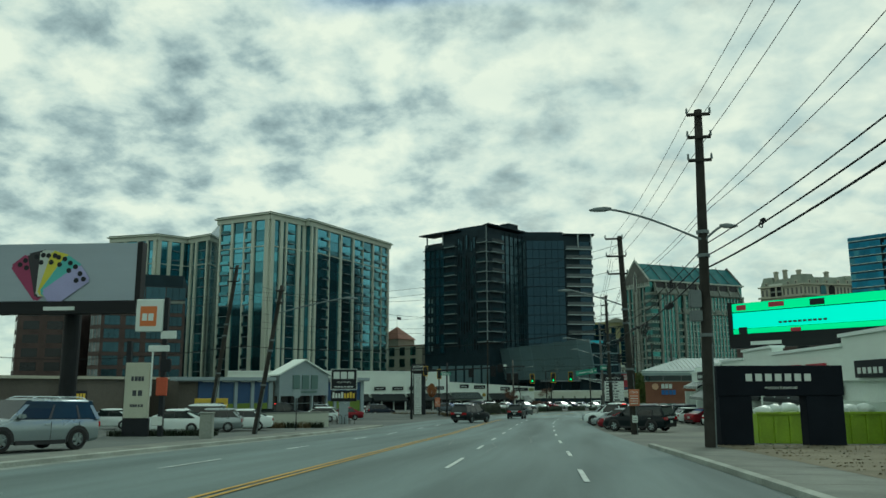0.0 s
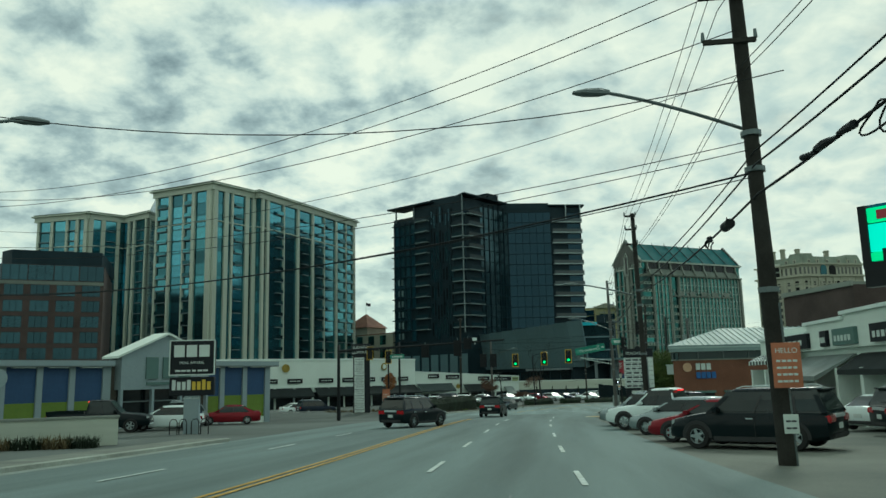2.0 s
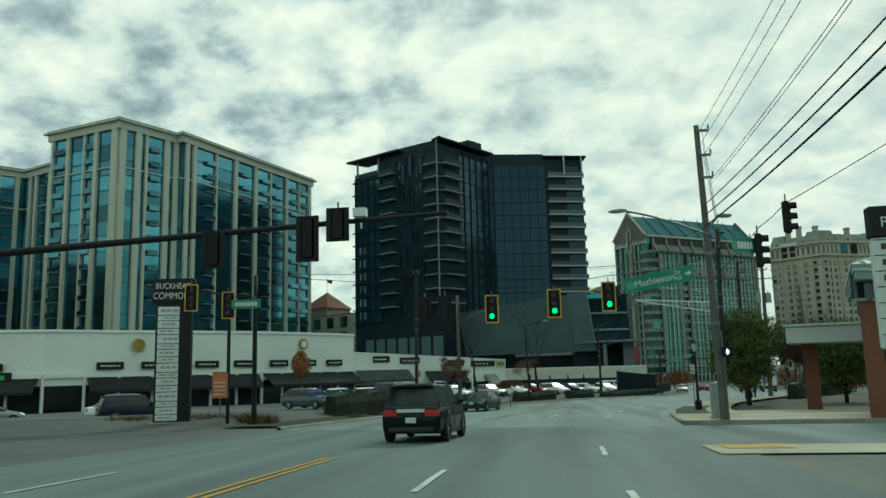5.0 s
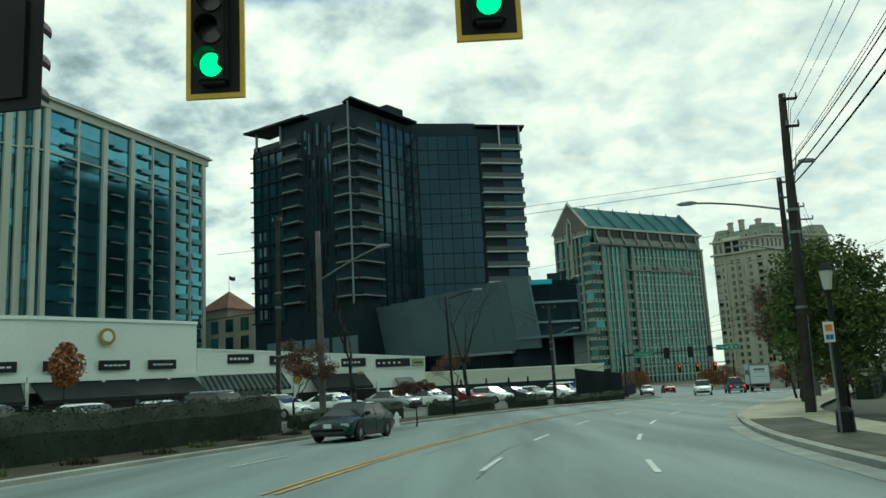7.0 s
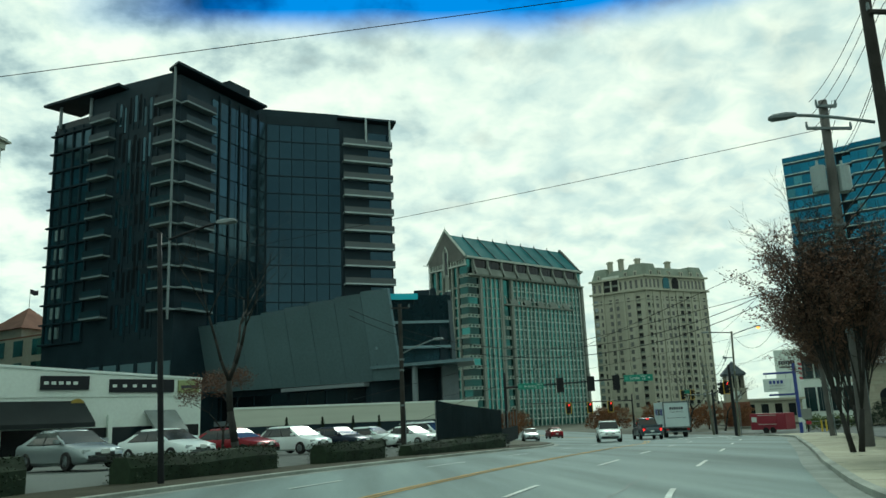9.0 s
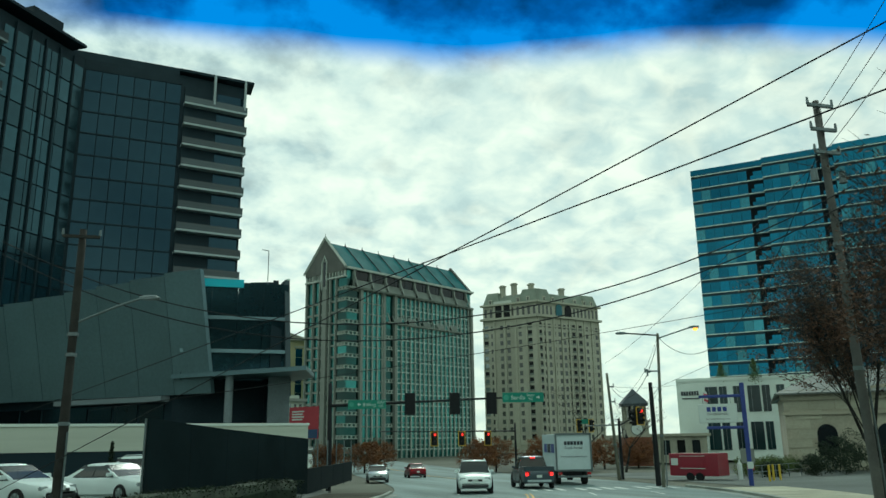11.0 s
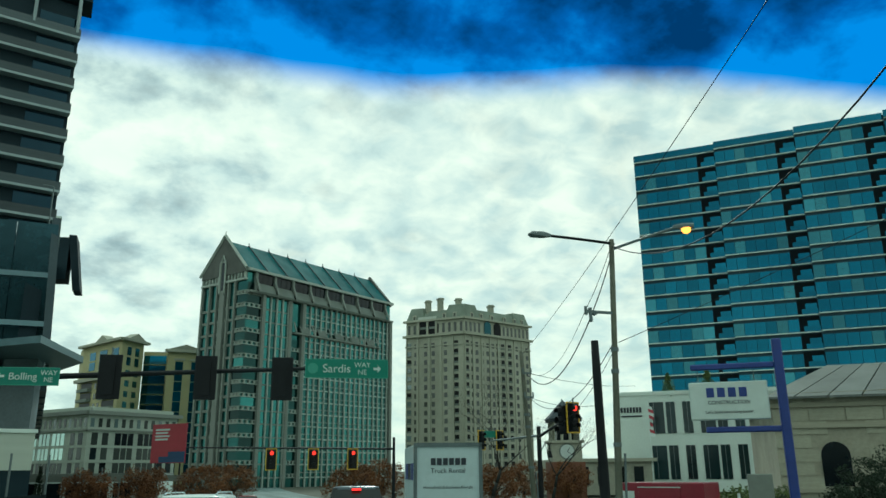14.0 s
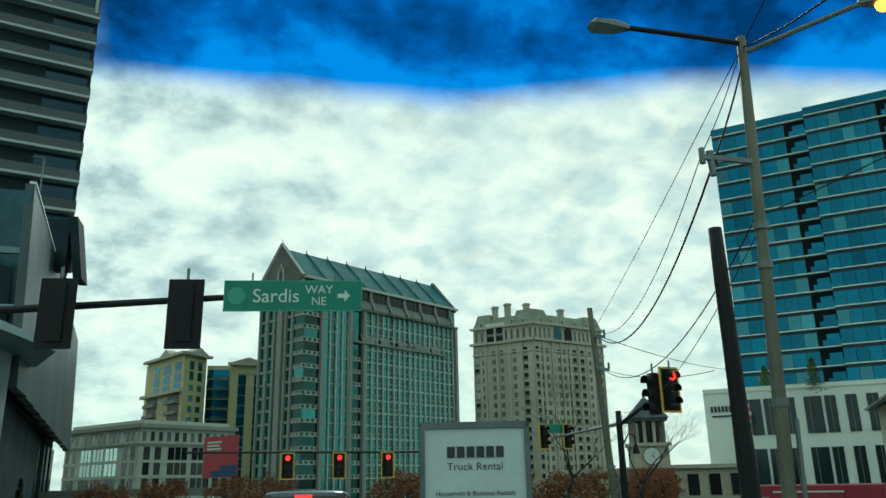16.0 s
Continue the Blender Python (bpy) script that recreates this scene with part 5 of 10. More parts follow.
def lamp_arm(p, a, b, head=0.75, rise=0.6, lit=None, m=steel):
    """A curved lamp bracket from a to b (in the pole's frame) and its flat head."""
    a, b = Vector(a), Vector(b)
    pts = []
    for k in range(9):
        t = k / 8
        pts.append(a + (b - a) * t + Vector((0, 0, rise * math.sin(t * math.pi / 2))))
    bm = B()
    tube(bm, pts, 0.045, 8)
    arm = part("lamp_arm", bm, m, p)
    d = (b - a)
    d.z = 0
    d.normalize()
    e = pts[-1]
    bm = B()
    s = Vector((-d.y, d.x, 0))
    prof = [(-0.1, 0.05, 0.06), (0.15, 0.13, 0.1), (0.5, 0.17, 0.08), (head, 0.08, 0.03)]
    rings = []
    for l, w, h in prof:
        c = e + d * l
        rings.append([bm.verts.new(c + s * w * sx + Vector((0, 0, h * sz))) for sx, sz in ((-1, -0.6), (1, -0.6), (1, 0.3), (0.5, 1), (-0.5, 1), (-1, 0.3))])
    for r0, r1 in zip(rings, rings[1:]):
        for k in range(6):
            bm.faces.new((r0[k], r0[(k + 1) % 6], r1[(k + 1) % 6], r1[k]))
    bm.faces.new(rings[0])
    bm.faces.new(list(reversed(rings[-1])))
    part("lamp_head", bm, steel, p)
    if lit:
        bm = B()
        bmesh.ops.create_icosphere(bm, subdivisions=2, radius=0.15, matrix=Matrix.Translation(e + d * (head * 0.55) - Vector((0, 0, 0.08))))
        part("bulb", bm, lit, p, "lit amber bulb", smooth=True)
    return e


def wire(pts, sag=0.5, r=0.012, label="thin black overhead cable", seg=14):
    """A cable that hangs from point to point."""
    cu = bpy.data.curves.new("cable", "CURVE")
    cu.dimensions, cu.bevel_depth, cu.bevel_resolution = "3D", r, 1
    line = []
    for a, b in zip(pts, pts[1:]):
        a, b = Vector(a), Vector(b)
        for k in range(seg + 1):
            t = k / seg
            if k or not line:
                line.append(a + (b - a) * t - Vector((0, 0, 4 * sag * t * (1 - t))))
    sp = cu.splines.new("POLY")
    sp.points.add(len(line) - 1)
    for k, q in enumerate(line):
        sp.points[k].co = (*q, 1)
    tmp = bpy.data.objects.new("c", cu)
    me = bpy.data.meshes.new_from_object(tmp)
    bpy.data.objects.remove(tmp)
    me.materials.clear()
    me.materials.append(black)
    ob = new("overhead_cable", me)
    return tagged(ob, label, "cable", "overhead cables")


def signal(x, y, z, rz, lit=None, plate=True, face=True, label="", name="traffic_light"):
    """A three-lamp signal head whose front looks along -y before the turn rz; z is its top."""
    t = thing(name, label or "black traffic light with yellow-edged backplate", "traffic light", x, y, z, rz, "traffic lights")
    if plate:
        bm = B()
        box(bm, -0.34, 0.05, -1.32, 0.34, 0.08, 0.06)
        bmesh.ops.bevel(bm, geom=list(bm.edges), offset=0.012, segments=1, affect="EDGES")
        part("backplate", bm, black, t)
        if face:
            ye = mat("yellow_border", (0.75, 0.42, 0.03), 0.5, 0, 0.1)
            for a, b, c, d in ((-0.38, -0.32, -1.36, 0.1), (0.32, 0.38, -1.36, 0.1), (-0.32, 0.32, -1.36, -1.30), (-0.32, 0.32, 0.04, 0.1)):
                bm = B()
                box(bm, a, 0.04, c, b, 0.09, d)
                part("border", bm, ye, t)
    bm = B()
    box(bm, -0.19, -0.12, -1.22, 0.19, 0.12, 0)
    bmesh.ops.bevel(bm, geom=list(bm.edges), offset=0.04, segments=2, affect="EDGES")
    part("housing", bm, black, t)
    cols = {"red": (1.0, 0.03, 0.02), "green": (0.02, 0.80, 0.22)}
    for k, c in enumerate(("red", "amber", "green")):
        zc = -0.21 - 0.4 * k
        bm = B()
        rod(bm, (0, -0.12, zc), (0, -0.15, zc), 0.145, 0.14, 16)
        on = lit == c
        part("lens", bm, glow("lit_" + c, cols[c], 1.6) if on else mat("unlit_lens", (0.02, 0.02, 0.018), 0.25, 0, 0.2), t, "glowing %s lens" % c if on else "")
        bm = B()
        vs = []
        for i in range(11):
            a = radians(-25 + 230 * i / 10)
            vs.append((bm.verts.new((0.165 * math.cos(a), -0.12, zc + 0.165 * math.sin(a))), bm.verts.new((0.155 * math.cos(a), -0.12 - 0.24, zc + 0.155 * math.sin(a) - 0.02))))
        for p, q in zip(vs, vs[1:]):
            bm.faces.new((p[0], q[0], q[1], p[1]))
        part("visor", bm, black, t)
    bm = B()
    rod(bm, (0, 0, 0), (0, 0, 0.3), 0.03, 0.03, 6)
    part("hanger", bm, steel, t)
    return t


def street_sign(x, y, z, rz, text, w, h, label, small="", size=0.6, at=(-0.12, 0.2, 0.31), flip=False):
    """A green street name board, hung by its top edge; front along -y. at: where name, suffix and arrow stand, as shares of its width."""
    t = thing("street_sign", label, "sign", x, y, z, rz, "street signs")
    board(t, "plate", -w / 2, w / 2, -h, 0, -0.015, 0.015, sign_green)
    for a, b, c, d in ((-w / 2, w / 2, -h, -h + 0.02), (-w / 2, w / 2, -0.02, 0), (-w / 2, -w / 2 + 0.02, -h, 0), (w / 2 - 0.02, w / 2, -h, 0)):
        bm = B()
        box(bm, a, -0.02, c, b, -0.016, d)
        part("border", bm, mat("pale_green_crest", (0.08, 0.34, 0.24), 0.5, 0, 0.2), t)
    if text:
        words(t, text, h * size, upright(w * at[0], -h * 0.52, 0.018), sign_white)
    if small:
        words(t, small, h * 0.38, upright(w * at[1], -h * 0.5, 0.018), sign_white)
        bm = B()
        ax, az, k = w * at[2], -h * 0.5, (-1 if flip else 1)
        q = [(0, 0.045), (0.22, 0.045), (0.22, 0.13), (0.40, 0), (0.22, -0.13), (0.22, -0.045), (0, -0.045)]
        bm.faces.new([bm.verts.new((ax + k * a * h, -0.02, az + b * h * 1.5)) for a, b in (q if flip else reversed(q))])
        part("arrow", bm, sign_white, t)
    bm = B()
    rod(bm, (-w * 0.41, -0.016, -h / 2), (-w * 0.41, -0.022, -h / 2), h * 0.28, h * 0.28, 16)
    part("crest", bm, mat("pale_green_crest", (0.08, 0.34, 0.24), 0.5, 0, 0.2), t)
    for u in (-0.3, 0.3):
        bm = B()
        rod(bm, (w * u, 0, 0), (w * u, 0, 0.16), 0.02, 0.02, 6)
        part("clip", bm, steel, t)
    return t


# right-hand pole line
p1, t1 = utility_pole(5.2, 27.9, 5.5, 28.1, 11.0, 0.19, ((0.24, -0.45, 0.4), (1.15, -0.45, 0.4), (2.06, -0.45, 0.4)))
lamp_arm(p1, (0.1, 0, 7.7), (-3.2, 0.5, 8.45), 0.75, 0.65)
lamp_arm(p1, (0.25, 0, 7.7), (0.95, 0.3, 8.05), 0.6, 0.2)
for z0, z1 in ((5.15, 5.8), (4.65, 5.05)):
    bm = B()
    box(bm, -0.46, -0.2, z0, -0.04, 0.15, z1)
    bmesh.ops.bevel(bm, geom=list(bm.edges), offset=0.03, segments=2, affect="EDGES")
    part("meter_box", bm, steel, p1, "grey metal equipment box")
p2, t2 = utility_pole(4.1, 48.3, 3.63, 47.5, 9.75, 0.19, ((0.2, -0.9, 0.15), (1.3, -0.9, 0.3), (2.4, -0.9, 0.3)))
lamp_arm(p2, (-0.2, 0, 7.9), (-3.6, -0.6, 8.55), 0.8, 0.35)
p3, t3 = utility_pole(4.15, 76.0, 3.95, 76.0, 9.1, 0.15, ((0.2, -0.5, 0.15), (1.0, -0.5, 0.15), (1.9, -0.5, 0.15)))
lamp_arm(p3, (-0.2, 0, 7.4), (-3.8, -0.4, 7.9), 0.7, 0.3)
p4, t4 = utility_pole(4.62, 107.0, 4.39, 107.0, 8.75, 0.15, ((0.3, 0.0, 0.45), (1.4, 0.0, 0.45), (2.4, 0.0, 0.45)), m=mat("grey_brown_pole", (0.12, 0.11, 0.10), 0.85, 0, 0.3, 1.2, 20, 0.3))
lamp_arm(p4, (-0.15, 0, 8.0), (-3.5, 0.35, 8.75), 0.7, 0.5)
lamp_arm(p4, (0.05, 0, 8.3), (0.4, 0, 8.5), 0.55, 0.25)
p5, t5 = utility_pole(10.6, 134.6, 11.07, 134.6, 8.7, 0.19, ((0.3, 0.0, 0.5), (1.5, 0.0, 0.5)))
lamp_arm(p5, (-0.2, 0, 8.5), (-3.6, 0.4, 8.7), 0.7, 0.35)
lamp_arm(p5, (0.2, 0, 9.6), (0.9, 0, 10.2), 0.6, 0.3)
p6, t6 = utility_pole(15.1, 146.4, 15.2, 146.4, 7.8, 0.17, ((0.3, -0.1, 0.6), (1.2, -0.1, 0.6)))
lamp_arm(p6, (-0.2, 0, 8.6), (-1.9, 0.8, 8.9), 0.6, 0.2)
p7, t7 = utility_pole(19.6, 155.6, 19.8, 155.5, 8.1, 0.2, ((0.3, -0.4, 0.4), (1.2, -0.9, 0.9)), m=mat("grey_brown_pole", (0.12, 0.11, 0.10)))
for sx in (-0.55, 0.45):
    bm = B()
    c = t7 * 0.76
    rod(bm, (c.x + sx, c.y, c.z - 0.5), (c.x + sx, c.y, c.z + 0.5), 0.27, 0.27, 14)
    rod(bm, (c.x + sx, c.y, c.z + 0.5), (c.x + sx, c.y, c.z + 0.75), 0.06, 0.04, 8)
    part("transformer", bm, mat("grey_transformer", (0.32, 0.36, 0.35), 0.5, 0.2, 0.15), p7)
pz, tz_ = utility_pole(28.9, 172.4, 28.5, 172.3, 7.7, 0.135, ((0.25, -0.5, 0.45), (1.1, -0.5, 0.45), (1.9, -0.5, 0.45)), m=mat("grey_brown_pole", (0.12, 0.11, 0.10)))
for sx in (-0.5, 0.6):
    bm = B()
    c = tz_ * 0.80
    rod(bm, (c.x + sx, c.y, c.z - 0.2), (c.x + sx, c.y, c.z + 0.2), 0.13, 0.1, 10)
    part("cut_out", bm, steel, pz)
p8, t8 = utility_pole(34.62, 195.2, 35.02, 195.2, 3.1, 0.095, (), m=mat("tan_metal_pole", (0.16, 0.15, 0.11), 0.6, 0.4, 0.25, 1, 20, 0.1), label="slim metal street lamp pole with two arms")
lamp_arm(p8, (0.36, 0, t8.z - 0.12), (-1.75, 0.1, t8.z - 0.08), 0.6, 0.05, m=black)
lamp_arm(p8, (0.42, 0, t8.z - 0.3), (2.1, -1.0, t8.z + 0.22), 0.5, 0.05, lit=bulb_warm)
bm = B()
box(bm, -0.66, -0.05, t8.z - 2.36, 0.24, 0.02, t8.z - 2.28)
rod(bm, (-0.64, 0, t8.z - 2.42), (-0.64, 0, t8.z - 2.16), 0.05, 0.05, 8)
rod(bm, (-0.48, 0, t8.z - 2.62), (-0.5, 0, t8.z - 2.2), 0.05, 0.06, 8)
rod(bm, (-0.4, 0, t8.z - 2.4), (-0.2, 0, t8.z - 2.3), 0.05, 0.04, 8)
part("bracket", bm, steel, p8)
p9, t9 = utility_pole(35.25, 196.9, 35.2, 196.9, 0.22, 0.15, (), m=black, label="plain black pole stub beside the lamp", fittings=False)
pX, tX = utility_pole(39.75, 211.2, 39.25, 211.2, 2.05, 0.12, ((1.1, -0.1, 0.35), (2.3, -0.1, 0.35)), m=mat("tan_metal_pole", (0.16, 0.15, 0.11)), label="slim pole by the far crossing")
# left-hand poles
pl1, tl1 = utility_pole(-18.6, 43.8, -17.15, 43.8, 6.65, 0.14, ((0.35, -0.25, 0.3), (1.1, -0.1, 0.35)), label="leaning wooden pole with a street lamp by the car park")
lamp_arm(pl1, (1.2, 0, 7.3), (5.0, 1.8, 8.05), 0.75, 0.3)
pl2, tl2 = utility_pole(-28.2, 57.6, -26.8, 58.6, 10.4, 0.18, ((0.3, -0.5, 0.5), (1.4, -0.5, 0.5)))
pl3, tl3 = utility_pole(-17.6, 112.0, -17.6, 112.0, 3.6, 0.12, (), m=black, label="dark metal signal post", fittings=False)
pl4, tl4 = utility_pole(-16.2, 154.7, -16.0, 154.6, 9.2, 0.17, ((0.4, -0.3, 0.3),))
pl5, tl5 = utility_pole(-4.4, 154.8, -4.6, 154.3, 2.9, 0.09, (), m=black, label="black metal lamp post in the planting strip", fittings=False)
lamp_arm(pl5, (0, 0, 7.9), (1.7, -0.6, 8.2), 0.6, 0.1, m=black)
pl7, tl7 = utility_pole(-9.8, 138.3, -9.85, 138.3, 4.7, 0.15, (), m=mat("grey_brown_pole", (0.12, 0.11, 0.10)), label="grey street lamp pole behind the hedge", fittings=False)
lamp_arm(pl7, (0, 0, 7.2), (3.1, -2.1, 7.95), 0.7, 0.3)
pl6, tl6 = utility_pole(4.6, 180.6, 4.6, 180.6, 4.2, 0.15, ((0.3, -0.6, 0.6),), label="wooden pole beside the dark fence")
lamp_arm(pl6, (0.1, 0, 6.6), (2.2, -0.6, 7.2), 0.6, 0.2)
# wires along the pole line
P = {}
for key, (pp, tt) in {"1": (p1, t1), "2": (p2, t2), "3": (p3, t3), "4": (p4, t4), "5": (p5, t5), "6": (p6, t6), "7": (p7, t7), "8": (p8, t8), "l2": (pl2, tl2), "l4": (pl4, tl4)}.items():
    P[key] = pp.location + tt
for dz, dx, zb in ((-0.2, -0.45, 13.4), (-1.1, -0.45, 12.3), (-2.05, -0.45, 11.3), (-3.7, 0.15, 9.3), (-3.9, 0.2, 8.4)):
    wire([(7.7 + dx, 4.0, zb), P["1"] + Vector((dx, -0.2, dz)), P["2"] + Vector((dx * 0.8 - 0.1, -0.2, dz * 0.82)), P["3"] + Vector((dx * 0.7 - 0.15, -0.2, dz * 0.6)),
          P["4"] + Vector((0.3 + dx * 0.3, -0.2, dz * 0.7)), P["5"] + Vector((0.2, -0.2, dz * 0.7)), P["6"] + Vector((0.3, -0.2, dz * 0.5)), P["7"] + Vector((dx * 1.5, -0.2, dz * 0.6))], 0.35, 0.011)
for dz, r, zb, d2 in ((-5.25, 0.02, 6.6, 0.1), (-5.7, 0.024, 6.1, 0.25), (-6.15, 0.03, 5.7, 0.0)):
    wire([(7.75, 4.0, zb), P["1"] + Vector((0, -0.15, dz)), P["2"] + Vector((0.1, -0.15, dz + d2)), P["3"] + Vector((0.1, -0.1, dz + 1.4)), P["4"] + Vector((0, -0.1, dz + 1.6)),
          P["5"] + Vector((0, -0.1, dz + 2.2)), P["7"] + Vector((0, -0.1, dz + 1.0))], 0.3, r)
for za, zb, sg, r in ((9.2, 8.5, 1.4, 0.012), (8.7, 7.8, 1.3, 0.012), (7.6, 8.2, 1.3, 0.012), (6.5, 6.8, 1.4, 0.009), (4.85, 6.0, 0.85, 0.011), (4.65, 5.5, 0.85, 0.011), (4.1, 3.8, 0.85, 0.024), (4.0, 3.85, 0.82, 0.012)):
    wire([(3.6, 47.4, za), (-27.0, 60.6, zb)], sg, r, seg=22)
    if r > 0.011:
        wire([(-27.0, 60.6, zb), (-58.0, 66.0, zb - 0.2)], 0.8, r)
wire([(3.7, 44.6, 5.45), (-17.5, 41.6, 6.3)], 1.5, 0.011, seg=22)
wire([P["7"] + Vector((-0.4, 0, -1.2)), (-12.0, 174.3, 5.6)], 0.2, 0.012)
wire([P["6"] + Vector((-0.1, 0, 0.4)), (-16.0, 154.6, 7.5)], 0.05, 0.012)
wire([(11.0, 134.6, 5.1), (-16.0, 142.0, 4.5)], 0.1, 0.012)
wire([(25.0, 152.5, 5.2), (1.4, 182.0, -5.2)], 0.05, 0.012)
wire([(25.0, 147.6, 2.3), (1.4, 188.7, -1.75)], 0.03, 0.012)
for dz, y9 in ((0.0, 0.0), (-0.7, 0.6)):
    wire([(28.6, 171.4, 4.4 + dz * 0.65), (1.2, 183.7 + y9 * 0.3, 4.4 + dz * 0.65)], 3.75 + y9 * 0.15, 0.022, "thick black overhead cable bundle", 28)
wire([(28.3, 172.3, 5.6), (47, 228, 4.4)], 0.6, 0.012)
for dz in (0.0, -0.8, -1.6):
    wire([P["7"] + Vector((0.4, 0, dz)), (28.5, 172.1, 7.5 + dz), (41, 186, 9.6 + dz)], 0.3, 0.011)
wire([(28.5, 172.1, 6.5), P["8"] + Vector((0, 0, -0.2))], 3.5, 0.016, seg=26)
wire([(28.6, 174.6, 1.4), (6.0, 176.6, -2.2)], 0.15, 0.010)
wire([P["8"] + Vector((0.1, 0, -0.1)), (34.12, 195.2, 0.62)], 0.12, 0.016)
wire([P["8"] + Vector((-0.05, 0, -0.25)), (33.98, 195.2, 0.85)], 0.1, 0.009)
wire([(34.12, 195.2, 0.6), (39.5, 211.1, 0.95)], 1.15, 0.02, "thick black overhead cable bundle", 22)
wire([(33.98, 195.2, 0.85), (39.5, 211.1, 1.15)], 0.95, 0.009, seg=22)
wire([(34.85, 195.2, -0.1), (39.6, 211.1, -0.25)], 1.15, 0.013, seg=22)
wire([(34.85, 195.2, -0.35), (41.2, 213.0, -1.6)], 0.7, 0.009, seg=22)
wire([(39.6, 211.1, 0.95), (58.0, 230.0, 2.7)], 0.25, 0.014)
wire([(39.6, 211.1, -0.25), (40.9, 206.2, -0.95)], 0.25, 0.011)
wire([P["8"] + Vector((0, 0, -3.2)), (44.5, 190.0, 4.6)], 0.1, 0.011)
# slack loops of cable tied under the line
rng_c = random.Random(77)


def cable_coil(cx, cy, top, loops, r=0.016):
    """Loose loops of cable that hang from one tie; loops: offset along the line, half length, height."""
    bm = B()
    for off, ly, hz in loops:
        tilt = rng_c.uniform(-0.25, 0.25)
        pts = []
        for i in range(19):
            a = i * math.tau / 18
            y = off + ly * math.sin(a) * (1 - 0.35 * math.cos(a))
            z = -hz * (1 - math.cos(a))
            pts.append(Vector((cx - 0.09 * y + tilt * z + 0.03 * math.sin(3 * a), cy + y, top + z + 0.04 * math.sin(2 * a + off))))
        tube(bm, pts, r, 6)
    rod(bm, (cx, cy - 0.12, top), (cx, cy + 0.12, top + 0.02), 0.06, 0.06, 8)
    return tagged(part("cable_coil", bm, black), "black coil of spare cable on the line", "cable coil", "cable coils")


cable_coil(4.35, 40.1, 3.72, ((0.05, 0.34, 0.36), (0.2, 0.42, 0.42), (-0.25, 0.30, 0.40), (0.75, 0.5, 0.30), (1.25, 0.55, 0.26), (1.7, 0.62, 0.20), (0.5, 0.9, 0.24)), 0.02)
cable_coil(4.85, 33.6, 5.05, ((0.0, 0.07, 0.22), (0.03, 0.05, 0.17)), 0.014)
cable_coil(5.95, 21.4, 5.25, ((0.0, 0.22, 0.08), (0.08, 0.2, 0.07)), 0.014)
cable_coil(3.55, 52.2, 3.42, ((0.0, 0.3, 0.10), (0.12, 0.26, 0.13)), 0.02)
bm = B()
for k in range(7):
    c = Vector((4.11 - 0.028 * k, 42.6 + 0.3 * k, 3.66 + 0.02 * math.sin(k * 2.2)))
    rod(bm, c, c + Vector((-0.028, 0.3, 0.01)), 0.06 + 0.025 * math.sin(k * 1.7 + 1), 0.06 + 0.025 * math.sin(k * 1.7 + 2.7), 9)
tagged(part("cable_bundle", bm, black), "lumpy taped black cable bundle by the pole", "cable bundle")
bm = B()
rod(bm, (3.62, 49.8, 3.4), (3.6, 50.35, 3.4), 0.13, 0.13, 12)
rod(bm, (3.61, 50.1, 3.4), (3.61, 50.1, 3.62), 0.02, 0.02, 5)
tagged(part("splice_case", bm, black), "black cable splice case past the pole", "cable box")
bm = B()
rod(bm, (4.78, 33.4, 3.98), (4.70, 34.0, 3.96), 0.13, 0.13, 12)
rod(bm, (4.75, 33.7, 4.0), (4.80, 33.7, 4.28), 0.02, 0.02, 5)
tagged(part("splice_case", bm, black), "black cable splice case on the line", "cable box")

# first crossing: span-wire signals, left mast arm
wire([(4.5, 107.0, 2.95), (2.4, 107.65, 2.5), (0.3, 108.15, 2.42), (-2.1, 109.28, 2.27), (-5.07, 110.05, 2.2), (-17.6, 112, 3.6)], 0.04, 0.016, "span wire that carries the traffic lights")
wire([(4.5, 107.0, 3.05), (-2.6, 109.5, 2.95), (-17.6, 112, 3.7)], 0.12, 0.013, "upper stay wire over the traffic lights")
for x, y, z in ((-5.07, 110.1, 1.83), (-2.11, 109.33, 1.93), (0.3, 108.2, 2.06)):
    signal(x, y, z, 2, "green").scale = (0.84, 0.84, 0.92)
for x, y, z in ((-8.44, 110.95, 1.95), (-7.35, 110.25, 1.92)):
    signal(x, y, z, 176, plate=True, face=False, label="black traffic light seen from behind on the span wire")
street_sign(2.37, 107.65, 2.42, -18, "Mathieson", 3.0, 0.68, "green street sign with white lettering", "Dr\nNE", 0.62, (-0.06, 0.285, 0.385)).rotation_euler.y = radians(-8.6)
for x, y, z, rz, k in ((6.65, 103.2, 4.4, 60, 0), (5.1, 101.6, 2.95, 75, 1)):
    signal(x, y, z, rz, None, False, label="black side-road traffic light seen edge-on")
wire([P["4"] + Vector((0, 0, -7.0)), (5.2, 101.6, 3.2), (6.6, 103.2, 4.3), (11, 96, 6.6)], 0.05, 0.016, "span wire that carries the traffic lights")
t = street_sign(4.55, 101.4, 2.8, 28, "", 1.0, 0.55, "green street sign seen at a slant")
bars(t, -0.3, 0.4, -0.4, -0.15, 5, sign_white, 0.018)
bm = B()
tube(bm, [Vector((-0.1, 0, 5.05)), Vector((-3.2, 1.7, 5.42))], 0.035, 6)
tube(bm, [Vector((-0.1, 0, 4.65)), Vector((-2.0, 1.05, 5.1)), Vector((-3.2, 1.7, 5.40))], 0.03, 6)
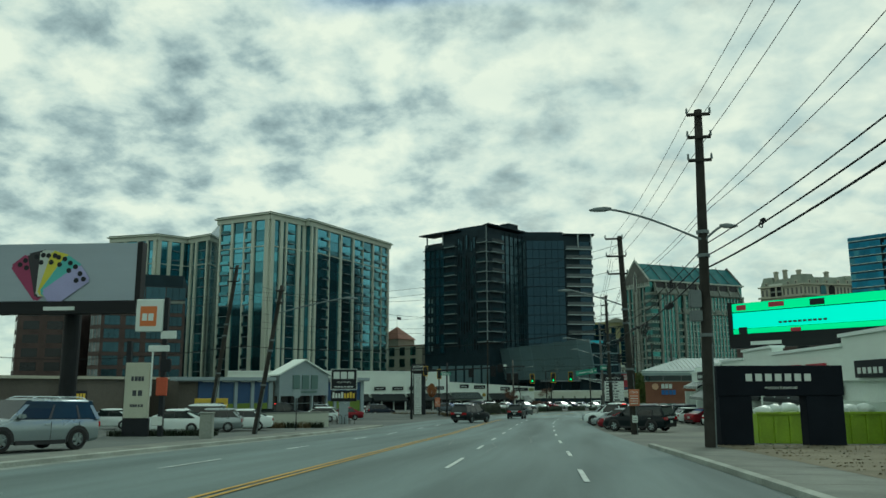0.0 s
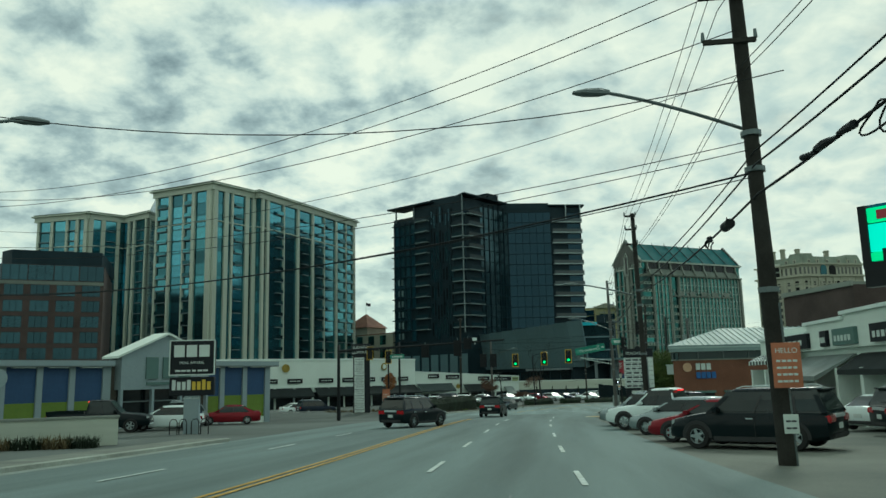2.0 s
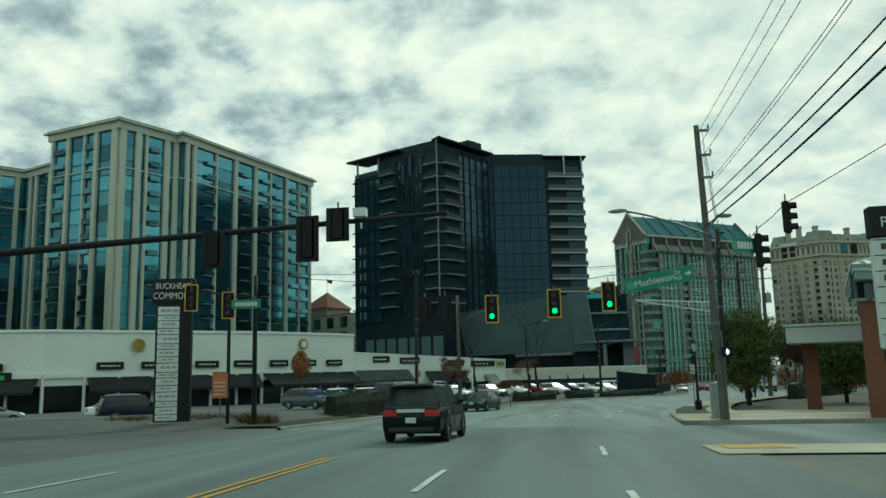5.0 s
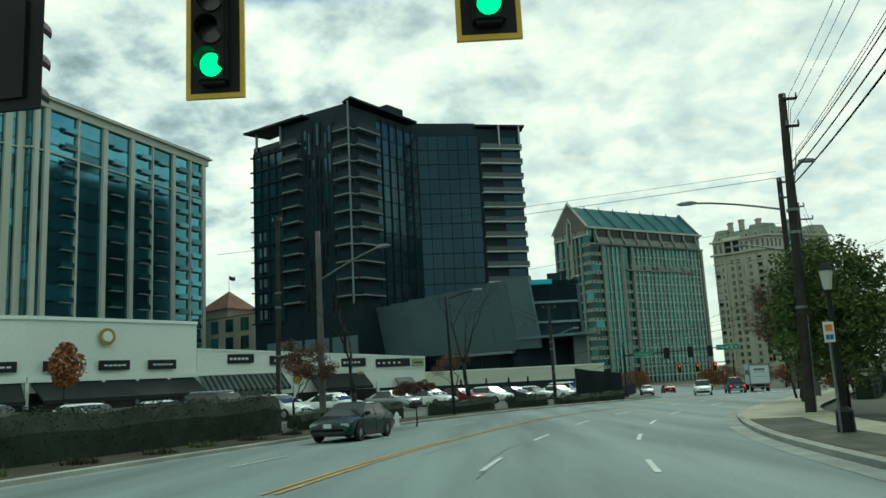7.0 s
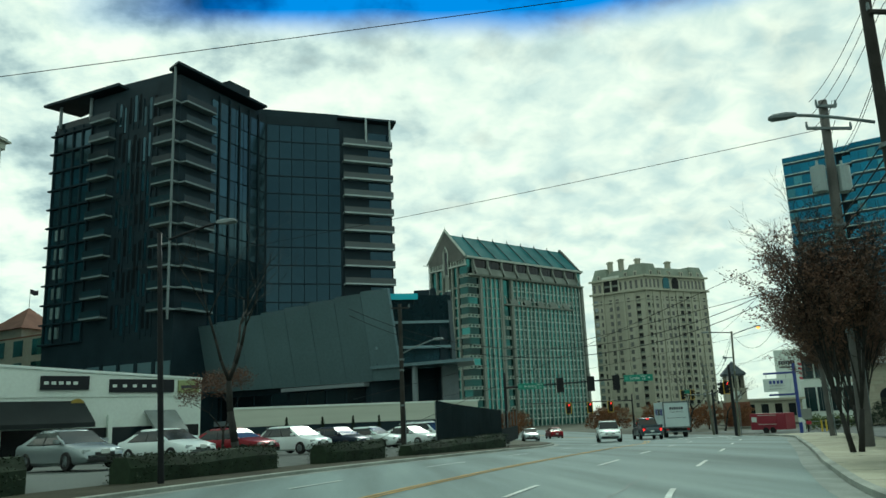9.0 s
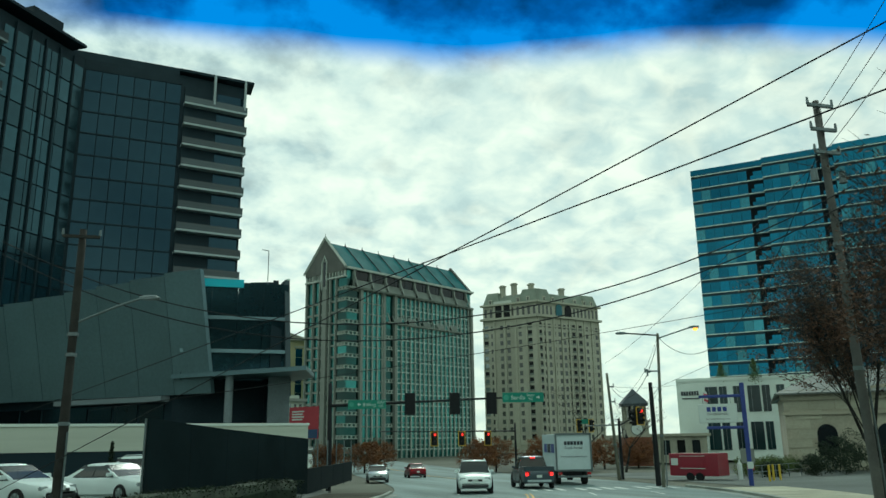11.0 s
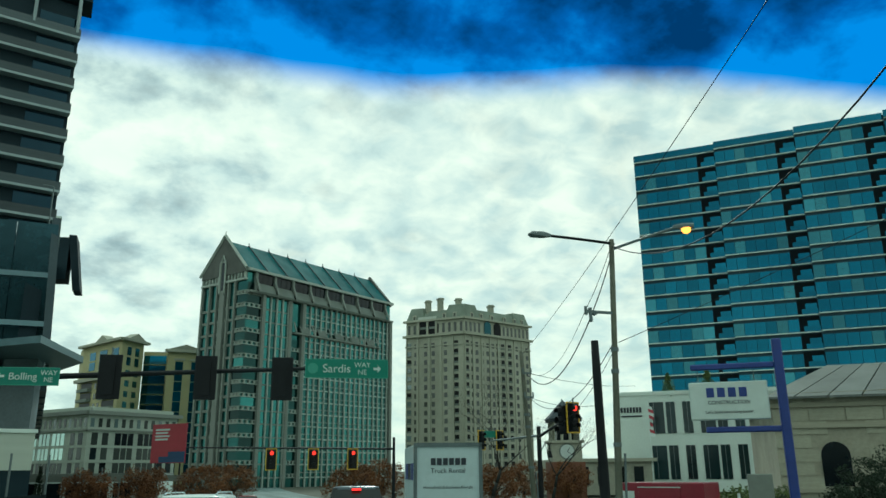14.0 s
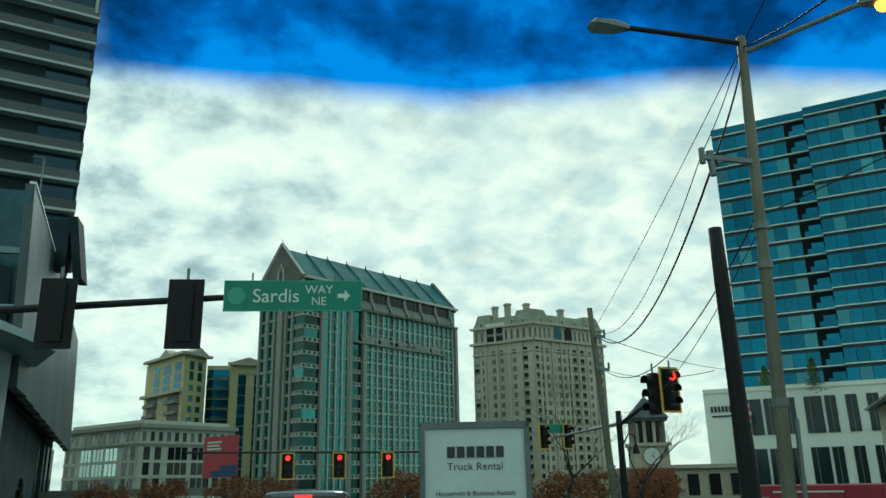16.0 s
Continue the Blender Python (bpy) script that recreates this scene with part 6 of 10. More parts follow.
for k in range(4):
    rod(bm, (-0.5 - 0.5 * k, 0.22 + 0.27 * k, 4.78 + 0.13 * k), (-0.5 - 0.5 * k, 0.22 + 0.27 * k, 5.1 + 0.06 * k), 0.02, 0.02, 6)
part("truss_arm", bm, white_paint, p4, "pale truss bracket")
bm = B()
box(bm, -3.45, 1.6, 5.36, -3.15, 1.9, 5.6)
rod(bm, (-3.2, 1.65, 5.36), (-3.15, 1.6, 5.18), 0.1, 0.12, 10)
part("detector", bm, steel, p4, "grey detector head")
lamp = thing("walk_signal", "black walk signal with a lit white figure", "signal", 4.85, 106.75, gz(107) + 2.75)
board(lamp, "housing", -0.2, 0.2, 0, 0.42, -0.2, 0.0, black)
bm = B()
box(bm, -0.04, -0.215, 0.1, 0.03, -0.205, 0.32)
box(bm, -0.08, -0.215, 0.18, 0.08, -0.205, 0.22)
part("lit_symbol", bm, glow("walk_white", (0.8, 0.85, 1.0), 2.0), lamp)
mast, tm = utility_pole(-19.1, 93.5, -19.1, 93.5, 2.6, 0.14, (), m=black, label="dark signal mast with a long arm over the lanes", fittings=False)
zm = mast.location.z
bm = B()
rod(bm, (0, 0, 2.05 - zm), (14.0, 0, 2.62 - zm), 0.12, 0.06, 10)
part("mast_arm", bm, black, mast)
bm = B()
box(bm, 11.4, -0.15, 2.62 - zm, 11.75, 0.15, 2.86 - zm)
rod(bm, (11.6, 0, 2.3 - zm), (11.6, 0, 2.65 - zm), 0.03, 0.03, 6)
part("camera_box", bm, white_paint, mast, "white detector box on the arm")
for x, z, k in ((-11.65, 2.35, 0.78), (-8.95, 2.62, 0.93), (-8.1, 2.82, 0.68)):
    signal(x, 93.3, z, 180, None, True, False, "traffic light seen from behind with black backplate").scale = (0.95, 0.95, k)
post = thing("traffic_light_post", "black post with two yellow-edged signals", "traffic light", -18.6, 111.0)
for u, zz in ((-1.1, 7.2), (0.9, 6.75)):
    signal(-19.4 + u, 110.6, gz(111) + zz, 14, None, True, True).scale = (0.86, 0.86, 0.95)
t = street_sign(-17.55, 110.6, gz(111) + 6.4, 5, "", 1.5, 0.45, "green street sign on the arm")
bars(t, -0.55, 0.6, -0.33, -0.13, 7, sign_white, 0.018, 12)
bm = B()
rod(bm, (0, 0, 0), (0, 0, 7.2), 0.1, 0.08, 10)
rod(bm, (-2.1, 0, 7.05), (2.0, 0.0, 6.35), 0.05, 0.04, 8)
part("post", bm, black, post)

# second crossing: mast arm from the left, and the far signals
mast2, tm2 = utility_pole(15.8, 203.6, 15.8, 203.6, 0.6, 0.15, (), m=black, label="black signal mast with long arm at the second crossing", fittings=False)
b2 = mast2.location
bm = B()
rod(bm, Vector((0, 0, -0.85 - b2.z)), Vector((26.8, 200.55, -0.5)) - b2, 0.11, 0.06, 10)
part("mast_arm", bm, black, mast2)
for x, y in ((20.67, 201.5), (23.5, 201.0), (25.86, 200.7)):
    signal(x, y, -0.22, 172, None, True, False, "traffic light seen from behind with black backplate")
street_sign(27.9, 200.3, -0.19, -9, "Sardis", 2.7, 0.62, "green street sign with white lettering and arrow", "WAY\nNE", 0.62, (-0.125, 0.185, 0.32))
street_sign(18.0, 202.2, -0.55, -9, "Bolling", 2.4, 0.56, "green street sign with white lettering", "WAY\nNE", 0.55, (0.06, 0.37, -0.16), True)
far, tf = utility_pole(38.2, 231.4, 38.2, 231.4, -1.4, 0.12, (), m=black, label="black far signal mast", fittings=False)
bm = B()
rod(bm, (0, 0, 4.6), (-14.4, 0.4, 4.7), 0.08, 0.05, 8)
part("mast_arm", bm, black, far)
for x in (29.4, 32.3, 35.1):
    signal(x, 231.1, -2.3, 0, "red")
sr, ts = utility_pole(40.6, 212.3, 40.6, 212.3, -1.6, 0.13, (), m=black, label="black signal post with lantern at the kerb", fittings=False)
signal(39.25, 206.0, -0.98, 8, "red").scale = (0.9, 0.9, 0.92)
signal(38.85, 206.3, -1.05, -75, None, plate=False, label="black traffic light turned to the side street")
bm = B()
rod(bm, (0, 0, 4.3), (-1.3, -6.2, 5.0), 0.08, 0.05, 8)
part("mast_arm", bm, black, sr)
bm = B()
rod(bm, (0, 0, 4.35), (1.4, 9.8, 4.45), 0.07, 0.05, 8)
part("mast_arm", bm, steel, sr)
bm = B()
tube(bm, [Vector((0.1, 0, 3.6)), Vector((0.3, -0.1, 4.0)), Vector((0.5, -0.15, 3.9)), Vector((0.52, -0.15, 3.6))], 0.03, 6)
rod(bm, (0.52, -0.15, 3.6), (0.52, -0.15, 3.25), 0.06, 0.14, 8)
part("lantern", bm, black, sr)
for x, y in ((41.35, 222.0), (42.6, 222.0)):
    signal(x, y, -1.4, 20, None, True, True).scale = (0.8, 0.8, 0.85)
street_sign(41.95, 222.1, -1.35, 0, "", 0.85, 0.42, "small green street sign")


# black ornamental lamp posts and small signs
def lantern_post(x, y, h=4.2, label="black cast-iron lantern post on the pavement"):
    t = thing("lantern_post", label, "lamp post", x, y, gz(y) + 0.17, group="lantern posts")
    bm = B()
    for a, b, r0, r1 in ((0, 0.5, 0.22, 0.2), (0.5, 0.62, 0.24, 0.12), (0.62, h - 0.7, 0.085, 0.06), (h - 0.7, h - 0.6, 0.11, 0.11)):
        rod(bm, (0, 0, a), (0, 0, b), r0, r1, 12)
    part("shaft", bm, black, t)
    bm = B()
    rod(bm, (0, 0, h - 0.6), (0, 0, h - 0.12), 0.1, 0.17, 8)
    part("lantern", bm, mat("frosted_lantern", (0.5, 0.5, 0.42), 0.4, 0, 0.1), t)
    bm = B()
    rod(bm, (0, 0, h - 0.12), (0, 0, h + 0.12), 0.21, 0.03, 8)
    part("cap", bm, black, t)


lantern_post(6.38, 122.1, 4.1)
t = thing("bus_stop_sign", "small white bus stop sign on a thin post", "sign", 6.12, 121.8)
bm = B()
rod(bm, (0, 0, 0), (0, 0, 2.9), 0.03, 0.03, 8)
part("post", bm, steel, t)
board(t, "plate", -0.13, 0.13, 2.35, 2.85, -0.05, -0.03, sign_white)
bars(t, -0.1, 0.1, 2.42, 2.54, 2, mat("blue_sign", (0.02, 0.12, 0.35), 0.5), 0.05)
bars(t, -0.1, 0.1, 2.62, 2.78, 1, mat("orange_sign", (0.7, 0.2, 0.03), 0.5), 0.05)
for x, y, zz in ((5.8, 31.7, 0.9), (5.95, 31.65, 0.9)):
    bm = B()
    rod(bm, (0, 0, 0), (0, 0, 0.95), 0.045, 0.045, 8)
    tagged(part("marker_post", bm, white_paint), "short white cable marker post", "post", "marker posts").location = (x, y, gz(y) + 0.17)
# orange notice boards pinned to poles
orange = mat("faded_orange_board", (0.50, 0.16, 0.08), 0.7, 0, 0.25, 1.5, 12, 0.05)
for x, y, z0, w, h, lab in ((4.12, 48.0, 1.75, 0.62, 1.0, True), (-18.7, 110.5, 1.5, 0.8, 1.3, False)):
    t = thing("notice_board", "faded orange notice board with pale writing", "sign", x, y, gz(y) + z0, group="notices")
    board(t, "plate", -w / 2, w / 2, 0, h, -0.26, -0.23, orange)
    if lab:
        words(t, "HELLO", 0.16, upright(0, h - 0.18, 0.262), sign_white)
    for k in range(4):
        bars(t, -w * 0.38, w * 0.38, h * (0.12 + 0.15 * k), h * (0.12 + 0.15 * k) + 0.05, 4, sign_white, 0.26, k)
    if not lab:
        bm = B()
        rod(bm, (0, -0.2, -1.5), (0, -0.2, h), 0.04, 0.04, 8)
        part("post", bm, steel, t)
t = thing("paper_notice", "small white paper notice on the pole", "notice", 4.12, 48.1, gz(48) + 0.75)
board(t, "sheet", -0.16, 0.16, 0, 0.42, -0.27, -0.25, sign_white)
bars(t, -0.12, 0.12, 0.1, 0.14, 2, sign_ink, 0.27)
bars(t, -0.12, 0.12, 0.25, 0.29, 2, sign_ink, 0.27)
# fire hydrant in the planting strip
t = thing("fire_hydrant", "pale grey fire hydrant on the verge", "hydrant", -6.84, 142.1, gz(142.1) + 0.16)
bm = B()
rod(bm, (0, 0, 0), (0, 0, 0.08), 0.17, 0.17, 12)
rod(bm, (0, 0, 0.08), (0, 0, 0.5), 0.11, 0.11, 12)
part("barrel", bm, white_paint, t)
bm = B()
rod(bm, (0, 0, 0.5), (0, 0, 0.68), 0.13, 0.05, 12)
part("bonnet", bm, white_paint, t)
bm = B()
rod(bm, (-0.2, 0, 0.4), (0.2, 0, 0.4), 0.06, 0.06, 10)
part("outlets", bm, white_paint, t)

# grey control cabinet beside the corner pole
t = thing("control_cabinet", "grey metal control cabinet beside the corner pole", "cabinet", 4.75, 108.6, gz(108.6) + 0.17, rz=8)
board(t, "body", -0.28, 0.28, 0.1, 1.55, -0.22, 0.22, mat("grey_cabinet_paint", (0.26, 0.28, 0.27), 0.6, 0, 0.2, 1, 12, 0.05))
board(t, "door", -0.24, 0.24, 0.2, 1.45, -0.24, -0.222, mat("grey_cabinet_paint", (0.26, 0.28, 0.27)))
board(t, "plinth", -0.34, 0.34, 0.0, 0.1, -0.28, 0.28, concrete)
bm = B()
box(bm, 0.14, -0.27, 0.75, 0.17, -0.242, 0.95)
part("handle", bm, steel, t)

# kerb return along the side street
i = ix(108)
for k in range(9):
    a, b = Vector(side(i, 9.75 + 1.8 * k)), Vector(side(i, 9.75 + 1.8 * (k + 1) - 0.02))
    d = (b - a).normalized()
    n2 = Vector((d.y, -d.x))
    bm = B()
    prism(bm, [tuple(p) for p in (a - n2 * 0.05, a + n2 * 0.16, b + n2 * 0.16, b - n2 * 0.05)], gz(a.y) - 0.1, gz(a.y) + 0.185)
    tagged(part("kerb", bm, kerb_mat), "weathered grey concrete kerb stone", "kerb", "kerb stones", "structure")

# ---------------- shops and signs on the left ----------------
paint_blue = mat("blue_wall_panel", (0.03, 0.075, 0.17), 0.7, 0, 0.2, 0.4, 8, 0.1)
paint_green = mat("lime_wall_panel", (0.17, 0.24, 0.03), 0.7, 0, 0.2, 0.4, 8, 0.1)
grey_gable = mat("pale_grey_cladding", (0.30, 0.34, 0.35), 0.7, 0, 0.15, 0.3, 6, 0.1)
tan_wall = mat("brown_stucco", (0.10, 0.083, 0.065), 0.9, 0, 0.3, 0.25, 6, 0.25)
gold = mat("gold_emblem", (0.35, 0.24, 0.05), 0.5, 0.5, 0.2, 2, 10)

# tan party wall building
tT, fT = building("shop_building", "long brown stucco shop building beside the car park", [(-46.0, 30), (-41.9, 84.0), (-60, 90), (-70, 30)], -2.9, 1.35, tan_wall, tan_wall, "shop")
fT[0].piece("coping", stone, 0, fT[0].length, 4.05, 4.3, -0.2, 0.2)
for k in range(6):
    fT[0].piece("pier", tan_wall, 4 + 9 * k, 4.5 + 9 * k, 0, 4.1, 0, 0.12)
f = fT[0]
f.piece("sign_panel", sign_black, 30.6, 34.0, 1.9, 3.0, 0.1, 0.3)
for k in range(7):
    f.piece("sign_lettering", sign_white if k < 3 else sign_yellow, 30.9 + 0.42 * k, 31.2 + 0.42 * k, 2.2, 2.75, 0.3, 0.33)

# gabled shop with blue and lime bays
tG, fG = building("gable_shop", "single-storey shop with grey gable and blue-green bays", [(-37.7, 70.5), (-25.5, 93.9), (-34, 112), (-52, 80)], -3.7, 1.0, tan_wall, tan_wall, "shop")
f = fG[0]
L0 = f.length - 32.4  # bays are counted back from the far corner
for a, b in ((5.2, 17.75), (25.8, 33.0)):
    f.piece("canopy", grey_gable, L0 + a, L0 + b, 4.7, 5.05, -0.4, 0.75)
    f.piece("canopy_edge", mat("darker_canopy_edge", (0.20, 0.215, 0.21), 0.7, 0, 0.2, 0.4, 8, 0.05), L0 + a, L0 + b, 4.62, 4.70, 0.3, 0.70)
for a, b in ((8.2, 10.2), (10.6, 12.55), (12.95, 14.75), (15.15, 17.15), (25.95, 27.2), (27.65, 29.5), (29.95, 31.9)):
    a, b = L0 + a, L0 + b
    f.piece("blue_panel", paint_blue, a, b, 2.32, 4.68, 0.02, 0.12)
    f.piece("lime_panel", paint_green, a, b, 0.5, 2.32, 0.02, 0.12)
    f.piece("soffit_light", sign_white, a + 0.25, b - 0.25, 4.55, 4.61, 0.35, 0.6)
for a, b in ((10.2, 10.6), (12.55, 12.95), (14.75, 15.15), (17.15, 17.75), (27.2, 27.65), (29.5, 29.95), (31.9, 32.45)):
    f.piece("pier", grey_gable, L0 + a, L0 + b, 0, 4.7, 0.0, 0.28)
f.piece("plinth", white_wall, L0 + 8.2, L0 + 17.4, 0, 0.5, 0.0, 0.18)
f.piece("plinth", white_wall, L0 + 25.9, L0 + 32.2, 0, 0.5, 0.0, 0.18)
m = f.matrix(0.8)
bm = B()
fr_, bk = [], []
for u, z in ((L0 + 18.2, 3.0), (L0 + 25.7, 3.0), (L0 + 25.7, 5.4), (L0 + 21.8, 6.95), (L0 + 18.2, 5.4)):
    fr_.append(bm.verts.new(m @ Vector((u, 0, z))))
    bk.append(bm.verts.new(m @ Vector((u, 1.6, z))))
bm.faces.new(fr_)
bm.faces.new(list(reversed(bk)))
for i in range(5):
    bm.faces.new((fr_[(i + 1) % 5], fr_[i], bk[i], bk[(i + 1) % 5]))
part("gable", bm, grey_gable, tG)
for u0, u1, za, zb in ((L0 + 17.7, L0 + 21.8, 5.2, 6.97), (L0 + 21.8, L0 + 26.0, 6.97, 5.2)):
    bm = B()
    v = [bm.verts.new(m @ Vector(q)) for q in ((u0, -0.3, za), (u1, -0.3, zb), (u1, 1.7, zb), (u0, 1.7, za))]
    w = [bm.verts.new(m @ Vector(q)) for q in ((u0, -0.3, za + 0.16), (u1, -0.3, zb + 0.16), (u1, 1.7, zb + 0.16), (u0, 1.7, za + 0.16))]
    bm.faces.new(list(reversed(v)))
    bm.faces.new(w)
    for i in range(4):
        bm.faces.new((v[i], v[(i + 1) % 4], w[(i + 1) % 4], w[i]))
    part("gable_roof", bm, white_wall, tG)
f.piece("entrance", window_dark, L0 + 18.4, L0 + 25.5, 0.05, 3.0, 0.02, 0.1)
for u in (18.2, 20.7, 23.1, 25.45):
    f.piece("entrance_post", grey_gable, L0 + u, L0 + u + 0.2, 0, 3.0, 0.5, 0.8)
f.piece("door_rail", steel, L0 + 18.4, L0 + 25.4, 2.1, 2.2, 0.1, 0.16)
green_letter = mat("grey_green_letters", (0.10, 0.17, 0.15), 0.5, 0, 0.1)
for u in (20.1, 21.5, 22.9):  # three plain blocks stand for the emblem on the gable
    f.piece("sign_block", green_letter, L0 + u, L0 + u + 1.0, 3.75, 5.3, 0.82, 0.92)
f.piece("sign_caption", green_letter, L0 + 20.2, L0 + 23.8, 3.3, 3.5, 0.82, 0.9)

# black pylon with two sign boxes in front of it
t = thing("pylon_sign", "black two-box pylon sign on a grey pillar", "sign", -20.9, 70.4, rz=12)
board(t, "upper_box", -1.2, 1.2, 3.25, 5.1, -0.25, 0.25, sign_black)
bm = B()
box(bm, -1.24, -0.27, 3.2, 1.24, -0.2, 3.26)
box(bm, -1.24, -0.27, 5.08, 1.24, -0.2, 5.14)
box(bm, -1.24, -0.27, 3.2, -1.18, -0.2, 5.14)
box(bm, 1.18, -0.27, 3.2, 1.24, -0.2, 5.14)
part("frame", bm, sign_white, t)
for a in (-0.98, -0.3, 0.38):
    bm = B()
    box(bm, a, -0.29, 4.2, a + 0.56, -0.25, 4.85)
    part("sign_block", bm, sign_white, t)
words(t, "MENS APPAREL", 0.2, upright(0, 3.88, 0.255), sign_white)
bars(t, -0.9, 0.9, 3.4, 3.5, 6, sign_white, 0.25, 2)
board(t, "lower_box", -1.2, 1.2, 2.1, 3.1, -0.22, 0.22, sign_black)
for k in range(8):
    bm = B()
    box(bm, -1.05 + 0.27 * k, -0.25, 2.4, -0.86 + 0.27 * k, -0.22, 2.85 if k % 3 else 2.95)
    part("sign_stroke", bm, sign_white if k < 4 else sign_yellow, t)
words(t, "LOWER LEVEL", 0.14, upright(0, 1.95, 0.17), sign_white)
board(t, "pillar", -0.42, 0.42, 0, 2.1, -0.16, 0.16, grey_gable)
for u in (-0.8, -0.3, 0.35, 0.85):
    bm = B()
    pts = [Vector((u - 0.2, -0.6, 0)), Vector((u - 0.2, -0.6, 0.7)), Vector((u - 0.1, -0.6, 0.85)), Vector((u + 0.1, -0.6, 0.85)), Vector((u + 0.2, -0.6, 0.7)), Vector((u + 0.2, -0.6, 0))]
    tube(bm, pts, 0.03, 6)
    part("guard_rail", bm, black, t)
lw = thing("planter_wall", "low cream block wall beside the drive", "wall", -21, 58)
fz = Face(lw, (-24.5, 56.8), (-19.2, 60.2))
fz.piece("wall_face", cream, 0, fz.length, 0, 1.1, 0, 0.25)
fz.piece("coping", concrete, -0.05, fz.length + 0.05, 1.1, 1.2, -0.05, 0.3)

# billboard over the car park
t = thing("billboard", "large billboard with phone picture on a black post", "billboard", -33, 45.6)
fz = Face(t, (-42.6, 44.0), (-27.9, 45.6))
zb = t.location.z
board_m = mat("billboard_paper", (0.34, 0.37, 0.41), 0.6, 0, 0.1, 0.3, 5, 0.02)
fz.piece("panel", board_m, 0, fz.length, 6.1 - zb, 9.95 - zb, 0, 0.35)
fz.piece("edge", black, fz.length, fz.length + 0.35, 6.0 - zb, 10.0 - zb, -0.3, 0.4)
fz.piece("catwalk", black, -0.2, fz.length + 0.2, 5.25 - zb, 6.05 - zb, -0.4, 0.6)
fz.piece("name_plate", sign_white, 8.8, 10.9, 5.45 - zb, 5.7 - zb, 0.6, 0.63)
fan = [((0.30, 0.03, 0.10), 10.0, -38), ((0.02, 0.02, 0.025), 10.6, -14), ((0.55, 0.56, 0.5), 10.9, 2), ((0.65, 0.55, 0.05), 11.1, 16), ((0.12, 0.45, 0.42), 11.3, 34), ((0.40, 0.36, 0.60), 11.5, 54)]
for k, (c, u, a) in enumerate(fan):
    mk = fz.matrix(0.37 + 0.012 * k, 6.4 - zb) @ Matrix.Translation((8.6, 0, -0.2)) @ Matrix.Rotation(radians(a), 4, "Y")
    bm = B()
    box(bm, -0.55, -0.01, 0.2, 0.85, 0.0, 3.3, mk)
    bmesh.ops.bevel(bm, geom=[e for e in bm.edges if e.calc_length() < 0.05], offset=0.15, segments=3, affect="EDGES")
    part("printed_phone", bm, mat("print_%d" % k, c, 0.6, 0, 0.1), t)
    for dx, dz in ((0.5, 2.95), (0.05, 2.95), (0.28, 2.5)):
        bm = B()
        c2 = mk @ Vector((dx, -0.02, dz))
        nn = mk.to_3x3() @ Vector((0, -0.02, 0))
        rod(bm, c2, c2 + nn, 0.17, 0.17, 10)
        part("printed_lens", bm, sign_black, t)
bm = B()
rod(bm, (0, 0.8, 0), (0, 0.8, 9.6 - zb), 0.55, 0.55, 18)
part("post", bm, black, t)
bm = B()
box(bm, -6, 0.3, 6.0 - zb, 4, 0.6, 6.3 - zb)
box(bm, -6, 0.3, 8.6 - zb, 4, 0.6, 8.9 - zb)
part("stringers", bm, black, t)
fz.piece("rear_panel", black, 0.2, fz.length - 0.2, 6.1 - zb, 9.9 - zb, -0.5, -0.4)

# tenant sign tower in its grass island
t = thing("tenant_sign", "dark sign tower with white and orange boards", "sign", -22.9, 38.4, rz=8)
bm = B()
box(bm, -1.0, -0.1, 0, -0.75, 0.15, 5.2)
box(bm, 0.95, -0.1, 0, 1.2, 0.15, 7.6)
part("frame", bm, sign_black, t)
board(t, "board", -0.95, 0.4, 1.0, 4.0, -0.2, 0.05, mat("cream_board", (0.48, 0.46, 0.36), 0.6, 0, 0.15))
bars(t, -0.6, 0.15, 3.0, 3.25, 4, sign_ink, 0.2, 1)
bars(t, -0.6, 0.15, 1.6, 1.75, 5, sign_ink, 0.2, 2)
bars(t, -0.5, 0.1, 2.2, 2.5, 2, sign_ink, 0.2, 3)
board(t, "plinth", -1.0, 0.45, 0, 1.0, -0.15, 0.1, sign_black)
board(t, "top_board", -0.55, 0.95, 5.7, 7.5, -0.25, 0.1, sign_white)
bm = B()
box(bm, -0.3, -0.27, 6.0, 0.62, -0.25, 7.1)
part("orange_square", bm, mat("orange_print", (0.62, 0.16, 0.04), 0.6, 0, 0.1), t)
bars(t, -0.2, 0.5, 6.3, 6.7, 2, sign_white, 0.275, 5)
for a, b, c, d, mm in ((0.85, 1.7, 5.3, 5.75, sign_white), (0.2, 1.35, 4.6, 4.95, sign_white), (0.75, 1.35, 2.2, 3.2, mat("red_orange_print", (0.5, 0.08, 0.03), 0.6)), (0.6, 1.2, 0.6, 1.1, sign_white), (0.9, 1.5, 3.5, 4.2, sign_black)):
    board(t, "board", a, b, c, d, -0.12, 0.05, mm)
bm = B()
box(bm, 0.48, -0.25, 2.2, 0.56, -0.2, 4.6)
part("light_tube", bm, sign_white, t)
t = thing("utility_cabinet", "grey weathered utility cabinet on the kerb", "cabinet", -17.9, 36.0, rz=10)
board(t, "body", -0.32, 0.32, 0, 1.25, -0.2, 0.2, concrete)
board(t, "lid", -0.36, 0.36, 1.25, 1.33, -0.24, 0.24, concrete)
t = thing("yellow_van_sign", "yellow lettered panel on a low trailer", "trailer", -28.5, 58.5, rz=25)
board(t, "panel", -1.3, 1.3, 0.9, 2.3, -0.05, 0.05, sign_yellow)
bars(t, -1.0, 1.0, 1.4, 1.6, 5, sign_ink, 0.05)
